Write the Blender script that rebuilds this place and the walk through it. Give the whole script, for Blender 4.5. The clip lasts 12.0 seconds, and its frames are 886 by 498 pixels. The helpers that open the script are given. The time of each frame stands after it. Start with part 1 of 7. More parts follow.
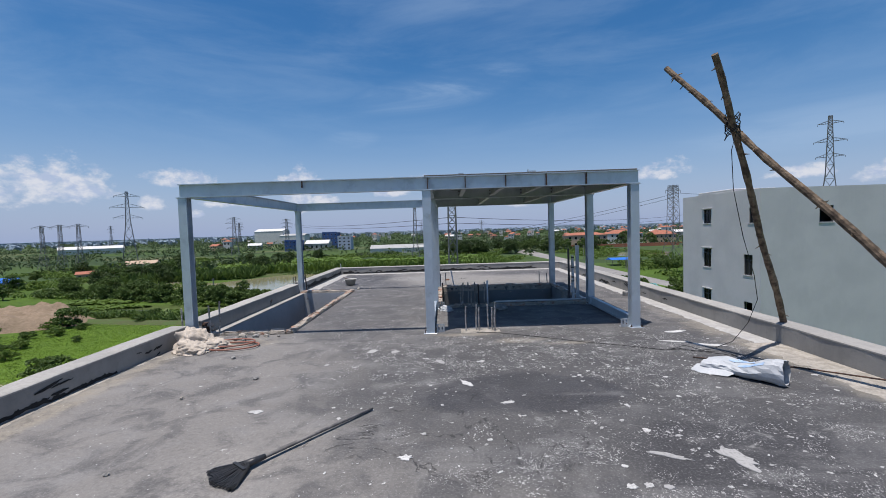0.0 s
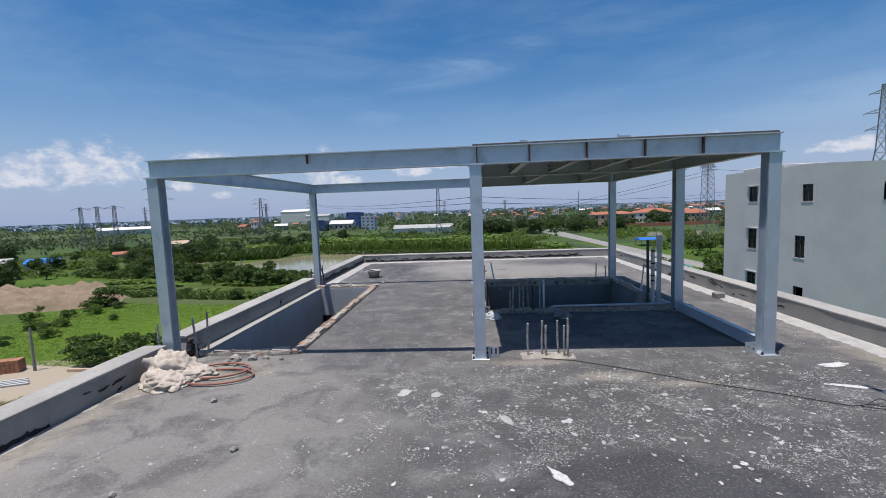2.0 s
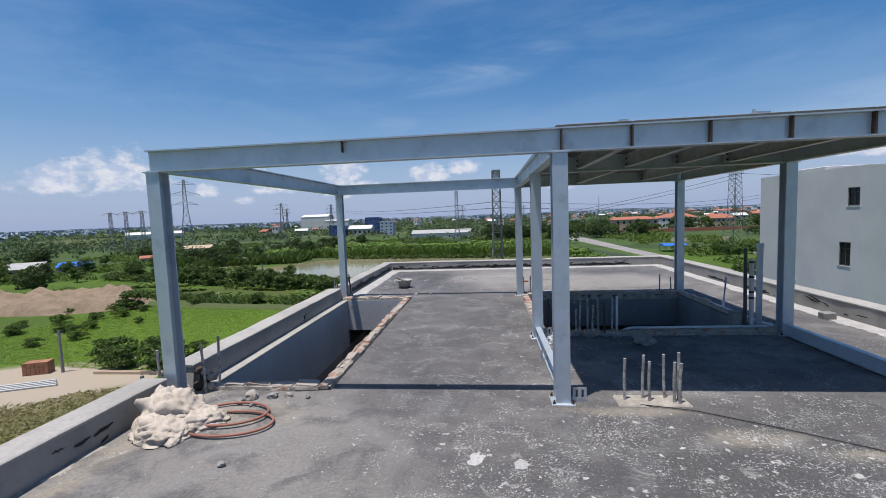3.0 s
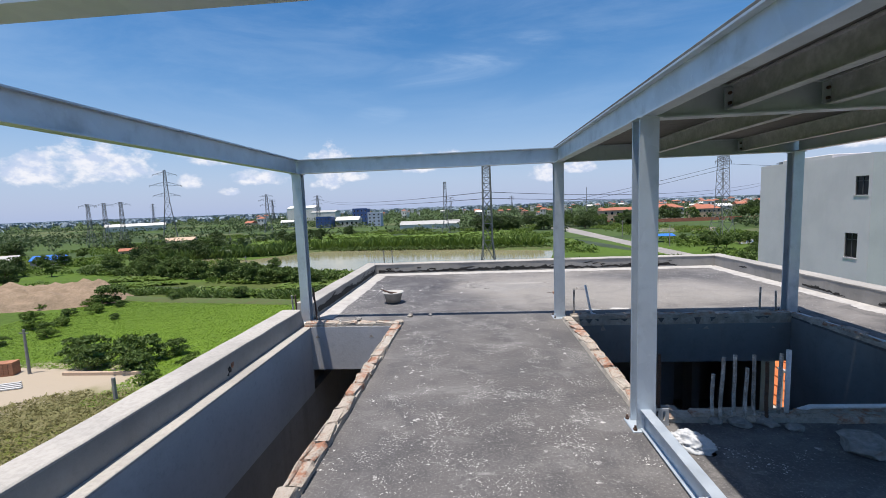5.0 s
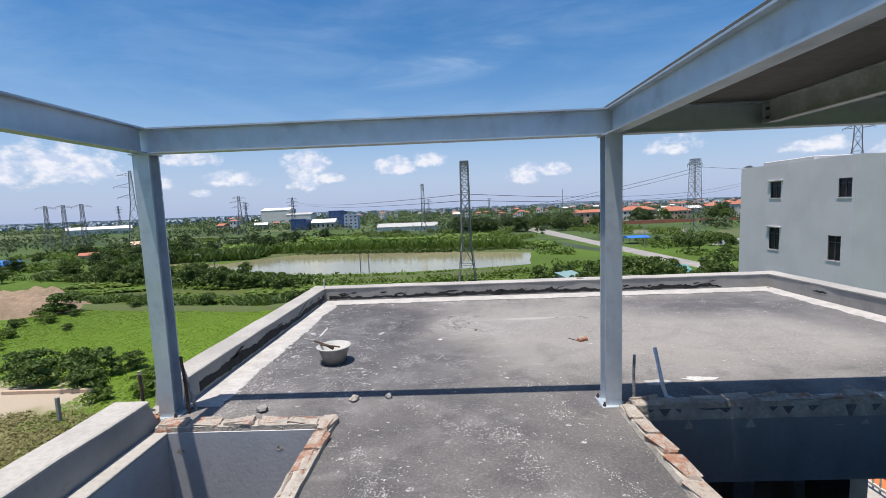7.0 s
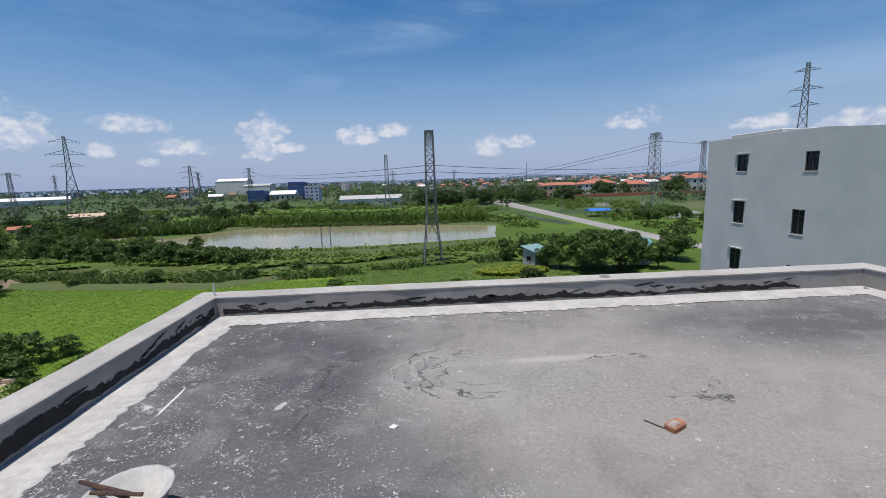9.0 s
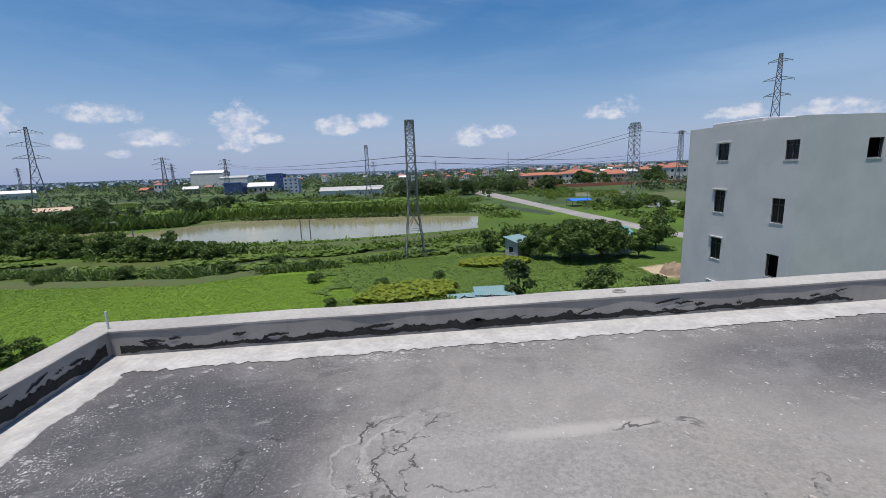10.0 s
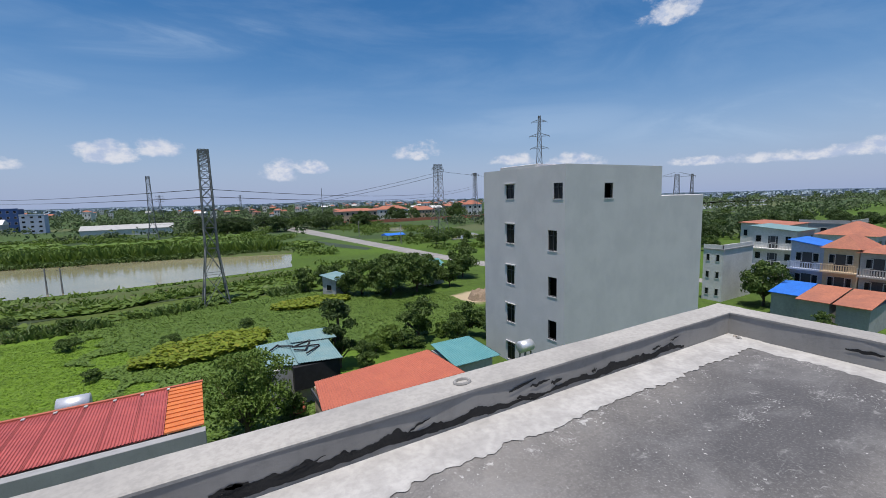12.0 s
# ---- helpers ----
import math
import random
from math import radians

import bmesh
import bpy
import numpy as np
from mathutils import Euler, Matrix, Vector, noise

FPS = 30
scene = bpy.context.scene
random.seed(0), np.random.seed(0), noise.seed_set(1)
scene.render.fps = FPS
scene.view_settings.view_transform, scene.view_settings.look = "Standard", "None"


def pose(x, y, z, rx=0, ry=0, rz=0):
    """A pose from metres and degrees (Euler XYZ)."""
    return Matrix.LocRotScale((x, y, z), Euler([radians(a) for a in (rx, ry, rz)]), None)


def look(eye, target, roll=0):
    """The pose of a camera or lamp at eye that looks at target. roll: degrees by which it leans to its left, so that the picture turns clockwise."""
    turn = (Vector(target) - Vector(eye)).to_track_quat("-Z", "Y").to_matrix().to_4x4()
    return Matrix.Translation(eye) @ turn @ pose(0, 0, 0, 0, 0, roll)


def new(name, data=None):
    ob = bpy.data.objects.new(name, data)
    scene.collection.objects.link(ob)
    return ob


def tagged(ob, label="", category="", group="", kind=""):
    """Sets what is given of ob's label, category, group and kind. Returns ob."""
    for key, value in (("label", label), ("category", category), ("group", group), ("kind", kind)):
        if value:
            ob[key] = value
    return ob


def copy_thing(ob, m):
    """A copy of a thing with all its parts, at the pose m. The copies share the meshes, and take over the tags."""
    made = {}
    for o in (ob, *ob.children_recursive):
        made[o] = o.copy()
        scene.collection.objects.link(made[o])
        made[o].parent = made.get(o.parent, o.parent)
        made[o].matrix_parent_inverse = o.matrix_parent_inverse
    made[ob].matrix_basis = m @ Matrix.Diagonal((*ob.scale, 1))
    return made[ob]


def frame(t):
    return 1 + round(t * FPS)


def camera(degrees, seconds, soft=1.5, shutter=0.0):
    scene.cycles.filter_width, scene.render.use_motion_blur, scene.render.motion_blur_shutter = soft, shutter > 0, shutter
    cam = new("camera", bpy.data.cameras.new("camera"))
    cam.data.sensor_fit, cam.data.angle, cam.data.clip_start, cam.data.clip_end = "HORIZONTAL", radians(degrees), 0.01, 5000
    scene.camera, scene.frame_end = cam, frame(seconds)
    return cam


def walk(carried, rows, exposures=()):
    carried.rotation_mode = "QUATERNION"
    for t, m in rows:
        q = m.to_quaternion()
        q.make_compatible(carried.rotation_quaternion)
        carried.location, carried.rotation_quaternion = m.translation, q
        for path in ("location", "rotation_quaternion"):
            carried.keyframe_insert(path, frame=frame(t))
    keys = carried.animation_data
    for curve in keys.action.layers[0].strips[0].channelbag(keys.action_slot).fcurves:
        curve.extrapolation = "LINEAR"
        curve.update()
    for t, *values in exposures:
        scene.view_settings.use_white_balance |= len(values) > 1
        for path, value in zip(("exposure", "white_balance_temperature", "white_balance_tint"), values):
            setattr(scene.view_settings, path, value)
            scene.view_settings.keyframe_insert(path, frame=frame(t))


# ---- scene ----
cam = camera(92.7, 12.0, 0.9)
PATH = [
    (0, (0.226, 0.649, 1.583), (0.213, 2.646, 1.489), -1.8),
    (0.5, (0.293, 1.128, 1.644), (0.237, 3.121, 1.49), -2.1),
    (1, (0.226, 1.424, 1.655), (0.153, 3.415, 1.484), -2.1),
    (1.5, (0.028, 1.911, 1.668), (-0.062, 3.902, 1.494), -2.1),
    (2, (-0.133, 2.351, 1.704), (-0.257, 4.338, 1.518), -2.1),
    (2.5, (-0.42, 2.867, 1.681), (-0.595, 4.852, 1.507), -2.0),
    (3, (-0.666, 3.363, 1.683), (-0.873, 5.346, 1.524), -2.1),
    (3.2, (-0.737, 3.631, 1.637), (-0.949, 5.615, 1.498), -2.1),
    (4.8, (-1.115, 5.755, 1.615), (-1.282, 7.739, 1.426), -2.5),
    (5, (-1.187, 6.019, 1.646), (-1.34, 8.002, 1.443), -2.2),
    (5.5, (-1.224, 6.66, 1.645), (-1.337, 8.646, 1.432), -2.3),
    (6, (-1.276, 7.327, 1.627), (-1.364, 9.314, 1.418), -2.1),
    (6.5, (-1.291, 8.015, 1.66), (-1.36, 10.002, 1.445), -2.3),
    (7, (-1.278, 8.641, 1.669), (-1.327, 10.631, 1.472), -2.2),
    (7.2, (-1.288, 8.94, 1.672), (-1.291, 10.931, 1.488), -2.2),
    (8.8, (-1.303, 11.156, 1.526), (-1.174, 13.129, 1.223), -1.7),
    (9, (-1.273, 11.377, 1.55), (-1.161, 13.346, 1.219), -1.8),
    (9.5, (-1.206, 11.989, 1.552), (-1.118, 13.953, 1.184), -2.1),
    (10, (-1.095, 12.559, 1.543), (-0.903, 14.514, 1.167), -2.1),
    (10.5, (-0.859, 13.044, 1.585), (-0.371, 14.959, 1.273), -1.9),
    (11, (-0.671, 13.418, 1.596), (0.203, 15.197, 1.328), -1.8),
    (11.5, (-0.531, 13.709, 1.581), (0.514, 15.396, 1.334), -1.8),
    (12, (-0.472, 14.066, 1.543), (0.53, 15.781, 1.305), -1.5),
]
walk(cam, [(t, look(eye, target, roll)) for t, eye, target, roll in PATH],
     [(0, 0.06, 6490, 13), (2.5, 0.1, 6490, 13), (3.4, 0.18, 6550, 13), (4.8, 0.42, 6720, 13), (7.0, 0.42, 6720, 13), (8.6, 0.08, 6550, 13), (12, 0.06, 6490, 13)])

# ---- light ----
SUN_FROM = Vector((-0.134, -0.13, 1.0)).normalized()
world = bpy.data.worlds.new("sky")
scene.world = world
world.use_nodes = True
wn, wl = world.node_tree.nodes, world.node_tree.links
wn.clear()
w_out, w_bg, w_sky = wn.new("ShaderNodeOutputWorld"), wn.new("ShaderNodeBackground"), wn.new("ShaderNodeTexSky")
w_sky.sky_type, w_sky.sun_disc = "NISHITA", False
w_sky.sun_elevation, w_sky.sun_rotation = math.asin(SUN_FROM.z), math.atan2(SUN_FROM.x, SUN_FROM.y)
w_sky.air_density, w_sky.dust_density, w_sky.ozone_density = 1.0, 0.8, 2.0
w_bg.inputs["Strength"].default_value = 0.078
w_tc = wn.new("ShaderNodeTexCoord")


def w_math(op, a, b=None):
    n = wn.new("ShaderNodeMath")
    n.operation = op
    for i, v in enumerate((a, b)):
        if v is None:
            continue
        if isinstance(v, (int, float)):
            n.inputs[i].default_value = v
        else:
            wl.new(v, n.inputs[i])
    return n.outputs[0]


def w_noise(vec, scale, detail, rough=0.55, dist=0.0):
    n = wn.new("ShaderNodeTexNoise")
    n.inputs["Scale"].default_value, n.inputs["Detail"].default_value = scale, detail
    n.inputs["Roughness"].default_value, n.inputs["Distortion"].default_value = rough, dist
    wl.new(vec, n.inputs["Vector"])
    return n.outputs["Fac"]


def w_range(v, a, b, c=0.0, d=1.0):
    n = wn.new("ShaderNodeMapRange")
    n.interpolation_type = "SMOOTHSTEP"
    wl.new(v, n.inputs[0])
    for i, x in enumerate((a, b, c, d)):
        n.inputs[i + 1].default_value = x
    return n.outputs[0]


w_sep = wn.new("ShaderNodeSeparateXYZ")
wl.new(w_tc.outputs["Generated"], w_sep.inputs[0])
w_z = w_sep.outputs[2]
w_az = w_math("ARCTAN2", w_sep.outputs[0], w_sep.outputs[1])


def w_shape(az, el, wide, high, lean=0.0, flat=1.0):
    """One inside, nought at the rim of a lens-shaped patch of sky; flat over 1 gives it a level underside."""
    u = w_math("DIVIDE", w_math("SUBTRACT", w_az, az), wide)
    v = w_math("SUBTRACT", w_math("SUBTRACT", w_z, el), w_math("MULTIPLY", w_math("SUBTRACT", w_az, az), lean))
    v = w_math("MAXIMUM", w_math("DIVIDE", v, high), w_math("DIVIDE", v, -high / flat))
    return w_math("SUBTRACT", 1.0, w_math("ADD", w_math("MULTIPLY", u, u), w_math("MULTIPLY", v, v)))


# heaps of low cumulus, each in its place, frayed by noise
CUMULUS = [(-0.735, 0.092, 0.078, 0.052), (-0.83, 0.075, 0.07, 0.035), (-0.555, 0.11, 0.06, 0.022), (-0.479, 0.07, 0.05, 0.02), (-0.605, 0.063, 0.022, 0.018),
           (-0.54, 0.045, 0.02, 0.013), (-0.322, 0.104, 0.045, 0.038), (-0.335, 0.066, 0.034, 0.034), (-0.272, 0.072, 0.032, 0.016), (-0.128, 0.094, 0.044, 0.026),
           (-0.05, 0.107, 0.036, 0.026), (0.165, 0.062, 0.034, 0.03), (0.238, 0.072, 0.034, 0.018), (0.475, 0.102, 0.05, 0.026), (0.7, 0.08, 0.05, 0.018),
           (0.835, 0.068, 0.06, 0.024), (1.02, 0.335, 0.055, 0.035), (1.07, 0.058, 0.06, 0.012), (1.2, 0.058, 0.1, 0.014), (1.36, 0.062, 0.1, 0.018), (1.62, 0.075, 0.14, 0.03)]
w_map = wn.new("ShaderNodeMapping")
w_map.inputs["Scale"].default_value = (1.0, 1.0, 1.5)
wl.new(w_tc.outputs["Generated"], w_map.inputs[0])
bulk = None
for az, el, wide, high in CUMULUS:
    one = w_shape(az, el, wide * 1.25, high * 1.25, 0.0, 2.0)
    bulk = one if bulk is None else w_math("MAXIMUM", bulk, one)
fray = w_math("SUBTRACT", w_noise(w_map.outputs[0], 26.0, 7, 0.6), 0.5)
heap = w_math("MULTIPLY", w_range(w_math("ADD", bulk, w_math("MULTIPLY", fray, 3.2)), 0.08, 1.0), 0.92)
# clouds of the same kind in the rest of the sky
rest = w_range(w_noise(w_map.outputs[0], 7.4, 8, 0.58), 0.55, 0.68)
rest = w_math("MULTIPLY", rest, w_math("MULTIPLY", w_range(w_z, 0.03, 0.07), w_range(w_z, 0.2, 0.1)))
heap = w_math("MAXIMUM", heap, w_math("MULTIPLY", rest, w_range(w_sep.outputs[1], 0.0, -0.2)))
# thin high streaks
w_map2 = wn.new("ShaderNodeMapping")
w_map2.inputs["Scale"].default_value = (0.8, 1.6, 4.2)
w_map2.inputs["Rotation"].default_value = (0.0, 0.12, 0.5)
wl.new(w_tc.outputs["Generated"], w_map2.inputs[0])
veil = w_range(w_noise(w_map2.outputs[0], 2.6, 7, 0.62, 0.5), 0.36, 0.74)
wisp = w_math("MULTIPLY", veil, w_math("MULTIPLY", w_range(w_z, 0.08, 0.3), 0.16))
for az, el, wide, high, lean, much in ((0.0, 0.307, 0.26, 0.05, 0.13, 0.42), (-0.215, 0.204, 0.09, 0.028, 0.1, 0.3), (1.25, 0.14, 0.45, 0.07, 0.05, 0.4), (0.1, 0.47, 0.35, 0.05, 0.1, 0.25), (0.75, 0.16, 0.3, 0.05, 0.0, 0.25)):
    patch = w_math("MULTIPLY", w_range(w_shape(az, el, wide, high, lean), 0.0, 1.0), w_math("MULTIPLY", w_range(veil, -0.25, 0.9), much))
    wisp = w_math("MAXIMUM", wisp, patch)
haze = w_math("MULTIPLY", w_math("POWER", w_range(w_z, 0.44, -0.02), 2.2), 0.85)


def w_mix(fac, a, color):
    n = wn.new("ShaderNodeMixRGB")
    wl.new(fac, n.inputs[0])
    wl.new(a, n.inputs[1])
    n.inputs[2].default_value = (*color, 1)
    return n.outputs[0]


w_hsv = wn.new("ShaderNodeHueSaturation")
w_hsv.inputs["Saturation"].default_value = 1.4
w_hsv.inputs["Value"].default_value = 1.3
wl.new(w_sky.outputs[0], w_hsv.inputs["Color"])
col = w_mix(haze, w_hsv.outputs[0], (3.95, 5.15, 8.0))
col = w_mix(wisp, col, (5.6, 7.4, 9.6))
w_tone = wn.new("ShaderNodeMixRGB")
wl.new(w_range(w_noise(w_map.outputs[0], 34.0, 5, 0.6), 0.35, 0.62), w_tone.inputs[0])
w_tone.inputs[1].default_value, w_tone.inputs[2].default_value = (5.4, 6.5, 8.6, 1), (8.6, 9.0, 9.7, 1)
w_over = wn.new("ShaderNodeMixRGB")
wl.new(heap, w_over.inputs[0])
wl.new(col, w_over.inputs[1])
wl.new(w_tone.outputs[0], w_over.inputs[2])
col = w_over.outputs[0]
wl.new(col, w_bg.inputs["Color"])
wl.new(w_bg.outputs[0], w_out.inputs[0])

sun = new("sun", bpy.data.lights.new("sun", "SUN"))
sun.data.energy, sun.data.angle, sun.data.color = 5.0, radians(0.6), (1.0, 0.965, 0.91)
sun.matrix_world = look(SUN_FROM * 60, (0, 0, 0))

# ---- materials ----
FAR, PIVOT = 1.43, Vector((-1.0, 12.0, 1.55))   # the surroundings' plan is drawn to this scale, from this point


class Nodes:
    """A node material, built up step by step."""

    def __init__(self, name):
        self.m = bpy.data.materials.new(name)
        self.m.use_nodes = True
        self.t = self.m.node_tree
        self.bsdf = self.t.nodes["Principled BSDF"]
        self.out = self.t.nodes["Material Output"]
        self.pos = self.t.nodes.new("ShaderNodeNewGeometry").outputs["Position"]

    def put(self, value, socket):
        if isinstance(value, (int, float)):
            socket.default_value = value
        elif isinstance(value, tuple):
            socket.default_value = (*value, 1) if len(value) == 3 and len(socket.default_value) == 4 else value
        else:
            self.t.links.new(value, socket)

    def math(self, op, a, b=0.0, clamp=False):
        n = self.t.nodes.new("ShaderNodeMath")
        n.operation, n.use_clamp = op, clamp
        self.put(a, n.inputs[0])
        self.put(b, n.inputs[1])
        return n.outputs[0]

    def scaled(self, x, y, z, where=None, rot=0.0):
        n = self.t.nodes.new("ShaderNodeMapping")
        n.inputs["Scale"].default_value = (x, y, z)
        n.inputs["Rotation"].default_value = (0, 0, rot)
        self.put(where or self.pos, n.inputs[0])
        return n.outputs[0]

    def noise(self, scale, detail=4, rough=0.55, where=None, dist=0.0):
        n = self.t.nodes.new("ShaderNodeTexNoise")
        n.inputs["Scale"].default_value, n.inputs["Detail"].default_value = scale, detail
        n.inputs["Roughness"].default_value, n.inputs["Distortion"].default_value = rough, dist
        self.put(where or self.pos, n.inputs["Vector"])
        return n.outputs["Fac"]

    def cells(self, scale, where=None, out="Distance", feature="F1"):
        n = self.t.nodes.new("ShaderNodeTexVoronoi")
        n.feature = feature
        n.inputs["Scale"].default_value = scale
        self.put(where or self.pos, n.inputs["Vector"])
        return n.outputs[out]

    def span(self, v, a, b, c=0.0, d=1.0):
        n = self.t.nodes.new("ShaderNodeMapRange")
        n.interpolation_type = "SMOOTHSTEP"
        for i, x in enumerate((v, a, b, c, d)):
            self.put(x, n.inputs[i])
        return n.outputs[0]

    def mix(self, fac, a, b):
        n = self.t.nodes.new("ShaderNodeMixRGB")
        self.put(fac, n.inputs[0])
        self.put(a, n.inputs[1])
        self.put(b, n.inputs[2])
        return n.outputs[0]

    def random(self):
        return self.t.nodes.new("ShaderNodeObjectInfo").outputs["Random"]

    def island(self):
        return self.t.nodes.new("ShaderNodeNewGeometry").outputs["Random Per Island"]

    def reach(self, cx, cy, rx, ry, wobble=0.25, size=1.2):
        """How far out of a stain of uneven outline round (cx, cy): 1 on its rim."""
        s = self.t.nodes.new("ShaderNodeVectorMath")
        s.operation = "SUBTRACT"
        self.put(self.pos, s.inputs[0])
        s.inputs[1].default_value = (cx, cy, 0)
        m = self.t.nodes.new("ShaderNodeVectorMath")
        m.operation = "MULTIPLY"
        self.put(s.outputs[0], m.inputs[0])
        m.inputs[1].default_value = (1 / rx, 1 / ry, 0)
        n = self.t.nodes.new("ShaderNodeVectorMath")
        n.operation = "LENGTH"
        self.put(m.outputs[0], n.inputs[0])
        return self.math("ADD", n.outputs["Value"], self.math("MULTIPLY", self.math("SUBTRACT", self.noise(size, 5, 0.6), 0.5), wobble * 4))

    def blob(self, cx, cy, rx, ry, wobble=0.25, size=1.2, soft=0.35):
        """A stain of uneven outline round (cx, cy)."""
        return self.span(self.reach(cx, cy, rx, ry, wobble, size), 1 + soft, 1 - soft)

    def done(self, color, rough=0.8, metal=0.0, bump=None, strength=0.3, depth=0.01, spec=0.3):
        self.put(color, self.bsdf.inputs["Base Color"])
        self.put(rough, self.bsdf.inputs["Roughness"])
        self.put(metal, self.bsdf.inputs["Metallic"])
        self.put(spec, self.bsdf.inputs["Specular IOR Level"])
        if bump is not None:
            b = self.t.nodes.new("ShaderNodeBump")
            b.inputs["Strength"].default_value, b.inputs["Distance"].default_value = strength, depth
            self.put(bump, b.inputs["Height"])
            self.put(b.outputs[0], self.bsdf.inputs["Normal"])
        return self.m


def plain(name, a, b=None, scale=3.0, rough=0.8, metal=0.0, bump=0.25, depth=0.006, fine=40.0, spec=0.3, vary=0.0):
    """Two tones in soft clouds with a fine grain."""
    n = Nodes(name)
    b = b or tuple(v * 0.72 for v in a)
    big = n.span(n.noise(scale, 6, 0.6), 0.32, 0.68)
    c = n.mix(big, a, b)
    c = n.mix(n.math("MULTIPLY", n.span(n.noise(fine, 3), 0.35, 0.7), 0.35), c, tuple(v * 0.7 for v in b))
    if vary:
        c = n.mix(n.math("MULTIPLY", n.random(), vary), c, tuple(v * 0.45 for v in b))
    return n.done(c, rough, metal, n.noise(fine, 4), bump, depth, spec)


def roof_concrete():
    n = Nodes("roof concrete")
    mid, dark, black = (0.168, 0.158, 0.149), (0.095, 0.09, 0.088), (0.038, 0.037, 0.04)
    pale, grey = (0.245, 0.23, 0.21), (0.212, 0.198, 0.182)
    # the slab's tones: worn pale where it was trowelled last, dark where water stood
    c = n.mix(n.span(n.noise(0.7, 8, 0.62, None, 0.4), 0.4, 0.6), mid, dark)
    for spot, much, tone in (
            ((-2.5, 3.6, 2.1, 3.8, 0.2, 0.8), 0.8, grey), ((-0.1, 2.9, 1.6, 1.7, 0.25, 0.9), 0.9, (0.25, 0.233, 0.213)),
            ((1.9, 4.9, 2.9, 2.3, 0.25, 0.7, 0.4), 0.9, (0.058, 0.057, 0.058)), ((-1.1, 9.6, 1.4, 3.2, 0.2, 1.0), 0.75, (0.088, 0.084, 0.084)),
            ((1.6, 14.3, 3.3, 1.75, 0.2, 0.8), 0.92, pale), ((-0.75, 14.45, 0.85, 0.5, 0.25, 1.5), 0.85, (0.245, 0.235, 0.22)),
            ((-2.7, 14.4, 1.0, 1.6, 0.2, 1.1, 0.3), 0.94, (0.055, 0.054, 0.06)), ((-2.3, 13.2, 1.2, 0.9, 0.3, 1.1, 0.5), 0.8, (0.085, 0.083, 0.087)),
            ((2.6, 15.25, 1.5, 0.65, 0.3, 1.3, 0.6), 0.9, (0.064, 0.063, 0.067)), ((3.8, 14.7, 0.6, 1.3, 0.3, 1.3, 0.6), 0.7, (0.08, 0.078, 0.081)),
            ((0.95, 4.65, 1.0, 0.5, 0.28, 1.3, 0.12), 0.9, black), ((2.35, 3.4, 0.95, 0.65, 0.3, 1.1, 0.2), 0.85, black)):
        c = n.mix(n.math("MULTIPLY", n.blob(*spot), much), c, tone)
    for spot in ((1.2, 6.5, 0.3, 0.13), (1.85, 6.3, 0.26, 0.08), (0.5, 6.9, 0.4, 0.08), (4.15, 5.6, 0.28, 2.6), (-3.5, 4.0, 0.12, 4.0), (-2.9, 6.75, 0.6, 0.25)):
        c = n.mix(n.math("MULTIPLY", n.blob(*spot, 0.5, 3.4, 0.6), 0.65), c, (0.29, 0.255, 0.2))
    # soft trowel clouds, then a fine dark grain
    even = n.math("SUBTRACT", 1.0, n.math("MULTIPLY", n.blob(1.4, 14.4, 3.1, 1.9, 0.2, 0.8, 0.4), 0.75))
    c = n.mix(n.math("MULTIPLY", n.span(n.noise(1.3, 7, 0.6, n.scaled(1, 1.5, 1, None, 0.5), 0.9), 0.46, 0.68), 0.36), c, (0.235, 0.23, 0.225))
    c = n.mix(n.math("MULTIPLY", n.math("MULTIPLY", n.span(n.noise(2.6, 8, 0.64, None, 0.6), 0.46, 0.64), 0.6), even), c, (0.058, 0.057, 0.06))
    c = n.mix(n.math("MULTIPLY", n.math("MULTIPLY", n.span(n.noise(30, 8, 0.78), 0.4, 0.64), n.span(n.noise(1.1, 5, 0.6), 0.35, 0.65, 0.35, 1.0)), 0.42), c, (0.05, 0.049, 0.049))
    c = n.mix(n.math("MULTIPLY", n.span(n.noise(55, 6, 0.75), 0.5, 0.66), 0.3), c, (0.34, 0.335, 0.32))
    pool = n.blob(0.95, 4.65, 1.0, 0.5, 0.28, 1.3, 0.15)

    # ridges and cracks left round the patches of dried slurry
    def rim(cx, cy, rx, ry, at, width, wobble, size):
        d = n.reach(cx, cy, rx, ry, wobble, size)
        return n.span(n.math("ABSOLUTE", n.math("SUBTRACT", d, at)), width, width * 0.2)

    side = n.blob(-1.35, 14.5, 0.6, 0.75, 0.3, 2.0, 0.3)
    broken = n.span(n.noise(6.0, 4, 0.6), 0.42, 0.56)
    ridge = n.math("MULTIPLY", n.math("MAXIMUM", rim(-0.85, 14.62, 0.5, 0.42, 1.0, 0.08, 0.34, 2.2), rim(-0.85, 14.62, 0.5, 0.42, 1.3, 0.05, 0.34, 2.2)), side)
    crack = n.math("MAXIMUM", rim(-0.85, 14.62, 0.5, 0.42, 0.93, 0.03, 0.36, 2.4), n.math("MAXIMUM", rim(-0.85, 14.62, 0.5, 0.42, 1.14, 0.026, 0.36, 2.6), rim(-0.85, 14.62, 0.5, 0.42, 0.7, 0.026, 0.42, 3.4)))
    crack = n.math("MULTIPLY", n.math("MULTIPLY", crack, side), broken)
    thin = n.math("ABSOLUTE", n.math("SUBTRACT", n.noise(1.1, 6, 0.6, n.scaled(1, 1, 1, None, 1.1), 0.7), 0.5))
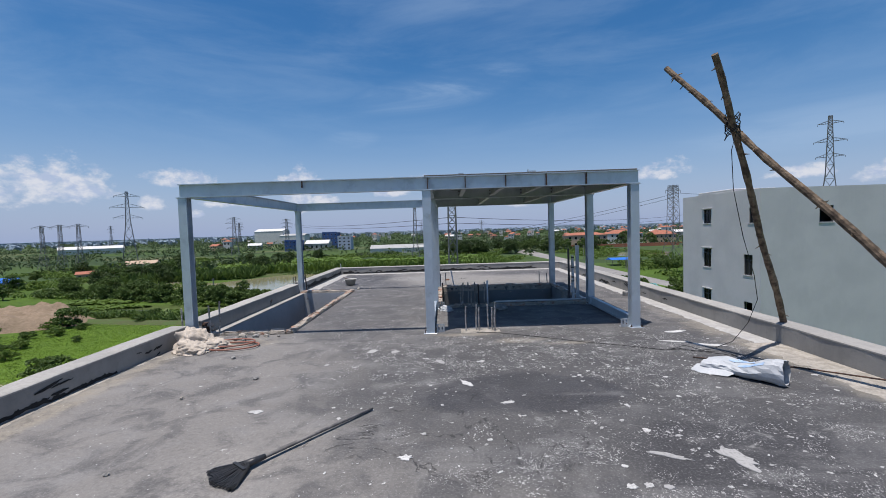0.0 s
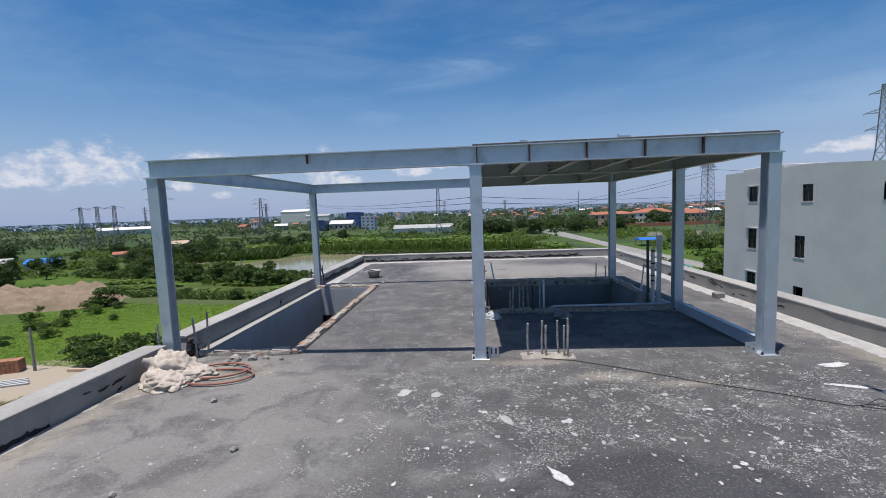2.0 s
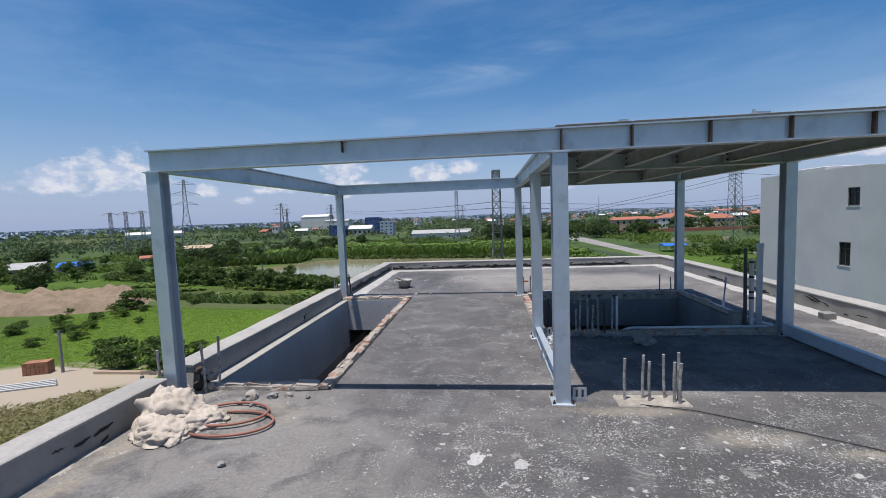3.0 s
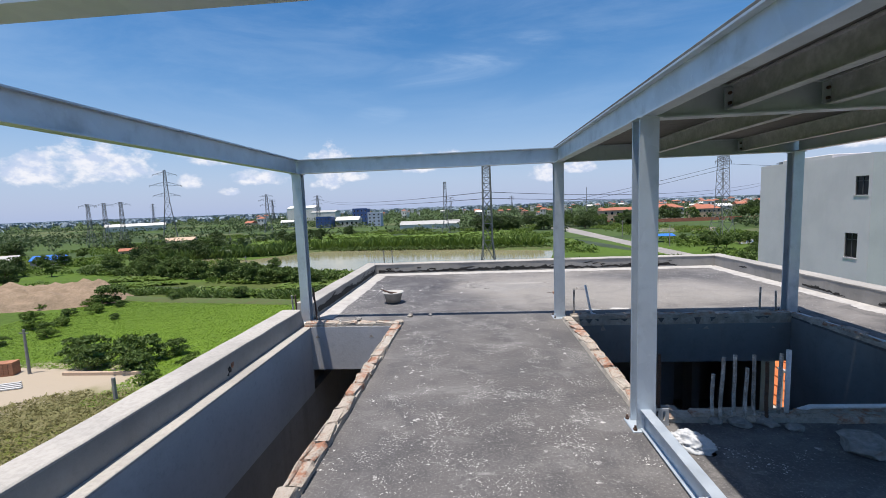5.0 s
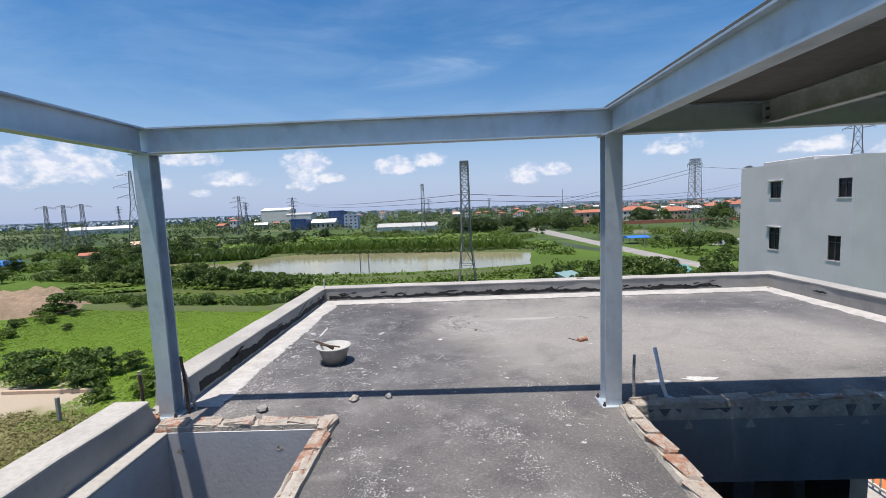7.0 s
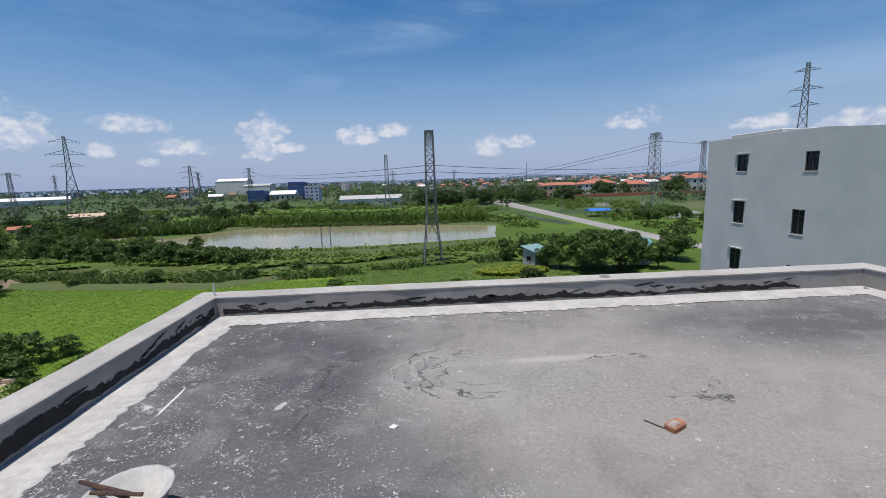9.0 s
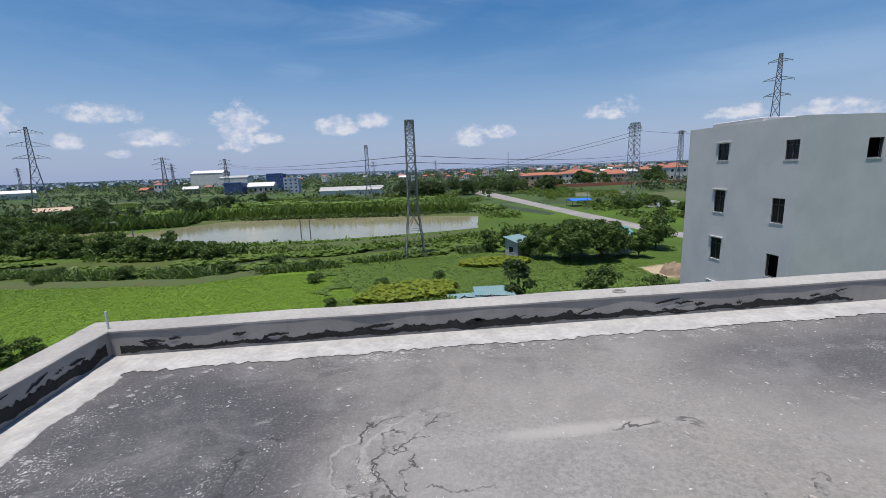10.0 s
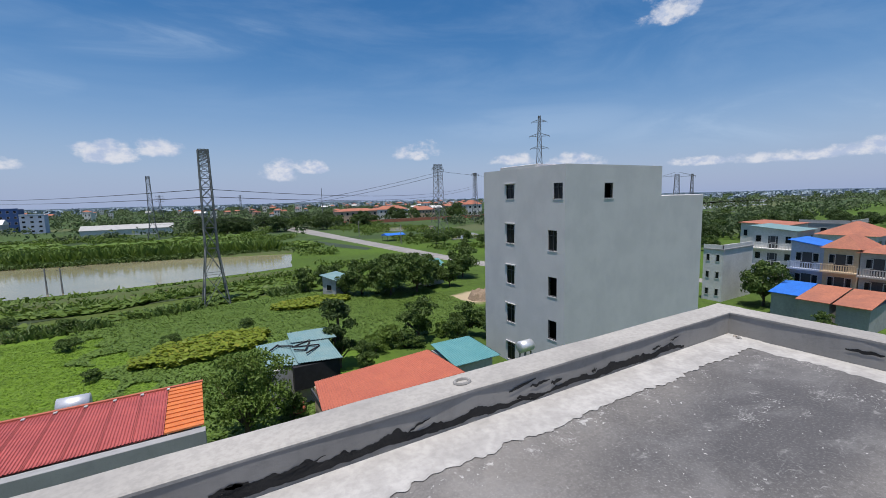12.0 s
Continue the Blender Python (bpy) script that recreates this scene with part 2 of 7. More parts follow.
    where = n.math("ADD", n.math("ADD", n.blob(0.35, 14.75, 0.25, 0.25, 0.3, 2.0), n.blob(0.8, 14.05, 0.4, 0.15, 0.3, 1.5), True), n.math("ADD", n.blob(-2.0, 14.4, 0.18, 0.7, 0.3, 1.5), n.blob(0.5, 4.0, 1.3, 0.8, 0.3, 1.2), True), True)
    crack = n.math("MAXIMUM", crack, n.math("MULTIPLY", n.math("MULTIPLY", n.span(thin, 0.01, 0.003), where), broken))
    c = n.mix(n.math("MULTIPLY", ridge, 0.42), c, (0.33, 0.315, 0.29))
    c = n.mix(n.math("MULTIPLY", n.blob(-0.1, 14.72, 0.5, 0.05, 0.5, 4.0, 0.7), 0.55), c, (0.36, 0.34, 0.315))
    c = n.mix(n.math("MULTIPLY", crack, 0.85), c, (0.04, 0.039, 0.038))
    # lime and mortar spatter: crowds of small specks, few larger splashes
    warp = n.t.nodes.new("ShaderNodeTexNoise")
    warp.inputs["Scale"].default_value, warp.inputs["Detail"].default_value = 34.0, 4
    n.put(n.pos, warp.inputs["Vector"])
    bend = n.t.nodes.new("ShaderNodeVectorMath")
    bend.operation, bend.inputs[1].default_value = "MULTIPLY_ADD", (0.05, 0.05, 0.0)
    n.put(warp.outputs["Color"], bend.inputs[0])
    n.put(n.pos, bend.inputs[2])
    busy = n.math("MAXIMUM", n.blob(1.3, 5.8, 3.4, 1.5, 0.3, 0.9, 0.6), n.math("MAXIMUM", n.math("MULTIPLY", n.blob(-0.9, 9.4, 1.3, 3.2, 0.3, 0.9, 0.6), 0.55), n.math("MULTIPLY", n.blob(2.6, 3.4, 2.4, 2.0, 0.3, 0.9, 0.6), 0.7)))
    busy = n.math("MAXIMUM", busy, n.math("MULTIPLY", n.blob(-2.4, 13.5, 1.4, 1.2, 0.3, 0.9, 0.6), 0.85))
    busy = n.math("MAXIMUM", busy, n.math("MULTIPLY", n.blob(3.2, 15.3, 1.5, 0.8, 0.3, 0.9, 0.6), 0.7))
    strip = n.math("MAXIMUM", n.blob(-3.25, 13.6, 0.28, 2.4, 0.3, 1.5, 0.5), n.blob(0.4, 15.95, 4.0, 0.14, 0.3, 1.5, 0.5))
    busy = n.math("MAXIMUM", busy, n.math("MULTIPLY", strip, 0.9))
    calm = n.math("MAXIMUM", n.blob(-2.3, 2.6, 1.9, 3.6, 0.2, 0.8, 0.4), n.math("MULTIPLY", pool, 1.2))

    def specks(scale, size, share, crowd, turn):
        v = n.t.nodes.new("ShaderNodeTexVoronoi")
        v.voronoi_dimensions = "2D"
        v.inputs["Scale"].default_value = scale
        n.put(n.scaled(1, 1.2, 1, bend.outputs[0], turn), v.inputs["Vector"])
        sep = n.t.nodes.new("ShaderNodeSeparateColor")
        n.put(v.outputs["Color"], sep.inputs[0])
        reach = n.math("MULTIPLY", n.math("POWER", sep.outputs[1], 1.5), size)
        dot = n.span(v.outputs["Distance"], n.math("ADD", reach, 0.05), reach)
        place = n.math("ADD", n.noise(crowd, 4, 0.55, n.scaled(1, 1, 1, None, turn)), n.math("MULTIPLY", n.math("SUBTRACT", n.math("SUBTRACT", busy, calm), n.math("SUBTRACT", 1.0, even)), 0.11))
        chance = n.span(place, 0.58, 0.72, 0.008, share)
        return n.math("MULTIPLY", dot, n.math("LESS_THAN", sep.outputs[0], chance))

    white = n.math("MAXIMUM", specks(62.0, 0.42, 0.6, 2.1, 0.3), specks(105.0, 0.46, 0.75, 2.9, 1.2))
    white = n.math("MAXIMUM", white, n.math("MULTIPLY", n.math("MULTIPLY", specks(13.0, 0.36, 0.35, 1.6, 2.0), n.span(n.noise(40, 6, 0.75), 0.42, 0.56)), 0.9))
    scratch = n.math("ABSOLUTE", n.math("SUBTRACT", n.noise(2.4, 3, 0.45, n.scaled(1, 2.6, 1, None, 0.8), 0.8), 0.5))
    scratch = n.math("MULTIPLY", n.span(scratch, 0.006, 0.0), n.span(n.noise(1.9, 4, 0.6, n.scaled(1, 1, 1, None, 2.2)), 0.56, 0.66))
    white = n.math("MAXIMUM", white, n.math("MULTIPLY", scratch, 0.35))
    smear = n.span(n.math("ADD", n.noise(5.0, 9, 0.7, n.scaled(1, 1.5, 1, None, 0.5), 0.6), n.math("MULTIPLY", n.math("SUBTRACT", busy, calm), 0.05)), 0.62, 0.72)
    c = n.mix(n.math("MULTIPLY", smear, 0.45), c, (0.36, 0.355, 0.34))
    flake = n.math("MULTIPLY", n.span(n.math("ADD", n.noise(9.0, 7, 0.7), n.math("MULTIPLY", strip, 0.1)), 0.68, 0.72), strip)
    white = n.math("MAXIMUM", white, n.math("MULTIPLY", flake, 0.8))
    white = n.math("MULTIPLY", white, n.span(n.noise(15, 5, 0.65), 0.3, 0.62, 0.35, 1.0))
    c = n.mix(n.math("MULTIPLY", white, 0.9), c, (0.53, 0.52, 0.5))
    wet = n.math("MULTIPLY", pool, -0.2)
    h = n.math("ADD", n.math("ADD", n.math("MULTIPLY", n.noise(26, 8, 0.7), 0.8), n.math("MULTIPLY", white, 0.5)), n.math("SUBTRACT", ridge, n.math("MULTIPLY", crack, 1.5)))
    return n.done(c, n.math("ADD", 0.82, wet), 0.0, h, 0.7, 0.01)


def streaked(name, a, b, stain, scale=1.5, amount=0.45, rough=0.85):
    """Trowelled cement with patches and streaks that run down."""
    n = Nodes(name)
    c = n.mix(n.span(n.noise(scale, 6, 0.6), 0.35, 0.65), a, b)
    run = n.noise(1.0, 6, 0.6, n.scaled(2.6, 2.6, 0.35))
    c = n.mix(n.math("MULTIPLY", n.span(run, 0.5, 0.75), amount), c, stain)
    c = n.mix(n.math("MULTIPLY", n.span(n.noise(14, 6, 0.7), 0.48, 0.75), 0.3), c, tuple(v * 0.6 for v in b))
    return n.done(c, rough, 0.0, n.noise(30, 5, 0.6), 0.35, 0.006)


def galvanised():
    n = Nodes("galvanised steel")
    spang = n.cells(14.0, n.scaled(1, 1, 0.6), "Color")
    g = n.t.nodes.new("ShaderNodeRGBToBW")
    n.put(spang, g.inputs[0])
    c = n.mix(n.math("MULTIPLY", g.outputs[0], 0.35), (0.5, 0.56, 0.61), (0.36, 0.41, 0.46))
    c = n.mix(n.math("MULTIPLY", n.span(n.noise(3.0, 6, 0.65), 0.52, 0.75), 0.45), c, (0.24, 0.27, 0.3))
    c = n.mix(n.math("MULTIPLY", n.span(n.noise(11.0, 5, 0.7), 0.6, 0.75), 0.5), c, (0.62, 0.66, 0.69))
    return n.done(c, n.span(n.noise(6.0, 4), 0.3, 0.7, 0.38, 0.6), 0.55, n.noise(18, 4), 0.12, 0.003, 0.5)


def leaves(name, a, b, yellow=None, gloss=0.55, shine=0.25):
    """Leaf blades, each of its own tone, that let some light through."""
    n = Nodes(name)
    r = n.island()
    c = n.mix(r, a, b)
    if yellow:
        c = n.mix(n.span(r, 0.86, 0.93), c, yellow)
    c = n.mix(n.math("MULTIPLY", n.noise(0.35, 4), 0.45), c, tuple(v * 0.55 for v in b))
    n.done(c, gloss, 0.0, None, spec=shine)
    tr = n.t.nodes.new("ShaderNodeBsdfTranslucent")
    n.put(c, tr.inputs[0])
    mx = n.t.nodes.new("ShaderNodeMixShader")
    mx.inputs[0].default_value = 0.3
    n.put(n.bsdf.outputs[0], mx.inputs[1])
    n.put(tr.outputs[0], mx.inputs[2])
    n.put(mx.outputs[0], n.out.inputs[0])
    return n.m


def land():
    """Meadow, lotus beds, paddies and far plots."""
    n = Nodes("meadow ground")
    plan = n.t.nodes.new("ShaderNodeMapping")       # back to the plan's own measure
    plan.inputs["Scale"].default_value = (1 / FAR, 1 / FAR, 1 / FAR)
    plan.inputs["Location"].default_value = tuple(PIVOT * (1 - 1 / FAR))
    n.put(n.pos, plan.inputs[0])
    n.pos = plan.outputs[0]
    c = n.mix(n.span(n.noise(0.05, 6, 0.6), 0.35, 0.65), (0.078, 0.135, 0.02), (0.06, 0.1, 0.02))
    c = n.mix(n.math("MULTIPLY", n.span(n.noise(0.9, 6, 0.7), 0.4, 0.7), 0.5), c, (0.03, 0.05, 0.013))
    c = n.mix(n.math("MULTIPLY", n.blob(-26, 62, 34, 20, 0.2, 0.06, 0.5), 0.9), c, (0.128, 0.215, 0.022))
    plots = n.cells(0.012, n.scaled(1, 2.4, 1, None, 0.2), "Color")
    g = n.t.nodes.new("ShaderNodeRGBToBW")
    n.put(plots, g.inputs[0])
    far = n.mix(n.span(g.outputs[0], 0.2, 0.7), (0.06, 0.095, 0.03), (0.042, 0.066, 0.028))
    far = n.mix(n.span(g.outputs[0], 0.72, 0.78), far, (0.1, 0.115, 0.055))
    sep = n.t.nodes.new("ShaderNodeSeparateXYZ")
    n.put(n.pos, sep.inputs[0])
    c = n.mix(n.span(sep.outputs[1], 140, 190), c, far)
    c = n.mix(n.math("MULTIPLY", n.blob(-55, 93, 60, 9, 0.3, 0.08, 0.5), 0.6), c, (0.07, 0.075, 0.03))
    c = n.mix(n.blob(-47, 42, 15, 9, 0.12, 0.2, 0.1), c, (0.33, 0.28, 0.215))
    c = n.mix(n.math("MULTIPLY", n.blob(-34, 36, 8, 8, 0.2, 0.3, 0.3), 0.8), c, (0.12, 0.13, 0.035))
    c = n.mix(n.blob(38, 68, 5, 4, 0.25, 0.3, 0.2), c, (0.36, 0.29, 0.19))
    return n.done(c, 0.9, 0.0, n.noise(1.6, 6, 0.7), 0.6, 0.2, 0.1)


def water(name, c, gloss=0.12, spec=0.4):
    n = Nodes(name)
    col = n.mix(n.span(n.noise(0.04, 5), 0.35, 0.65), c, tuple(v * 0.8 for v in c))
    return n.done(col, gloss, 0.0, n.noise(1.1, 4, 0.6, n.scaled(0.7, 1.6, 1)), 0.08, 0.05, spec)


M = dict(
    roof=roof_concrete(),
    cement=streaked("parapet cement", (0.3, 0.288, 0.268), (0.245, 0.236, 0.222), (0.165, 0.16, 0.152)),
    cap=plain("pale parapet coping", (0.375, 0.357, 0.327), (0.285, 0.273, 0.254), 1.2, 0.85, fine=30),
    lime=plain("white lime band", (0.43, 0.418, 0.398), (0.33, 0.32, 0.305), 4.5, 0.85, bump=0.5, depth=0.01, fine=22),
    tar=plain("black bitumen", (0.018, 0.018, 0.018), (0.032, 0.031, 0.03), 6, 0.9, bump=0.6, depth=0.01, fine=30),
    plaster=streaked("blue grey plaster", (0.43, 0.434, 0.443), (0.37, 0.374, 0.383), (0.29, 0.29, 0.295), 0.8, 0.3),
    rough_wall=streaked("bare cement wall", (0.3, 0.275, 0.25), (0.23, 0.21, 0.19), (0.14, 0.125, 0.11), 0.7),
    bare=streaked("darker stairwell cement", (0.21, 0.215, 0.22), (0.165, 0.168, 0.172), (0.11, 0.11, 0.112), 0.8, 0.4),
    low_floor=plain("dusty screed", (0.36, 0.33, 0.29), (0.28, 0.26, 0.23), 0.8, 0.9),
    steel=galvanised(),
    bracket=plain("zinc bracket", (0.55, 0.57, 0.58), None, 8, 0.5, 0.4),
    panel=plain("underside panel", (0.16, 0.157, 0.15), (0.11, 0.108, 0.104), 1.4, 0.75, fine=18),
    mortar=plain("crumbled mortar", (0.42, 0.385, 0.335), (0.27, 0.245, 0.21), 8, 0.95, bump=0.9, depth=0.015, fine=45),
    brick=plain("fired clay brick", (0.45, 0.2, 0.105), (0.33, 0.17, 0.11), 6, 0.92, bump=0.8, depth=0.01, fine=50, vary=0.5),
    rebar=plain("cement-smeared rebar", (0.46, 0.45, 0.43), (0.2, 0.175, 0.15), 16, 0.85, fine=80),
    rust=plain("rusty iron", (0.1, 0.055, 0.035), (0.05, 0.035, 0.03), 14, 0.85, fine=60),
    pvc=plain("grey white conduit", (0.62, 0.64, 0.66), (0.52, 0.54, 0.56), 5, 0.4, bump=0.05, spec=0.5),
    wire=plain("black cable sheath", (0.02, 0.02, 0.022), None, 9, 0.6),
    hose=plain("terracotta hose", (0.31, 0.135, 0.095), (0.25, 0.105, 0.075), 7, 0.5, bump=0.1),
    sack=plain("dusty cream cloth", (0.52, 0.455, 0.385), (0.4, 0.345, 0.285), 9, 0.95, bump=0.4, fine=70),
    white_sack=plain("woven white plastic", (0.5, 0.51, 0.52), (0.42, 0.44, 0.455), 5, 0.55, bump=0.3, fine=90),
    blue_print=plain("faded blue print", (0.25, 0.38, 0.58), (0.4, 0.5, 0.62), 14, 0.6),
    timber=plain("weathered bark pole", (0.26, 0.19, 0.13), (0.07, 0.05, 0.037), 13, 0.95, bump=0.9, depth=0.012, fine=35),
    bristle=plain("black plastic bristle", (0.02, 0.02, 0.022), (0.035, 0.035, 0.036), 30, 0.45, spec=0.5),
    handle=plain("worn broom handle", (0.09, 0.088, 0.085), (0.2, 0.19, 0.18), 14, 0.7),
    bowl=plain("cement-crusted bowl", (0.3, 0.31, 0.3), (0.42, 0.41, 0.39), 9, 0.8, fine=40),
    stone=plain("mortar lump", (0.3, 0.29, 0.275), (0.18, 0.175, 0.165), 14, 0.95, bump=0.8),
    facade=streaked("neighbour grey render", (0.6, 0.575, 0.575), (0.54, 0.52, 0.525), (0.64, 0.615, 0.61), 0.25, 0.25),
    own=streaked("own outer render", (0.3, 0.3, 0.3), (0.25, 0.25, 0.25), (0.2, 0.2, 0.2), 0.3),
    dark=plain("painted room shade", (0.03, 0.03, 0.032), None, 1, 0.9),
    frame=plain("dark window frame", (0.07, 0.07, 0.075), None, 6, 0.5),
    ledge=plain("window ledge", (0.5, 0.5, 0.49), None, 3, 0.8),
    land=land(),
    pond=water("pond water", (0.27, 0.25, 0.15)),
    ditch=water("ditch water", (0.05, 0.066, 0.03), 0.5, 0.08),
    road=plain("concrete road", (0.28, 0.265, 0.245), (0.22, 0.21, 0.2), 0.08, 0.9, fine=2),
    bank=plain("grassy bank", (0.06, 0.1, 0.025), (0.075, 0.082, 0.032), 0.5, 0.95, bump=0.6, depth=0.15, fine=3),
    soil=plain("dumped soil", (0.27, 0.2, 0.14), (0.2, 0.15, 0.1), 0.4, 0.95, bump=0.9, depth=0.3, fine=2.0),
    bark=plain("tree bark", (0.12, 0.09, 0.065), None, 3, 0.95, fine=12),
    leaf=leaves("broad leaves", (0.06, 0.106, 0.026), (0.108, 0.168, 0.038)),
    leaf2=leaves("light leaves", (0.085, 0.145, 0.026), (0.135, 0.205, 0.035)),
    leaf3=leaves("dark leaves", (0.042, 0.074, 0.022), (0.07, 0.112, 0.03)),
    grass=leaves("grass blades", (0.135, 0.235, 0.026), (0.18, 0.29, 0.035)),
    lotus=leaves("lotus pads", (0.105, 0.18, 0.034), (0.15, 0.235, 0.044)),
    dry=leaves("dry grass", (0.17, 0.165, 0.06), (0.25, 0.225, 0.1)),
    gold=leaves("yellow green creeper", (0.16, 0.225, 0.02), (0.22, 0.27, 0.026), (0.28, 0.28, 0.03)),
    # paler, greyer green than the near leaves: distance haze put into the colour
    far_leaf=leaves("far foliage paled for haze", (0.058, 0.092, 0.038), (0.095, 0.135, 0.055)),
    lattice=plain("pylon steel", (0.2, 0.207, 0.213), None, 0.5, 0.7, 0.2),
    red_sheet=plain("red corrugated sheet", (0.4, 0.095, 0.085), (0.32, 0.075, 0.07), 0.7, 0.5, fine=6, bump=0.1),
    orange_sheet=plain("orange tile sheet", (0.62, 0.19, 0.055), (0.52, 0.15, 0.05), 0.8, 0.55, fine=6, bump=0.1),
    orange_roof=plain("dusty orange roofing", (0.42, 0.125, 0.075), (0.38, 0.11, 0.07), 0.5, 0.7, fine=4),
    teal_sheet=plain("faded teal sheet", (0.14, 0.25, 0.265), (0.19, 0.28, 0.28), 0.5, 0.6, fine=5),
    pool=plain("teal sheet roof", (0.085, 0.24, 0.25), (0.11, 0.27, 0.275), 0.6, 0.4, fine=5),
    blue_sheet=plain("bright blue sheet", (0.03, 0.17, 0.62), (0.03, 0.14, 0.5), 0.6, 0.5, fine=4),
    terracotta=plain("terracotta roof", (0.4, 0.15, 0.09), (0.3, 0.12, 0.08), 0.5, 0.8, fine=4),
    white_wall=plain("white house wall", (0.66, 0.65, 0.62), (0.55, 0.54, 0.52), 0.3, 0.85, fine=3),
    cream_wall=plain("cream house wall", (0.58, 0.46, 0.3), (0.5, 0.4, 0.27), 0.3, 0.85, fine=3),
    blue_wall=plain("pale blue house wall", (0.42, 0.47, 0.58), (0.36, 0.41, 0.5), 0.3, 0.85, fine=3),
    tan_wall=plain("tan house wall", (0.52, 0.38, 0.27), (0.44, 0.33, 0.24), 0.3, 0.85, fine=3),
    grey_wall=plain("grey house wall", (0.4, 0.4, 0.39), (0.33, 0.33, 0.32), 0.3, 0.85, fine=3),
    navy=plain("navy cladding", (0.03, 0.075, 0.2), (0.04, 0.09, 0.24), 0.2, 0.6, fine=2),
    chrome=plain("stainless tank", (0.7, 0.71, 0.72), (0.58, 0.59, 0.61), 3, 0.45, 0.55, bump=0.05),
    net=plain("black shade cloth", (0.025, 0.025, 0.028), None, 2, 0.9, fine=12),
    # blue-grey base colour holds the haze of the horizon
    hill=plain("far woods painted with haze", (0.24, 0.3, 0.36), (0.3, 0.37, 0.43), 0.004, 1.0, fine=0.03, bump=0.0),
)
worn = Nodes("mortar-smeared brick")
smear = worn.span(worn.math("ADD", worn.noise(9.0, 7, 0.7), worn.math("MULTIPLY", worn.random(), 0.2)), 0.42, 0.6)
M["worn_brick"] = worn.done(worn.mix(worn.math("MULTIPLY", worn.span(worn.noise(40, 5, 0.7), 0.45, 0.7), 0.5), worn.mix(smear, (0.33, 0.165, 0.105), (0.41, 0.36, 0.305)), (0.17, 0.135, 0.11)), 0.95, 0.0, worn.noise(45, 7, 0.7), 1.0, 0.02)
chips = Nodes("dusty plaster flakes")
M["flake"] = chips.done(chips.mix(chips.math("MULTIPLY", chips.span(chips.noise(45, 6, 0.75), 0.46, 0.66), 0.6), chips.mix(chips.island(), (0.56, 0.55, 0.53), (0.32, 0.312, 0.3)), (0.17, 0.165, 0.16)), 0.9, 0.0, chips.noise(70, 4), 0.5, 0.004)
glass = Nodes("dark window glass")
M["glass"] = glass.done((0.012, 0.014, 0.017), 0.15, 0.0, None, spec=0.25)

# ---- builders ----


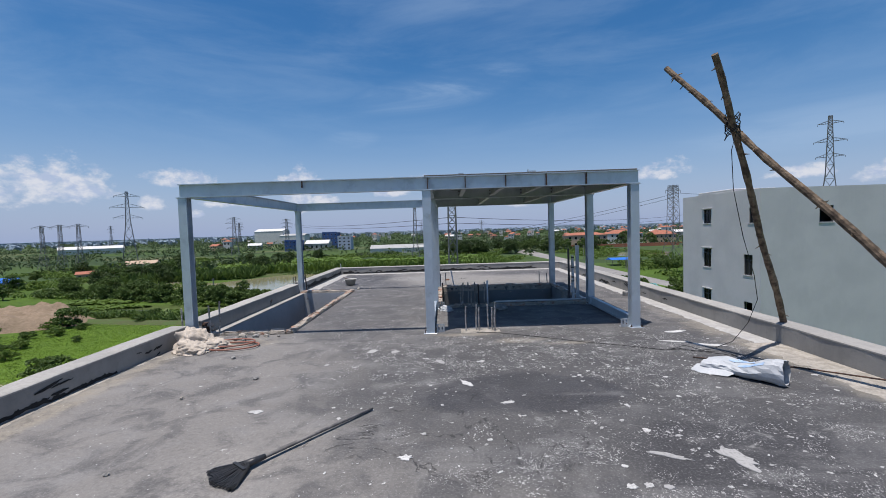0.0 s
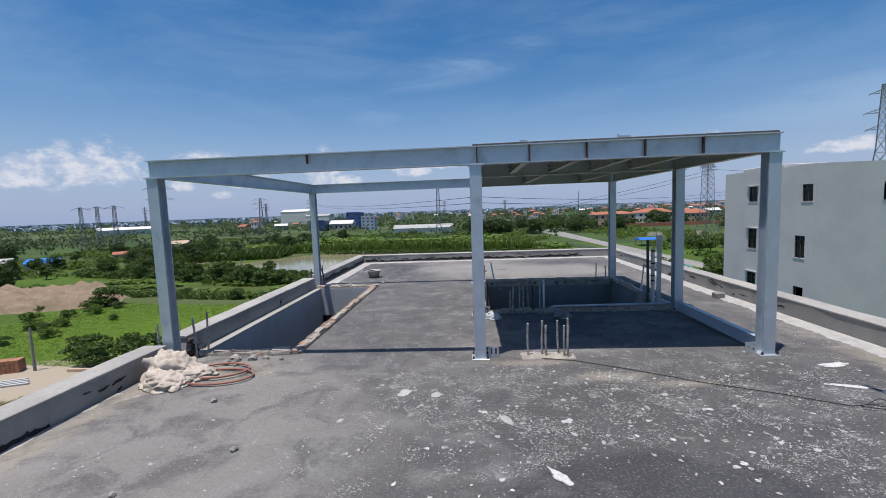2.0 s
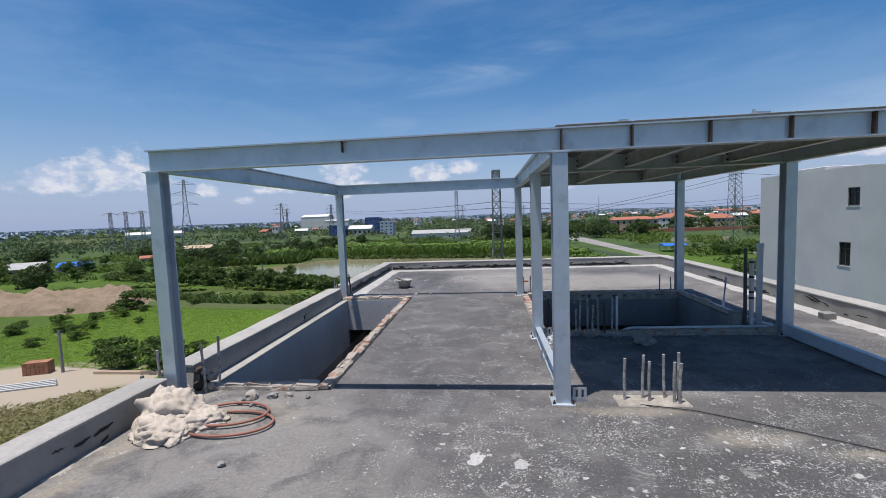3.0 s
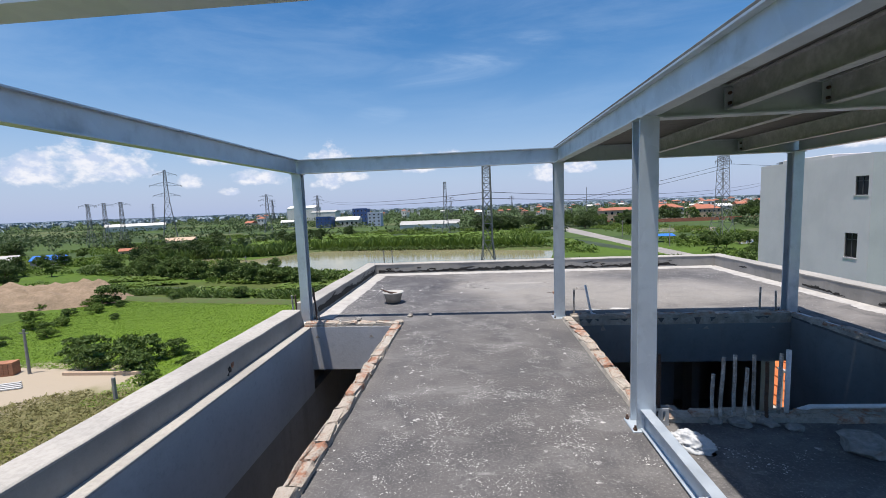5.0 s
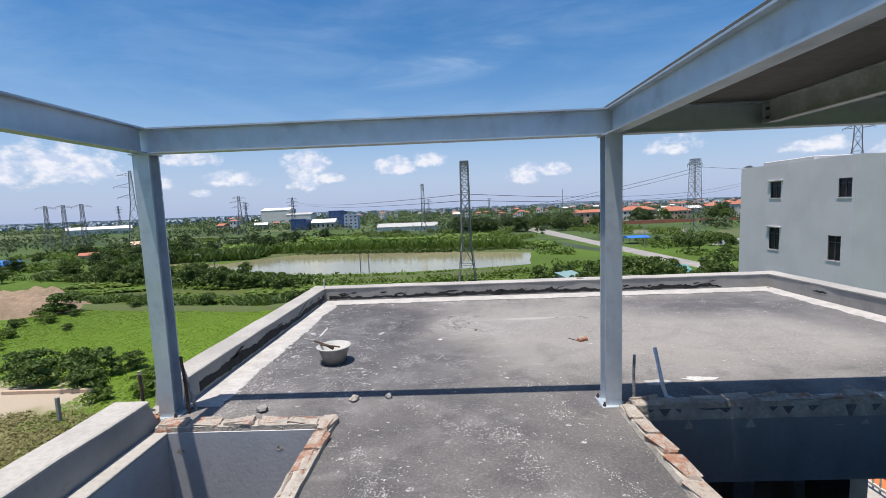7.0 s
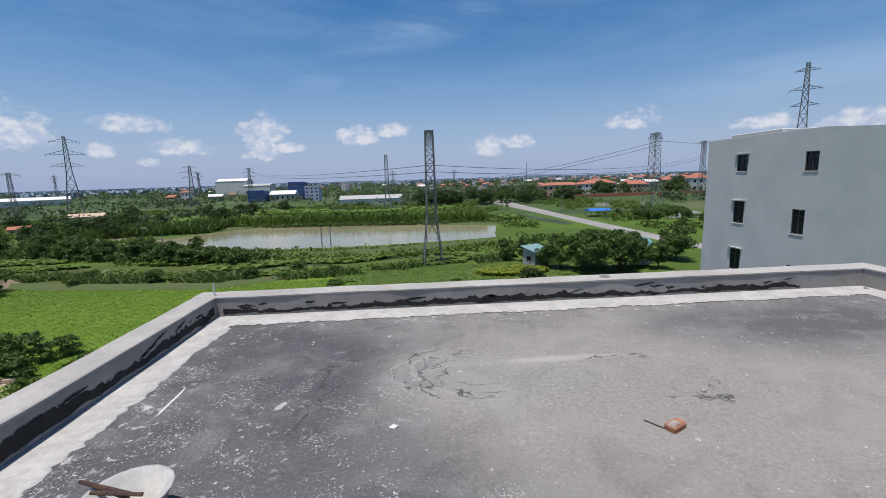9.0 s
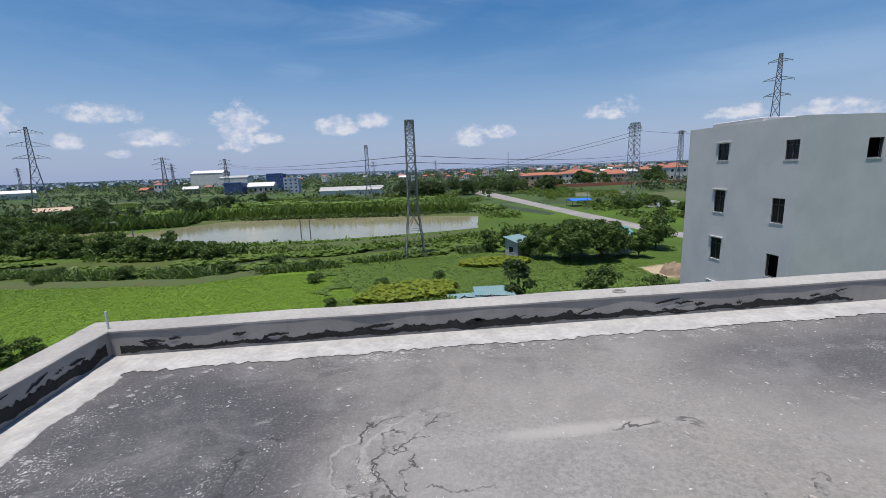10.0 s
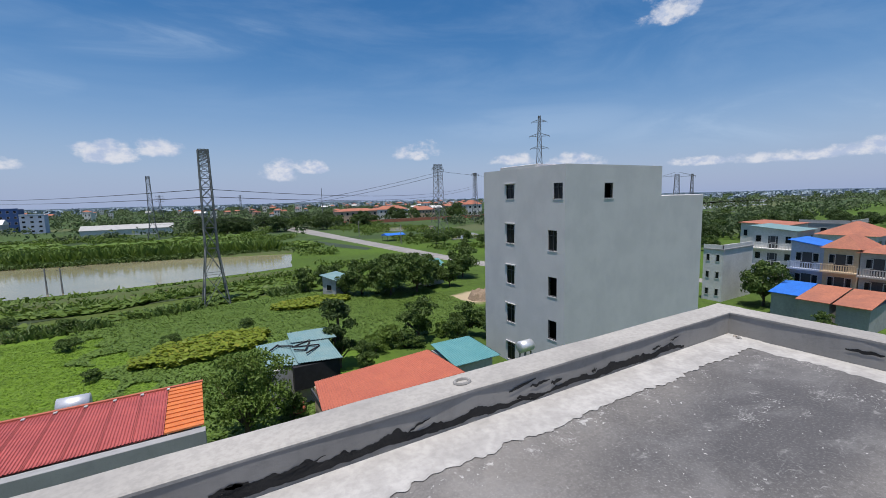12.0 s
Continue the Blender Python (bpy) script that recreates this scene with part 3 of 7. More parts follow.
class Geo:
    """Collects corners and faces of one mesh."""

    def __init__(self):
        self.v, self.f = [], []

    def add(self, verts, faces):
        k = len(self.v)
        self.v += [tuple(p) for p in verts]
        self.f += [tuple(i + k for i in f) for f in faces]
        return self

    def box(self, x0, y0, z0, x1, y1, z1):
        return self.add([(x, y, z) for z in (z0, z1) for y in (y0, y1) for x in (x0, x1)],
                        [(0, 2, 3, 1), (4, 5, 7, 6), (0, 1, 5, 4), (2, 6, 7, 3), (0, 4, 6, 2), (1, 3, 7, 5)])

    def soft_box(self, x0, y0, z0, x1, y1, z1, r=0.01):
        """A box whose upright and top edges are chamfered."""
        def ring(a, z):
            return [(x0 + a + r, y0 + a, z), (x1 - a - r, y0 + a, z), (x1 - a, y0 + a + r, z), (x1 - a, y1 - a - r, z),
                    (x1 - a - r, y1 - a, z), (x0 + a + r, y1 - a, z), (x0 + a, y1 - a - r, z), (x0 + a, y0 + a + r, z)]
        v = ring(0, z0) + ring(0, z1 - r) + ring(r, z1)
        f = [tuple(range(7, -1, -1)), tuple(range(16, 24))]
        for k in (0, 8):
            f += [(k + i, k + (i + 1) % 8, k + 8 + (i + 1) % 8, k + 8 + i) for i in range(8)]
        return self.add(v, f)

    def bar(self, p, q, w, h):
        p, q = Vector(p), Vector(q)
        d = (q - p).normalized()
        side = d.cross(Vector((0, 0, 1)))
        side = side.normalized() if side.length > 1e-3 else Vector((1, 0, 0))
        up = side.cross(d).normalized()
        c = [a * side * w / 2 + b * up * h / 2 for a, b in ((-1, -1), (1, -1), (1, 1), (-1, 1))]
        return self.add([p + k for k in c] + [q + k for k in c],
                        [(3, 2, 1, 0), (4, 5, 6, 7), (0, 1, 5, 4), (1, 2, 6, 5), (2, 3, 7, 6), (3, 0, 4, 7)])

    def tube(self, pts, radii, n=8):
        pts = [Vector(p) for p in pts]
        if not isinstance(radii, (list, tuple)):
            radii = [radii] * len(pts)
        v, f = [], []
        for i, p in enumerate(pts):
            d = (pts[min(i + 1, len(pts) - 1)] - pts[max(i - 1, 0)]).normalized()
            side = d.cross(Vector((0.05, 0.03, 1))) if abs(d.z) < 0.95 else d.cross(Vector((1, 0, 0)))
            side.normalize()
            up = side.cross(d)
            v += [p + radii[i] * (math.cos(6.2832 * k / n) * side + math.sin(6.2832 * k / n) * up) for k in range(n)]
        for i in range(len(pts) - 1):
            f += [(i * n + k, i * n + k + n, i * n + (k + 1) % n + n, i * n + (k + 1) % n) for k in range(n)]
        f += [tuple(range(n)), tuple(range(len(v) - 1, len(v) - n - 1, -1))]
        return self.add(v, f)

    def prism(self, outline, axis, a, b):
        """An outline of (u, v) drawn out along an axis from a to b."""
        n = len(outline)
        put = {"x": lambda u, v, w: (w, u, v), "y": lambda u, v, w: (u, w, v), "z": lambda u, v, w: (u, v, w)}[axis]
        return self.add([put(u, v, w) for w in (a, b) for u, v in outline],
                        [tuple(range(n - 1, -1, -1)), tuple(range(n, 2 * n))] + [(i, (i + 1) % n, n + (i + 1) % n, n + i) for i in range(n)])

    def mesh(self, name, material, smooth=False):
        me = bpy.data.meshes.new(name)
        me.from_pydata(self.v, [], self.f)
        me.materials.append(material)
        bm = bmesh.new()
        bm.from_mesh(me)
        bmesh.ops.recalc_face_normals(bm, faces=bm.faces)
        bm.to_mesh(me)
        bm.free()
        if smooth:
            me.shade_smooth()
        return me


def part(name, geo, material, parent=None, label="", smooth=False):
    ob = new(name, geo.mesh(name, material, smooth) if isinstance(geo, Geo) else geo)
    ob.parent = parent
    return tagged(ob, label)


def thing(name, label, category, at=(0, 0, 0), turn=0.0, group="", kind=""):
    ob = new(name)
    ob.empty_display_size = 0.2
    ob.matrix_basis = pose(*at, 0, 0, turn)
    return tagged(ob, label, category, group, kind)


def solo(name, geo, material, label, category, group="", kind="", smooth=False, at=None, turn=0.0):
    ob = part(name, geo, material, None, "", smooth)
    if at:
        ob.matrix_basis = pose(*at, 0, 0, turn)
    return tagged(ob, label, category, group, kind)


def setting(name, geo, material, label="", category="", smooth=False):
    return tagged(part(name, geo, material, None, "", smooth), label, category, "", "structure")


def cloud_mesh(name, centers, radii, count, size, material, seed, flat=0.8, squash=1.0):
    """Leaf blades strewn over the outer skin of many small clumps."""
    rng = np.random.default_rng(seed)
    centers, radii = np.asarray(centers, float), np.asarray(radii, float)
    pick = rng.choice(len(centers), count, p=radii**2 / (radii**2).sum())
    d = rng.normal(size=(count, 3))
    d /= np.linalg.norm(d, axis=1, keepdims=True)
    d[:, 2] = np.where(d[:, 2] < -0.3, -d[:, 2], d[:, 2])
    p = centers[pick] + d * (radii[pick] * rng.uniform(0.55, 1.08, count))[:, None] * (1, 1, squash)
    nrm = d * flat + rng.normal(size=(count, 3)) * 0.55
    nrm /= np.linalg.norm(nrm, axis=1, keepdims=True)
    a = np.cross(nrm, rng.normal(size=(count, 3)))
    a /= np.linalg.norm(a, axis=1, keepdims=True) + 1e-9
    b = np.cross(nrm, a)
    s = (size * rng.uniform(0.6, 1.35, count))[:, None]
    quad = np.stack([p - a * s, p + b * s * 0.5 + nrm * s * 0.16, p + a * s, p - b * s * 0.5 + nrm * s * 0.16], 1).reshape(-1, 3)
    me = bpy.data.meshes.new(name)
    me.from_pydata(quad.tolist(), [], np.arange(4 * count).reshape(-1, 4).tolist())
    me.materials.append(material)
    return me

# ---- the building underfoot ----
X0, X1, Y0, Y1 = -3.70, 4.42, -6.0, 16.35      # inside of the parapets
PT, PH = 0.26, 0.25                            # parapet thickness and height
G, DEEP = -14.3, -21.2                         # the ground, in the plan and in truth
LH = (-3.56, 7.38, -2.36, 11.74)               # open shaft beside the parapet
RH = (0.12, 9.2, 3.02, 11.9)                   # open stairwell under the steel roof


def holed_slab(x0, y0, x1, y1, z0, z1, holes):
    xs = sorted({x0, x1, *(v for h in holes for v in (h[0], h[2]))})
    ys = sorted({y0, y1, *(v for h in holes for v in (h[1], h[3]))})
    solid = {(i, j): not any(h[0] <= xs[i] < h[2] and h[1] <= ys[j] < h[3] for h in holes) for i in range(len(xs) - 1) for j in range(len(ys) - 1)}
    g = Geo()
    nx = len(xs)
    for z in (z0, z1):
        g.v += [(x, y, z) for y in ys for x in xs]
    top = nx * len(ys)
    for (i, j), s in solid.items():
        if not s:
            continue
        a, b, c, d = j * nx + i, j * nx + i + 1, (j + 1) * nx + i + 1, (j + 1) * nx + i
        g.f += [(d, c, b, a), (top + a, top + b, top + c, top + d)]
        for (u, v), near in (((a, b), (i, j - 1)), ((b, c), (i + 1, j)), ((c, d), (i, j + 1)), ((d, a), (i - 1, j))):
            if not solid.get(near, False):
                g.f.append((u, v, top + v, top + u))
    return g


setting("floor", holed_slab(X0, Y0, X1, Y1, -0.16, 0.0, [(X0, LH[1], LH[2], LH[3]), RH]), M["roof"], "stained bare concrete roof slab with lime spatter", "floor")
lower = holed_slab(X0, Y0, X1, Y1, -3.5, -3.3, [])
setting("floor_lower", lower, M["low_floor"], "dim bare concrete floor of the storey below", "floor")

# parapets: a cement upstand with a pale coping, and the outer walls under them
for nm, (a, b, c, d) in dict(wall_north=(X0, Y1, X1, Y1 + PT), wall_south=(X0, Y0 - PT, X1, Y0)).items():
    setting(nm, Geo().box(a, b, DEEP, c, d, PH - 0.025), M["cement"], "grey cement-rendered outer wall and low parapet", "wall")
setting("wall_west", Geo().prism([(Y0 - PT, DEEP), (Y1 + PT, DEEP), (Y1 + PT, PH - 0.025), (12.2, PH - 0.025), (12.17, 0.02), (11.86, 0.0), (11.75, PH - 0.025),
                                  (7.32, PH - 0.025), (7.28, 0.01), (6.98, -0.01), (6.93, PH - 0.025), (Y0 - PT, PH - 0.025)], "x", X0 - PT, X0), M["cement"], "grey cement parapet wall, broken open at two steel posts", "wall")
east = Geo().box(X1, Y0 - PT, -0.5, X1 + PT, Y1 + PT, PH - 0.025).box(X1, Y0 - PT, DEEP, X1 + PT, 13.75, -0.5).box(X1, 14.6, DEEP, X1 + PT, Y1 + PT, -0.5).box(X1, 13.75, DEEP, X1 + PT, 14.6, -3.3)
setting("wall_east", east, M["cement"], "grey cement-rendered outer wall with a doorway below", "wall")


def coping(name, pts, w, seed):
    """A slightly wavering slab of pale cement along a wall's top."""
    rng = random.Random(seed)
    (ax, ay), (bx, by) = pts
    n = max(2, int(math.hypot(bx - ax, by - ay) / 0.35))
    dx, dy = (by - ay), -(bx - ax)
    k = math.hypot(dx, dy)
    dx, dy = dx / k, dy / k
    g = Geo()
    rows = []
    for i in range(n + 1):
        t = i / n
        x, y = ax + (bx - ax) * t, ay + (by - ay) * t
        e0, e1, z = w / 2 + rng.uniform(0, 0.012), w / 2 + rng.uniform(0, 0.012), PH + rng.uniform(-0.004, 0.004)
        rows += [(x - dx * e0, y - dy * e0, PH - 0.025), (x - dx * e0, y - dy * e0, z - 0.008), (x - dx * (e0 - 0.012), y - dy * (e0 - 0.012), z),
                 (x + dx * (e1 - 0.012), y + dy * (e1 - 0.012), z), (x + dx * e1, y + dy * e1, z - 0.008), (x + dx * e1, y + dy * e1, PH - 0.025)]
    f = [(6 * i + k, 6 * i + k + 1, 6 * i + k + 7, 6 * i + k + 6) for i in range(n) for k in range(5)]
    f += [tuple(range(6)), tuple(range(6 * n, 6 * n + 6))]
    g.add(rows, f)
    setting(name, g, M["cap"], "pale cement coping of the parapet", "trim")


mw = PT / 2
coping("trim_north", ((X0 - PT, Y1 + mw), (X1 + PT, Y1 + mw)), PT, 1)
coping("trim_west", ((X0 - mw, 12.2), (X0 - mw, Y1)), PT, 2)
coping("trim_west_front", ((X0 - mw, Y0), (X0 - mw, 6.95)), PT, 3)
coping("trim_west_middle", ((X0 - mw, 7.3), (X0 - mw, 11.75)), PT, 4)
coping("trim_east", ((X1 + mw, Y0), (X1 + mw, Y1)), PT, 5)
coping("trim_south", ((X0 - PT, Y0 - mw), (X1 + PT, Y0 - mw)), PT, 6)


def edge_band(name, x_of, a, b, inner, width, seed, material, label, z=0.004, thick=0.005, step=0.07, rough=0.07, vertical=None):
    """A brushed-on strip along a wall's foot, with a ragged free edge."""
    n = int((b - a) / step)
    g, v = Geo(), []
    for i in range(n + 1):
        t = a + (b - a) * i / n
        e = width + rough * 0.8 * noise.fractal(Vector((t * 3.1, seed * 7.7, 0.3)), 0.7, 2.2, 5) + rough * 0.7 * noise.noise(Vector((t * 17, seed, 2)))
        v.append((t, max(0.008, e)))
    put = x_of
    rows = []
    for t, e in v:
        rows += [put(t, 0.0, 0.0), put(t, 0.0, thick), put(t, max(e - 0.01, 0.004), thick), put(t, e, 0.0)]
    f = [(4 * i + k, 4 * i + k + 1, 4 * i + k + 5, 4 * i + k + 4) for i in range(n) for k in range(3)]
    g.add(rows, f)
    setting(name, g, material, label, "trim")


edge_band("lime_band_north", lambda t, e, z: (t, Y1 - 0.003 - e, 0.006 + z), X0 + 0.003, X1 - 0.003, 0, 0.34, 1, M["lime"], "white waterproofing band at the parapet's foot", step=0.02, rough=0.05)
edge_band("lime_band_west", lambda t, e, z: (X0 + 0.004 + e, t, 0.001 + z), 12.15, Y1 - 0.01, 0, 0.31, 2, M["lime"], "white waterproofing band at the parapet's foot", step=0.02, rough=0.05)
edge_band("lime_band_east", lambda t, e, z: (X1 - 0.004 - e, t, 0.001 + z), 6.0, Y1 - 0.01, 0, 0.27, 3, M["lime"], "white waterproofing band at the parapet's foot", step=0.02, rough=0.05)
edge_band("cement_fillet_west", lambda t, e, z: (X0 + 0.004 + e, t, 0.001 + z), Y0, 6.2, 0, 0.05, 4, M["mortar"], "sandy cement fillet at the parapet's foot")
edge_band("cement_fillet_east", lambda t, e, z: (X1 - 0.004 - e, t, 0.001 + z), Y0, 6.0, 0, 0.46, 5, M["mortar"], "sandy cement fillet at the parapet's foot", rough=0.12)


def tar_stain(name, put, a, b, base, seed, gaps=0.0, lift=0.035):
    """Ragged bitumen brushed along a parapet's inner face."""
    n = int((b - a) / 0.012)
    g = Geo()
    rows = []
    for i in range(n + 1):
        t = a + (b - a) * i / n
        low = lift + 0.03 * noise.fractal(Vector((t * 3.2, seed, 1)), 0.7, 2.3, 5)
        h = base * (1 + 0.9 * noise.fractal(Vector((t * 0.9, seed * 3.1, 4)), 0.9, 2.1, 6)) + 0.05 * max(0, noise.fractal(Vector((t * 7, seed, 9)), 0.6, 2.3, 5)) - 0.02
        h *= 1 if noise.noise(Vector((t * 0.8, seed * 5.5, 2))) > gaps else 0.0
        h = min(max(h, 0.0), 0.17)
        rows += [put(t, low), put(t, low + h)]
    f = [(2 * i, 2 * i + 1, 2 * i + 3, 2 * i + 2) for i in range(n) if rows[2 * i][2] < rows[2 * i + 1][2] - 0.004 or rows[2 * i + 2][2] < rows[2 * i + 3][2] - 0.004]
    if f:
        g.add(rows, f)
        setting(name, g, M["tar"], "black bitumen smeared along the parapet", "stain")


def strokes(name, put, a, b, count, seed):
    """Single brush strokes of bitumen above the main smear."""
    rng, g = random.Random(seed), Geo()
    for i in range(count):
        t, z, w, l = rng.uniform(a, b), rng.uniform(0.05, 0.15), rng.uniform(0.006, 0.018), rng.uniform(0.06, 0.3)
        s = rng.uniform(-0.12, 0.3)
        n0 = 9
        rows_ = []
        for k in range(n0 + 1):
            q = k / n0
            e = w * math.sin(math.pi * min(0.95, q + 0.05)) ** 0.5 * (1 + 0.8 * noise.noise(Vector((q * 9, i, seed))))
            m = min(0.2, max(0.03, z + s * l * q + 0.02 * noise.noise(Vector((q * 5, i, seed + 4)))))
            rows_ += [put(t + l * q, m - max(e, 0.001)), put(t + l * q, m + max(e, 0.001))]
        g.add(rows_, [(2 * k, 2 * k + 1, 2 * k + 3, 2 * k + 2) for k in range(n0)])
    setting(name, g, M["tar"], "loose bitumen brush strokes on the parapet", "stain")


strokes("strokes_north", lambda t, z: (t, Y1 - 0.005, z), -3.6, 3.4, 22, 1)
strokes("strokes_west", lambda t, z: (X0 + 0.005, t, z), 12.4, 15.9, 14, 2)
strokes("strokes_west_front", lambda t, z: (X0 + 0.005, t, z), 1.0, 6.2, 14, 3)
strokes("strokes_east", lambda t, z: (X1 - 0.005, t, z), 8.0, 15.7, 12, 4)
tar_stain("tar_north", lambda t, z: (t, Y1 - 0.003, z), -3.62, 3.58, 0.07, 1, -1.0)
tar_stain("tar_west", lambda t, z: (X0 + 0.003, t, z), 12.4, 16.3, 0.1, 2, -1.0)
tar_stain("tar_west_front", lambda t, z: (X0 + 0.003, t, z), -1.0, 6.3, 0.045, 3, -0.05, 0.01)
tar_stain("tar_east", lambda t, z: (X1 - 0.003, t, z), 7.0, 15.9, 0.045, 4, 0.12)

# shafts: plastered upper walls, bare below
sh = 0.12
setting("wall_shaft_west", Geo().box(X0 + 0.002, LH[1], -0.95, LH[0], LH[3], -0.02), M["plaster"], "blue-grey plastered shaft wall with a white edge", "wall")
setting("trim_shaft_west", Geo().soft_box(X0 + 0.004, LH[1], -0.02, LH[0] + 0.006, LH[3], 0.004, 0.006), M["cap"], "white edge strip of the shaft", "trim")
setting("wall_shaft_north", Geo().box(X0, LH[3] + 0.002, -0.62, LH[2] + 0.2, LH[3] + 0.2, -0.162), M["plaster"], "blue-grey plastered beam across the shaft", "wall")
setting("wall_shaft_north_face", Geo().box(LH[0], LH[3] - 0.012, -0.62, LH[2], LH[3] + 0.001, -0.002), M["plaster"], "blue-grey plastered beam face", "wall")
setting("wall_shaft_east", Geo().box(LH[2] + 0.001, LH[1], -0.6, LH[2] + 0.2, LH[3], -0.162), M["plaster"], "plastered beam beside the shaft", "wall")
setting("wall_shaft_south", Geo().box(LH[0], LH[1] - 0.2, -0.6, LH[2], LH[1] - 0.001, -0.162), M["plaster"], "plastered beam beside the shaft", "wall")
setting("wall_shaft_lower", Geo().box(X0 + 0.002, 5.0, -3.3, LH[0] - 0.02, 13.5, -0.951), M["rough_wall"], "bare brown wall under the shaft", "wall")
# the stairwell faces take a darker grey than the shaft plaster
setting("wall_stair_north", Geo().box(RH[0] - 0.2, RH[3] + 0.001, -0.62, RH[2] + 0.2, RH[3] + 0.2, -0.162), M["bare"], "darker cement-rendered beam over the stairwell", "wall")
setting("wall_stair_north_face", Geo().box(RH[0], RH[3] - 0.012, -0.62, RH[2], RH[3] + 0.001, -0.09), M["bare"], "darker cement-rendered beam face", "wall")
setting("wall_stair_east", Geo().box(RH[2] + 0.001, RH[1] - 0.2, -3.3, RH[2] + 0.18, RH[3], -0.162), M["bare"], "darker cement-rendered stairwell wall", "wall")
setting("wall_stair_east_face", Geo().box(RH[2] - 0.012, RH[1], -3.3, RH[2] + 0.0005, RH[3] - 0.013, -0.03), M["bare"], "darker cement-rendered stairwell wall", "wall")
setting("wall_stair_west", Geo().box(RH[0] - 0.2, RH[1], -3.3, RH[0] - 0.001, RH[3] - 1.2, -0.162), M["rough_wall"], "bare wall under the stairwell", "wall")
setting("wall_stair_south", Geo().box(RH[0], RH[1] - 0.22, -0.6, RH[2], RH[1] - 0.002, -0.162), M["rough_wall"], "rough beam at the stairwell's head", "wall")
solo("concrete_column", Geo().soft_box(2.0, 13.5, -3.3, 2.25, 13.75, -0.16, 0.01), M["plaster"], "grey plastered concrete column in the storey below", "column")
solo("inner_partition", Geo().box(0.6, 14.6, -3.3, 1.9, 14.72, -0.162).box(2.3, 13.0, -3.3, 2.42, 13.3, -0.162), M["rough_wall"], "bare partition wall in the storey below", "wall", kind="structure")

stair = thing("stair_flight", "rough brick stair flight going down inside the stairwell", "stairs")
for i in range(12):
    part("step", Geo().soft_box(0.16, RH[3] + 1.6 - 0.26 * i, -3.3, 1.06, RH[3] + 1.86 - 0.26 * i, -0.75 - 0.2 * (11 - i) if i > 3 else -2.35 - 0.2 * (3 - i), 0.012), M["brick"] if i % 3 == 0 else M["mortar"], stair)
rail = thing("balcony_railing", "pale metal railing beyond the doorway below", "railing", (X1 + PT + 0.9, 14.4, -3.3))
part("top_rail", Geo().bar((0, -1.4, 1.0), (0, 1.4, 1.0), 0.05, 0.05), M["ledge"], rail)
part("bottom_rail", Geo().bar((0, -1.4, 0.1), (0, 1.4, 0.1), 0.04, 0.04), M["ledge"], rail)
for i in range(24):
    part("baluster", Geo().bar((0, -1.38 + i * 0.12, 0.1), (0, -1.38 + i * 0.12, 1.0), 0.02, 0.02), M["ledge"], rail)
setting("balcony_slab", Geo().box(X1 + PT, 12.6, -3.5, X1 + PT + 1.0, 16.2, -3.3), M["cap"], "white rendered balcony slab", "balcony")

# ---- the steel frame ----
frame_steel = thing("steel_canopy", "galvanised steel canopy frame bolted to the roof", "canopy")
XL, XM, XR, YF, YM, YB, ZB, ZT = -3.72, -0.02, 3.08, 7.08, 9.1, 12.04, 2.18, 2.38


def i_beam(p, q, w=0.1, h=0.2, t=0.012):
    """An I section from p to q, p and q on its middle line."""
    p, q = Vector(p), Vector(q)
    d = (q - p).normalized()
    side, a, b, c = d.cross(Vector((0, 0, 1))).normalized(), w / 2, h / 2, h / 2 - t
    ring = [(-a, -b), (a, -b), (a, -c), (0.005, -c), (0.005, c), (a, c), (a, b), (-a, b), (-a, c), (-0.005, c), (-0.005, -c), (-a, -c)]
    return Geo().add([e + side * u + Vector((0, 0, v)) for e in (p, q) for u, v in ring], [tuple(range(11, -1, -1)), tuple(range(12, 24))] + [(i, (i + 1) % 12, 12 + (i + 1) % 12, 12 + i) for i in range(12)])


def h_column(z0, z1, w=0.128, d=0.132, t=0.011):
    """An H section standing up, flanges to the front and back."""
    a, b, c = w / 2, d / 2, d / 2 - t
    return Geo().prism([(-a, -b), (a, -b), (a, -c), (0.005, -c), (0.005, c), (a, c), (a, b), (-a, b), (-a, c), (-0.005, c), (-0.005, -c), (-a, -c)], "z", z0, z1)


col_mesh = h_column(0.014, ZB - 0.01).mesh("column", M["steel"])
plate_mesh = Geo().soft_box(-0.1, -0.1, 0.0, 0.1, 0.1, 0.012, 0.004).mesh("base_plate", M["steel"])
cap_mesh = Geo().box(-0.085, -0.08, ZB - 0.01, 0.085, 0.08, ZB).mesh("cap_plate", M["steel"])
bolt_mesh = Geo().tube([(0, 0, 0.012), (0, 0, 0.013), (0, 0, 0.026), (0, 0, 0.027), (0, 0, 0.045)], [0.014, 0.014, 0.014, 0.008, 0.008], 6).mesh("anchor_bolt", M["rust"])
for x, y in ((XL, YF), (-0.04, YF), (XR, YF), (-0.015, 9.04), (XR + 0.02, YM), (XL, YB), (-0.015, YB), (XR, YB)):
    c = part("column", col_mesh, None, frame_steel, "galvanised H-section column")
    c.location = (x, y, 0)
    for nm, me in (("base_plate", plate_mesh), ("cap_plate", cap_mesh)):
        part(nm, me, None, c)
    for bx, by in ((-0.08, -0.08), (0.08, -0.08), (-0.08, 0.08), (0.08, 0.08)):
        part("anchor_bolt", bolt_mesh, None, c).location = (bx, by, 0)
zc = (ZB + ZT) / 2
part("front_beam", i_beam((XL - 0.07, YF, zc), (XR + 0.08, YF, zc)), M["steel"], frame_steel)
part("back_beam", i_beam((XL - 0.05, YB, zc), (XR + 0.08, YB, zc)), M["steel"], frame_steel)
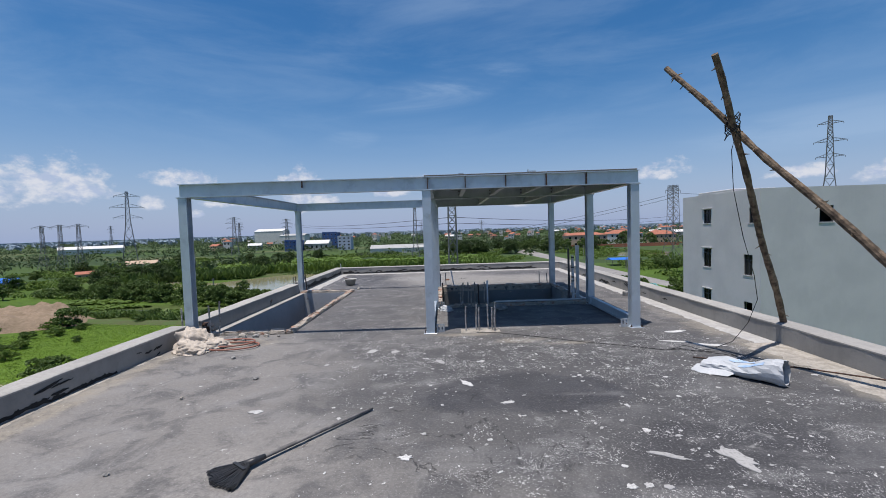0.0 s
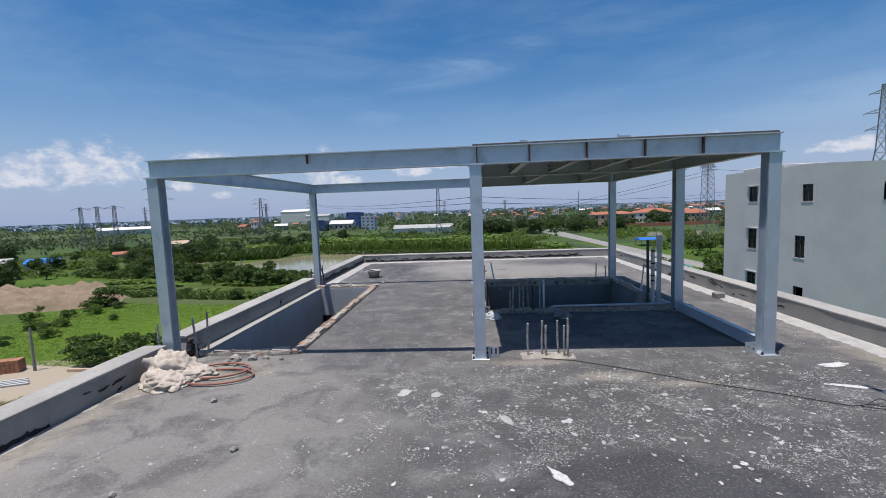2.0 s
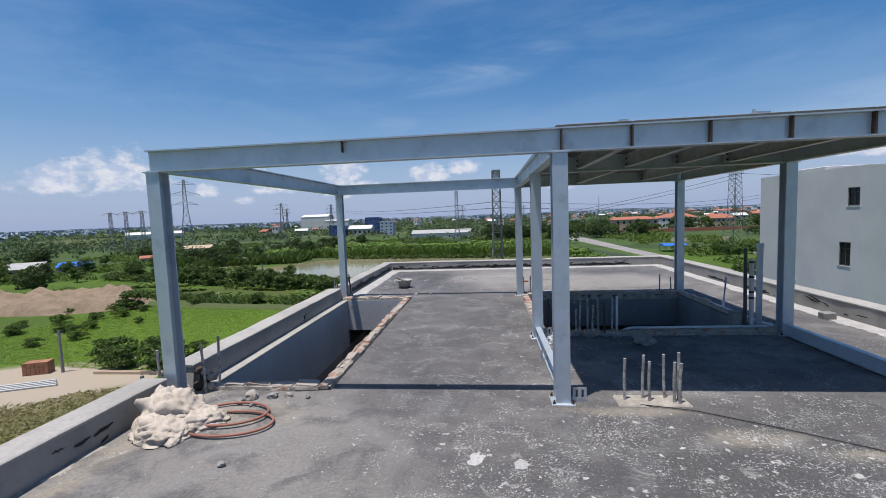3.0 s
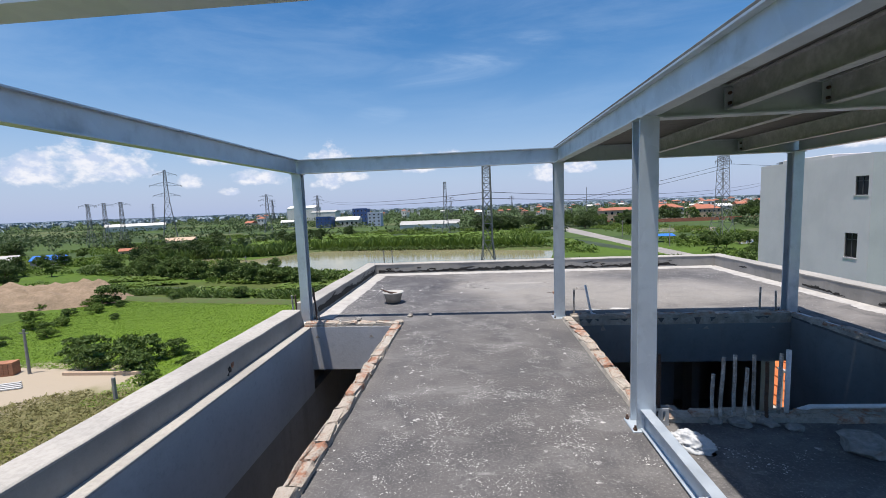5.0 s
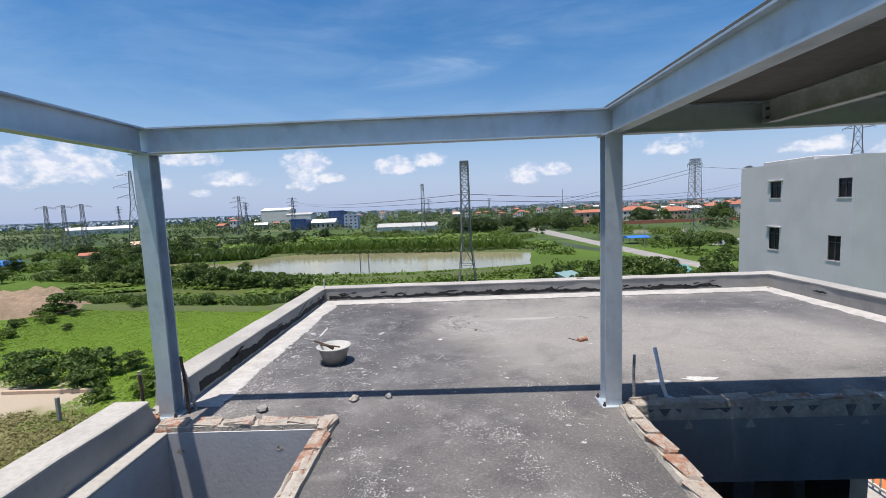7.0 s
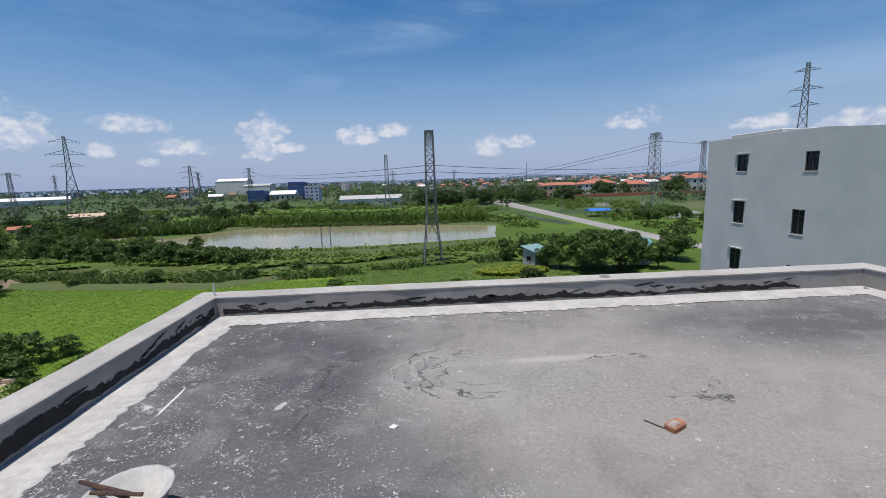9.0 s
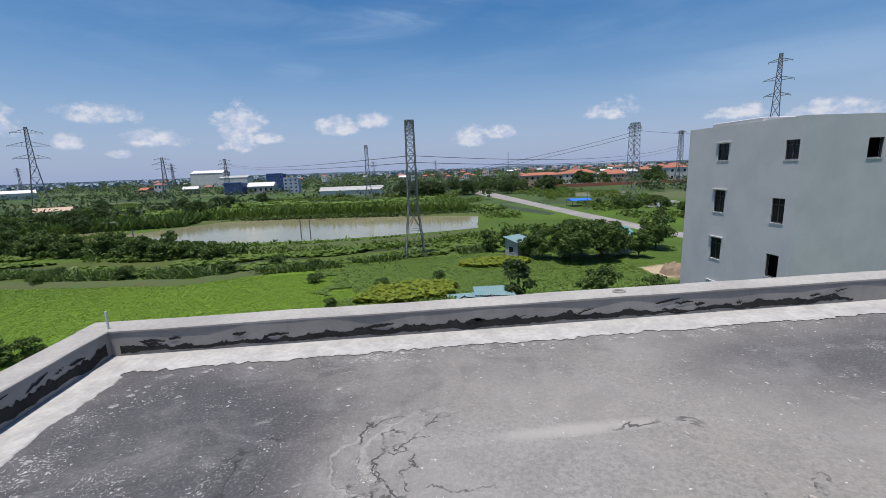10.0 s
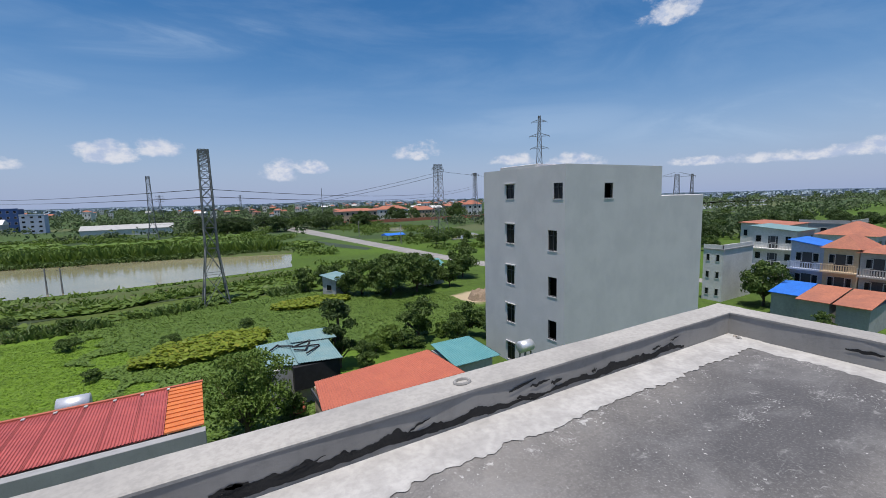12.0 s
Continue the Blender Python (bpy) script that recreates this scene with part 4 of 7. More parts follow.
part("side_beam", i_beam((XL, YF + 0.052, zc), (XL, YB - 0.052, zc)), M["steel"], frame_steel)
part("side_beam", i_beam((XM, YF + 0.052, zc), (XM, YB - 0.052, zc)), M["steel"], frame_steel)
part("side_beam", i_beam((XR, YF + 0.052, zc), (XR, YB - 0.052, zc)), M["steel"], frame_steel)
part("cross_beam", i_beam((XM + 0.055, YM, zc), (XR - 0.055, YM, zc)), M["steel"], frame_steel)
for x, bays in ((0.55, 1), (1.16, 2), (1.77, 1), (2.37, 2)):
    for a, b in ((YF + 0.055, YM - 0.055), (YM + 0.055, YB - 0.055))[:bays]:
        pu = part("purlin", i_beam((x, a, ZT - 0.086), (x, b, ZT - 0.086), 0.075, 0.165, 0.008), M["bracket"], frame_steel, "slim steel purlin")
        for e, way in ((a, 1), (b, -1)):
            part("end_plate", Geo().box(x - 0.055, e - 0.004, ZT - 0.165, x + 0.055, e + 0.006, ZT - 0.03), M["steel"], pu)
            for u in (-0.03, 0.03):
                for v in (-0.13, -0.065):
                    part("bolt", Geo().tube([(x + u, e + way * 0.006, ZT + v), (x + u, e + way * 0.022, ZT + v)], 0.011, 6), M["rust"], pu)
    part("stiffener", Geo().box(x - 0.006, YF - 0.048, ZB + 0.014, x + 0.006, YF - 0.005, ZT - 0.014), M["rust"], frame_steel)
part("stiffener", Geo().box(XM - 0.006, YF - 0.048, ZB + 0.014, XM + 0.006, YF - 0.005, ZT - 0.014), M["rust"], frame_steel)
part("stiffener", Geo().box(XM - 1.9, YF - 0.048, ZB + 0.09, XM - 1.89, YF - 0.005, ZT - 0.014), M["rust"], frame_steel)
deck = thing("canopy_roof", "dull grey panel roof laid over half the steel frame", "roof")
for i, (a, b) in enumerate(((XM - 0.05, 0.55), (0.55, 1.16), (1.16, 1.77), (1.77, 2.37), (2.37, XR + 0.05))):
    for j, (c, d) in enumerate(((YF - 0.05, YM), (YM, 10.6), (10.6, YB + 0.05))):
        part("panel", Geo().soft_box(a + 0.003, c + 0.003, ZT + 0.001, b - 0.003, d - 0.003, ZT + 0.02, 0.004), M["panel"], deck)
solo("angle_offcut", Geo().bar((1.5, YF, ZT + 0.03), (1.62, YF + 0.02, ZT + 0.03), 0.06, 0.02).bar((1.5, YF, ZT + 0.02), (1.5, YF, ZT + 0.06), 0.02, 0.02), M["steel"], "small steel offcut lying on the canopy", "offcut")
solo("angle_offcut", Geo().bar((0.45, YF, ZT + 0.03), (0.53, YF + 0.01, ZT + 0.03), 0.03, 0.02), M["steel"], "small steel offcut lying on the canopy", "offcut")
# floor channels between the posts
for x, lab in ((XR, "blue-shaded"), (XM, "zinc")):
    ch = thing("floor_channel", f"{lab} steel channel lying between two canopy posts", "steel channel", group="floor channels")
    part("web", Geo().box(x - 0.004, YF + 0.08, 0.02, x + 0.004, YM - 0.08, 0.15), M["steel"], ch)
    part("top_flange", Geo().box(x - 0.035, YF + 0.08, 0.15, x + 0.035, YM - 0.08, 0.157), M["steel"], ch)
    part("bottom_flange", Geo().box(x - 0.035, YF + 0.08, 0.013, x + 0.035, YM - 0.08, 0.02), M["steel"], ch)
for x, y, s in ((XM + 0.13, YF - 0.01, 1), (XR - 0.15, YF - 0.01, 1), (XM + 0.13, YM - 0.06, 1), (XM - 0.02, 8.1, 1)):
    cl = thing("angle_cleat", "slotted zinc angle cleat beside a post", "bracket", (x, y, 0.0), 0, "angle cleats")
    pg = holed_slab(-0.06, 0.008, 0.06, 0.13, 0.0, 0.006, [(-0.035, 0.04, -0.015, 0.11), (0.015, 0.04, 0.035, 0.11)])
    pg.v = [(u, w, v) for u, v, w in pg.v]
    part("upright_plate", pg, M["bracket"], cl)
    part("foot_plate", Geo().box(-0.06, 0.0, 0.0, 0.06, 0.07, 0.008), M["bracket"], cl)

# ---- loose things on the roof ----


def rebar_bundle(pts, group):
    for x, y, h, lean in pts:
        n = 2 * int(h / 0.019)
        ribs = [(lean * i / n + 0.0015 * math.sin(i * 0.2 + x), 0.005 * math.sin(3 * i / n), -0.02 + (h + 0.02) * i / n) for i in range(n + 1)]
        g = Geo().tube(ribs, [0.011 if i % 2 else 0.0138 for i in range(n + 1)], 7)
        solo("rebar", g, M["rebar"] if (x * 7 + h) % 0.5 < 0.4 else M["rust"], "upright ribbed reinforcing bar smeared with cement", "rebar", group, at=(x, y, 0.0))


rebar_bundle([(0.5, 7.1, 0.38, 0.0), (0.66, 7.13, 0.4, 0.01), (0.7, 7.08, 0.36, 0.0), (0.85, 7.14, 0.4, -0.01), (0.9, 7.06, 0.36, 0.0), (0.95, 7.1, 0.43, 0.0), (0.93, 7.03, 0.36, 0.01)], "rebars before the canopy")
rebar_bundle([(0.5, 9.1, 0.36, 0.0), (0.53, 9.06, 0.5, 0.02), (0.65, 9.1, 0.5, 0.0), (0.7, 9.06, 0.42, 0.01), (0.79, 9.1, 0.5, -0.01), (0.86, 9.07, 0.46, -0.01), (0.97, 9.12, 0.5, 0.01), (0.14, 9.14, 0.5, 0.0)], "rebars at the stairwell")
rebar_bundle([(0.06, 12.08, 0.36, 0.0), (0.2, 12.1, 0.38, 0.0), (2.74, 12.1, 0.36, 0.0), (2.96, 12.1, 0.3, -0.02)], "rebars behind the stairwell")
rebar_bundle([(-3.82, 7.0, 0.5, 0.0), (-3.5, 7.2, 0.5, -0.02), (-3.42, 7.3, 0.55, 0.02), (-3.9, 11.95, 0.42, 0.0), (-3.78, 11.8, 0.45, 0.0), (-3.58, 12.05, 0.5, -0.03), (-3.56, 12.12, 0.42, -0.1)], "rebars at the parapet")
pad = Geo().soft_box(0.42, 6.98, -0.002, 1.02, 7.2, 0.012, 0.01)
solo("mortar_pad", pad, M["mortar"], "thin pale mortar pad round the rebars", "mortar")


def lump(name, x, y, r, material, label, category, seed, flat=0.6, z=0.0, group=""):
    bm = bmesh.new()
    bmesh.ops.create_icosphere(bm, subdivisions=2, radius=1.0)
    for v in bm.verts:
        k = 1 + 0.45 * noise.noise(v.co * 1.7 + Vector((seed, 0, 0)))
        v.co = Vector((v.co.x * r * k, v.co.y * r * k * 0.8, max(v.co.z, -0.6) * r * flat * k + r * flat * 0.6))
    me = bpy.data.meshes.new(name)
    bm.to_mesh(me)
    bm.free()
    me.materials.append(material)
    ob = new(name, me)
    ob.location = (x, y, z)
    ob.rotation_euler[2] = seed * 1.3
    return tagged(ob, label, category, group)


for i, (x, y, r) in enumerate(((1.25, 8.75, 0.16), (0.66, 9.06, 0.08), (0.52, 9.1, 0.07), (0.85, 9.08, 0.08), (1.0, 9.0, 0.06), (2.1, 9.0, 0.07))):
    lump("mortar_lump", x, y, r, M["stone"], "low grey mortar heap on the slab", "rubble", i + 1, 0.4, 0, "mortar heaps")
for i, (x, y, r) in enumerate(((-2.95, 7.08, 0.07), (-2.75, 7.1, 0.05), (-3.0, 6.98, 0.05), (-2.6, 7.12, 0.04), (-2.85, 6.92, 0.03), (-2.4, 7.1, 0.03), (-2.2, 12.2, 0.045), (-1.9, 12.25, 0.035),
                                (-2.95, 12.05, 0.05), (0.7, 14.05, 0.02), (-2.55, 6.0, 0.035), (-1.9, 5.2, 0.03), (-2.4, 4.7, 0.025), (-2.1, 3.4, 0.02), (4.32, 16.2, 0.03), (4.36, 16.25, 0.025))):
    lump("rubble_piece", x, y, r, M["stone"] if i % 3 else M["mortar"], "broken bit of mortar lying on the slab", "rubble", i + 9, 0.7, 0, "rubble")
half = thing("brick_piece", "chipped brick crusted with mortar on the slab", "brick", (0.25, 13.66, 0.0), 28)
part("body", Geo().soft_box(-0.075, -0.04, 0, 0.055, 0.035, 0.042, 0.012), M["brick"], half)
part("crust", Geo().soft_box(-0.07, -0.032, 0.036, 0.01, 0.02, 0.05, 0.012), M["mortar"], half)
solo("cement_block", Geo().soft_box(4.08, 9.78, 0, 4.24, 9.92, 0.1, 0.012), M["stone"], "grey cement block on the lime band", "block")
solo("thin_rod", Geo().tube([(0.1, 13.75, 0.004), (0.19, 13.63, 0.005)], 0.004, 6), M["rust"], "thin rusty rod lying beside the brick", "rod")

# conduit round the stairwell
pipe = thing("conduit_pipe", "pale plastic conduit laid round the stairwell", "pipe")
part("front_run", Geo().tube([(1.12, 9.16, 0.0), (1.14, 9.16, 0.06), (1.22, 9.16, 0.085), (2.95, 9.18, 0.085)], 0.017, 8), M["pvc"], pipe, smooth=True)
part("side_run", Geo().tube([(2.95, 9.18, 0.09), (3.06, 9.26, 0.08), (3.08, 9.5, 0.05), (3.08, 11.8, 0.04)], 0.017, 8), M["pvc"], pipe, smooth=True)
part("back_run", Geo().tube([(3.08, 11.8, 0.04), (3.02, 11.98, 0.03), (2.8, 12.0, 0.03), (0.5, 11.98, 0.03), (0.42, 12.0, 0.06), (0.4, 12.02, 0.14), (0.35, 12.06, 0.45)], 0.016, 8), M["pvc"], pipe, smooth=True)
solo("conduit_stub", Geo().tube([(1.04, 9.14, -0.02), (1.04, 9.14, 0.52)], 0.016, 8), M["pvc"], "upright pale plastic conduit stub", "pipe", smooth=True)
solo("conduit_stub", Geo().tube([(3.14, 10.55, 0.0), (3.15, 10.6, 0.06), (3.24, 10.7, 0.5)], 0.02, 8), M["pvc"], "bent pale conduit stub by the stairwell", "pipe", smooth=True)
mb = thing("steel_props", "pipe offcuts and a steel bar tied upright beside a canopy post", "pipes", (2.86, 9.3, 0.0))
part("dark_tube", Geo().tube([(-0.12, 0, 0), (-0.13, 0, 1.1)], 0.022, 8), M["frame"], mb, "dark plastic tube")
pp = part("pale_pipe", Geo().tube([(-0.04, 0, 0), (-0.05, 0, 0.96)], 0.027, 10), M["pvc"], mb, "pale plastic pipe")
for z in (0.92, 0.72, 0.52, 0.44):
    part("band", Geo().tube([(-0.047, 0, z - 0.012), (-0.047, 0, z + 0.012)], 0.031, 10), M["wire"], pp)
part("steel_bar", Geo().box(0.02, -0.02, 0, 0.08, 0.02, 1.16).box(0.015, -0.024, 1.1, 0.085, 0.024, 1.165), M["steel"], mb, "galvanised steel bar")
solo("cement_block", Geo().soft_box(2.6, 9.32, 0, 2.74, 9.46, 0.24, 0.012), M["stone"], "dark cement block standing by the stairwell", "block")

# flat broom
broom = thing("broom", "black plastic broom lying on the slab", "broom", (-1.12, 3.48, 0.0), 52)
part("handle", Geo().tube([(0.0, 0, 0.035), (0.5, 0, 0.03), (1.06, 0, 0.02)], [0.016, 0.014, 0.013], 8), M["handle"], broom, smooth=True)
part("socket", Geo().tube([(-0.08, 0, 0.04), (0.06, 0, 0.036)], [0.03, 0.019], 8), M["bristle"], broom, smooth=True)
bg = Geo()
rng = random.Random(3)
for i in range(260):
    a = rng.uniform(-1, 1)
    z = rng.uniform(0.008, 0.055)
    end = (-0.31 + 0.05 * rng.random() + 0.05 * abs(a), a * 0.17 + rng.uniform(-0.012, 0.012), 0.004 + rng.random() * 0.03)
    bg.bar((-0.07, a * 0.035, z), end, 0.006, 0.004)
part("bristles", bg, M["bristle"], broom)
part("binding", Geo().bar((-0.12, -0.07, 0.05), (-0.12, 0.07, 0.05), 0.02, 0.012), M["bristle"], broom)

# mixing bowl
bw = thing("mixing_bowl", "cement-crusted plastic mixing bowl on the slab", "bowl", (-2.64, 13.17, 0.0), 25)
prof = [(0.0, 0.012), (0.105, 0.012), (0.115, 0.0), (0.17, 0.178), (0.188, 0.184), (0.188, 0.193), (0.165, 0.193), (0.105, 0.03), (0.0, 0.028)]
bv, bf, nn = [], [], 20
for r, z in prof:
    bv += [(r * math.cos(6.2832 * k / nn), r * math.sin(6.2832 * k / nn), z) for k in range(nn)]
for i in range(len(prof) - 1):
    bf += [(i * nn + k, i * nn + (k + 1) % nn, (i + 1) * nn + (k + 1) % nn, (i + 1) * nn + k) for k in range(nn)]
part("shell", Geo().add(bv, bf), M["bowl"], bw, smooth=True)
part("trowel", Geo().tube([(0.0, 0.03, 0.15), (-0.1, 0.08, 0.2), (-0.19, 0.13, 0.235)], [0.02, 0.012, 0.008], 6).tube([(0.06, -0.02, 0.17), (-0.14, 0.06, 0.205)], 0.009, 6), M["rust"], bw, "thin sticks lying across the bowl")


def slumped(w, d, h, seed, lean=0.0, material="sack"):
    """A slumped cloth sack: soft bulges that meet in sharp creases, flat where it lies on the ground."""
    bm = bmesh.new()
    bmesh.ops.create_icosphere(bm, subdivisions=5, radius=1.0)
    for v in bm.verts:
        p = v.co.copy()
        k = Vector((seed * 3.7, seed * 1.3, seed))
        bend = Vector((noise.noise(p * 1.2 + k), noise.noise(p * 1.2 + k * 2), noise.noise(p * 1.2 + k * 3))) * 0.8
        big, small = abs(noise.noise((p + bend) * 1.5 + k)), abs(noise.noise((p + bend) * Vector((3.4, 3.4, 2.0)) + k))
        fine = abs(noise.noise((p + bend) * Vector((8.0, 8.0, 4.0)) + k))
        r = 0.84 + 0.34 * big + 0.2 * small + 0.05 * fine
        skirt = 1 + 0.28 * max(0.0, -p.z + 0.15)
        z = (max(p.z, -0.25) + 0.25) * h * r * (1 - lean * p.x)
        v.co = Vector((p.x * w * r * skirt, p.y * d * r * skirt, max(0.003, z)))
    me = bpy.data.meshes.new("cloth_sack")
    bm.to_mesh(me)
    bm.free()
    me.materials.append(M[material])
    me.shade_smooth()
    return me


solo("cloth_sack", slumped(0.25, 0.28, 0.22, 4, 0.35), None, "crumpled dusty cream sack against the parapet", "sack", at=(-3.38, 6.62, 0.0), turn=6)
solo("cloth_sack", slumped(0.25, 0.2, 0.12, 7, 0.25), None, "crumpled dusty cream sack on the slab", "sack", at=(-3.3, 6.42, 0.0), turn=-20)
solo("cloth_sack", slumped(0.19, 0.15, 0.1, 2, 0.1), None, "folded dusty cream sack on the slab", "sack", at=(-3.1, 6.58, 0.0), turn=35)
solo("plastic_bag", slumped(0.13, 0.09, 0.08, 5, 0.1, "white_sack"), None, "crumpled pale plastic bag lying beside a canopy post", "bag", at=(0.2, 8.78, 0.0), turn=-25)
hs = Geo()
pts = []
for i in range(64):
    a = i / 63 * 6.2832 * 2.1
    r = 0.26 + 0.05 * math.sin(a * 0.7)
    pts.append((-2.9 + r * math.cos(a + 2.4) * 1.25 + 0.08 * math.sin(a * 0.5), 6.6 + r * 0.7 * math.sin(a + 2.4) + 0.22 * (i / 63) - 0.08, 0.012 + 0.012 * (i / 63) + 0.012 * abs(math.sin(a * 0.5))))
solo("garden_hose", hs.tube(pts, 0.0115, 7), M["hose"], "loosely coiled terracotta rubber hose", "hose", smooth=True)

# empty plastic sack lying open
sk = thing("plastic_sack", "open white woven plastic sack with a blue print", "sack", (3.2, 4.87, 0.0), -58)
nr, nl = 18, 13
rng = random.Random(6)


def sack_skin(inset):
    """The sack's skin: flat and folded at one end, a round open mouth at the other."""
    out = []
    for j in range(nl + 1):
        t = j / nl
        hh, ww = (0.05 + 0.065 * t) * (1 + 0.15 * math.sin(t * 9)), 0.165 - 0.055 * t + 0.02 * math.sin(t * 5)
        for i in range(nr):
            a = 6.2832 * i / nr
            k = 1 + 0.17 * noise.noise(Vector((i * 0.9, j * 0.8, 3))) - inset
            pinch = 1 - 0.45 * math.exp(-((t - 0.35) / 0.12) ** 2) * max(0, math.cos(a - 2.6))
            out.append((-0.36 + 0.72 * t + 0.035 * noise.noise(Vector((i * 0.7, j * 0.5, 9))), ww * math.cos(a) * k * pinch + 0.03 * (1 - t), max(0.004 + 0.004 * inset, hh + hh * math.sin(a) * k * pinch)))
    return out


skin = [(j * nr + i, j * nr + (i + 1) % nr, (j + 1) * nr + (i + 1) % nr, (j + 1) * nr + i) for j in range(nl) for i in range(nr)]
me = Geo().add(sack_skin(0.0), skin).mesh("body", M["white_sack"])
part("body", me, None, sk)
low = Geo().add([(-0.42, -0.2, 0.004), (-0.3, -0.24, 0.006), (-0.08, -0.16, 0.012), (-0.02, -0.06, 0.05), (-0.22, -0.04, 0.075), (-0.41, -0.1, 0.05), (-0.2, -0.15, 0.045)],
                [(0, 1, 6), (1, 2, 6), (2, 3, 6), (3, 4, 6), (4, 5, 6), (5, 0, 6)])
part("flap", low, M["white_sack"], sk, "loose folded flap")
sv = sack_skin(0.0)
for i, j0, j1 in ((3, 5, 10), (4, 4, 8), (6, 6, 10)):      # smudged bars along the sack's upper side
    rows_ = [(sv[j * nr + i + e][0], sv[j * nr + i + e][1], sv[j * nr + i + e][2] + 0.004) for j in range(j0, j1 + 1) for e in (0, 1)]
    part("print", Geo().add(rows_, [(2 * k, 2 * k + 1, 2 * k + 3, 2 * k + 2) for k in range(j1 - j0)]), M["blue_print"], sk, "smudged blue print bar")

# the lashed poles on the parapet
CROSS = Vector((3.27, 5.15, 2.56))
poles = thing("lashed_poles", "two rough timber poles lashed into a crossed hoist", "poles")


def rough_pole(pts, r0, r1, seed):
    g, pp, rr = Geo(), [], []
    n = 26
    a, b = Vector(pts[0]), Vector(pts[1])
    for i in range(n + 1):
        t = i / n
        p = a.lerp(b, t) + Vector((noise.noise(Vector((t * 4, seed, 0))), noise.noise(Vector((t * 4, seed, 5))), noise.noise(Vector((t * 4, seed, 9))))) * 0.03
        pp.append(p)
        rr.append((r0 + (r1 - r0) * t) * (1 + 0.3 * noise.noise(Vector((t * 22, seed, 3)))))
    g.tube(pp, rr, 9)
    rng = random.Random(seed)
    for i in range(26):
        p = pp[rng.randrange(1, n)]
        d = Vector((rng.uniform(-1, 1), rng.uniform(-1, 1), rng.uniform(-1, 0.3))).normalized()
        g.tube([p + d * r0 * 0.8, p + d * (r0 + rng.uniform(0.01, 0.05))], [0.009, 0.003], 5)
    return g


part("upright_pole", rough_pole([(4.55, 6.07, 0.25), (2.9, 4.86, 3.2)], 0.039, 0.031, 1), M["timber"], poles, "weathered bark-covered pole")
part("slanting_pole", rough_pole([(4.5, 3.72, 0.26), (2.9, 5.76, 3.4)], 0.041, 0.03, 2), M["timber"], poles, "weathered bark-covered pole")
for i in range(7):
    a = i * 0.9
    ring = [CROSS + Vector((0.06 * math.cos(a + k), 0.085 * math.sin(a + k), -0.08 + 0.03 * i + 0.05 * math.sin(k * 2))) for k in (0, 0.8, 1.6, 2.4, 3.2, 4.0, 4.8, 5.6, 6.3)]
    part("lashing", Geo().tube(ring, 0.005, 5), M["wire"], poles, "dark twisted wire lashing")
wr = [(3.28, 5.1, 2.5), (3.2, 5.06, 2.3), (3.26, 5.12, 1.9), (3.46, 5.26, 1.4), (3.72, 5.45, 0.95), (3.84, 5.56, 0.65), (3.8, 5.66, 0.35), (3.66, 5.72, 0.12), (3.42, 5.73, 0.03), (3.2, 5.72, 0.012)]
wr += [(3.0, 5.75, 0.05), (2.9, 5.8, 0.012), (2.5, 6.05, 0.01), (2.0, 6.3, 0.01), (1.5, 6.62, 0.01), (1.0, 6.9, 0.01), (0.6, 7.0, 0.012)]
solo("black_wire", Geo().tube(wr, 0.004, 6), M["wire"], "thin black wire hanging down and along the slab", "wire", smooth=True)
wr2 = [(3.25, 5.68, 0.012), (3.4, 5.55, 0.06), (3.55, 5.5, 0.012), (3.1, 5.6, 0.06), (2.95, 5.78, 0.02), (3.15, 5.85, 0.05), (3.3, 5.7, 0.02)]
solo("wire_tangle", Geo().tube(wr2, 0.0035, 6), M["wire"], "tangle of thin black wire on the slab", "wire", smooth=True)
solo("iron_rod", Geo().tube([(3.05, 5.5, 0.012), (3.9, 5.05, 0.012), (4.4, 4.62, 0.014)], 0.008, 6), M["rust"], "dark iron rod lying on the slab", "rod")
stub = thing("parapet_pin", "short pale pin standing on the parapet corner", "pin", (X0 - 0.02, Y1 + 0.05, PH))
part("rod", Geo().tube([(0, 0, -0.01), (0, 0, 0.16)], 0.009, 7), M["pvc"], stub)
solo("drain_ring", Geo().tube([(1.06 + 0.06 * math.cos(k * 0.5236), Y1 + 0.12 + 0.04 * math.sin(k * 0.5236), PH + 0.006) for k in range(13)], 0.012, 6), M["stone"], "small grey ring lying on the parapet coping", "ring")

# broken brick ends where the parapet is cut open, and stand-ins for a knocked hole
rng = random.Random(8)
for i in range(13):
    y = (6.97 + 0.3 * rng.random()) if i < 7 else (11.84 + 0.32 * rng.random())
    lump("brick_stub", X0 - rng.uniform(0.03, 0.22), y, rng.uniform(0.035, 0.065), M["brick"] if i % 2 else M["mortar"], "broken brick end in the cut parapet", "rubble", i + 40, 0.8, -0.01, "broken brick ends")
for i, (x, y, z, r) in enumerate(((-3.62, 7.3, 0.0, 0.075), (-3.5, 7.28, 0.0, 0.06), (-3.6, 7.36, 0.08, 0.07), (-3.52, 7.33, 0.08, 0.055), (-3.64, 7.33, 0.15, 0.06), (-3.56, 7.31, 0.15, 0.05))):
    lump("brick_stub", x, y, r, M["worn_brick"] if i % 2 else M["rust"], "broken dark brick rubble piled at the cut parapet", "rubble", i + 90, 0.8, z, "broken brick ends")
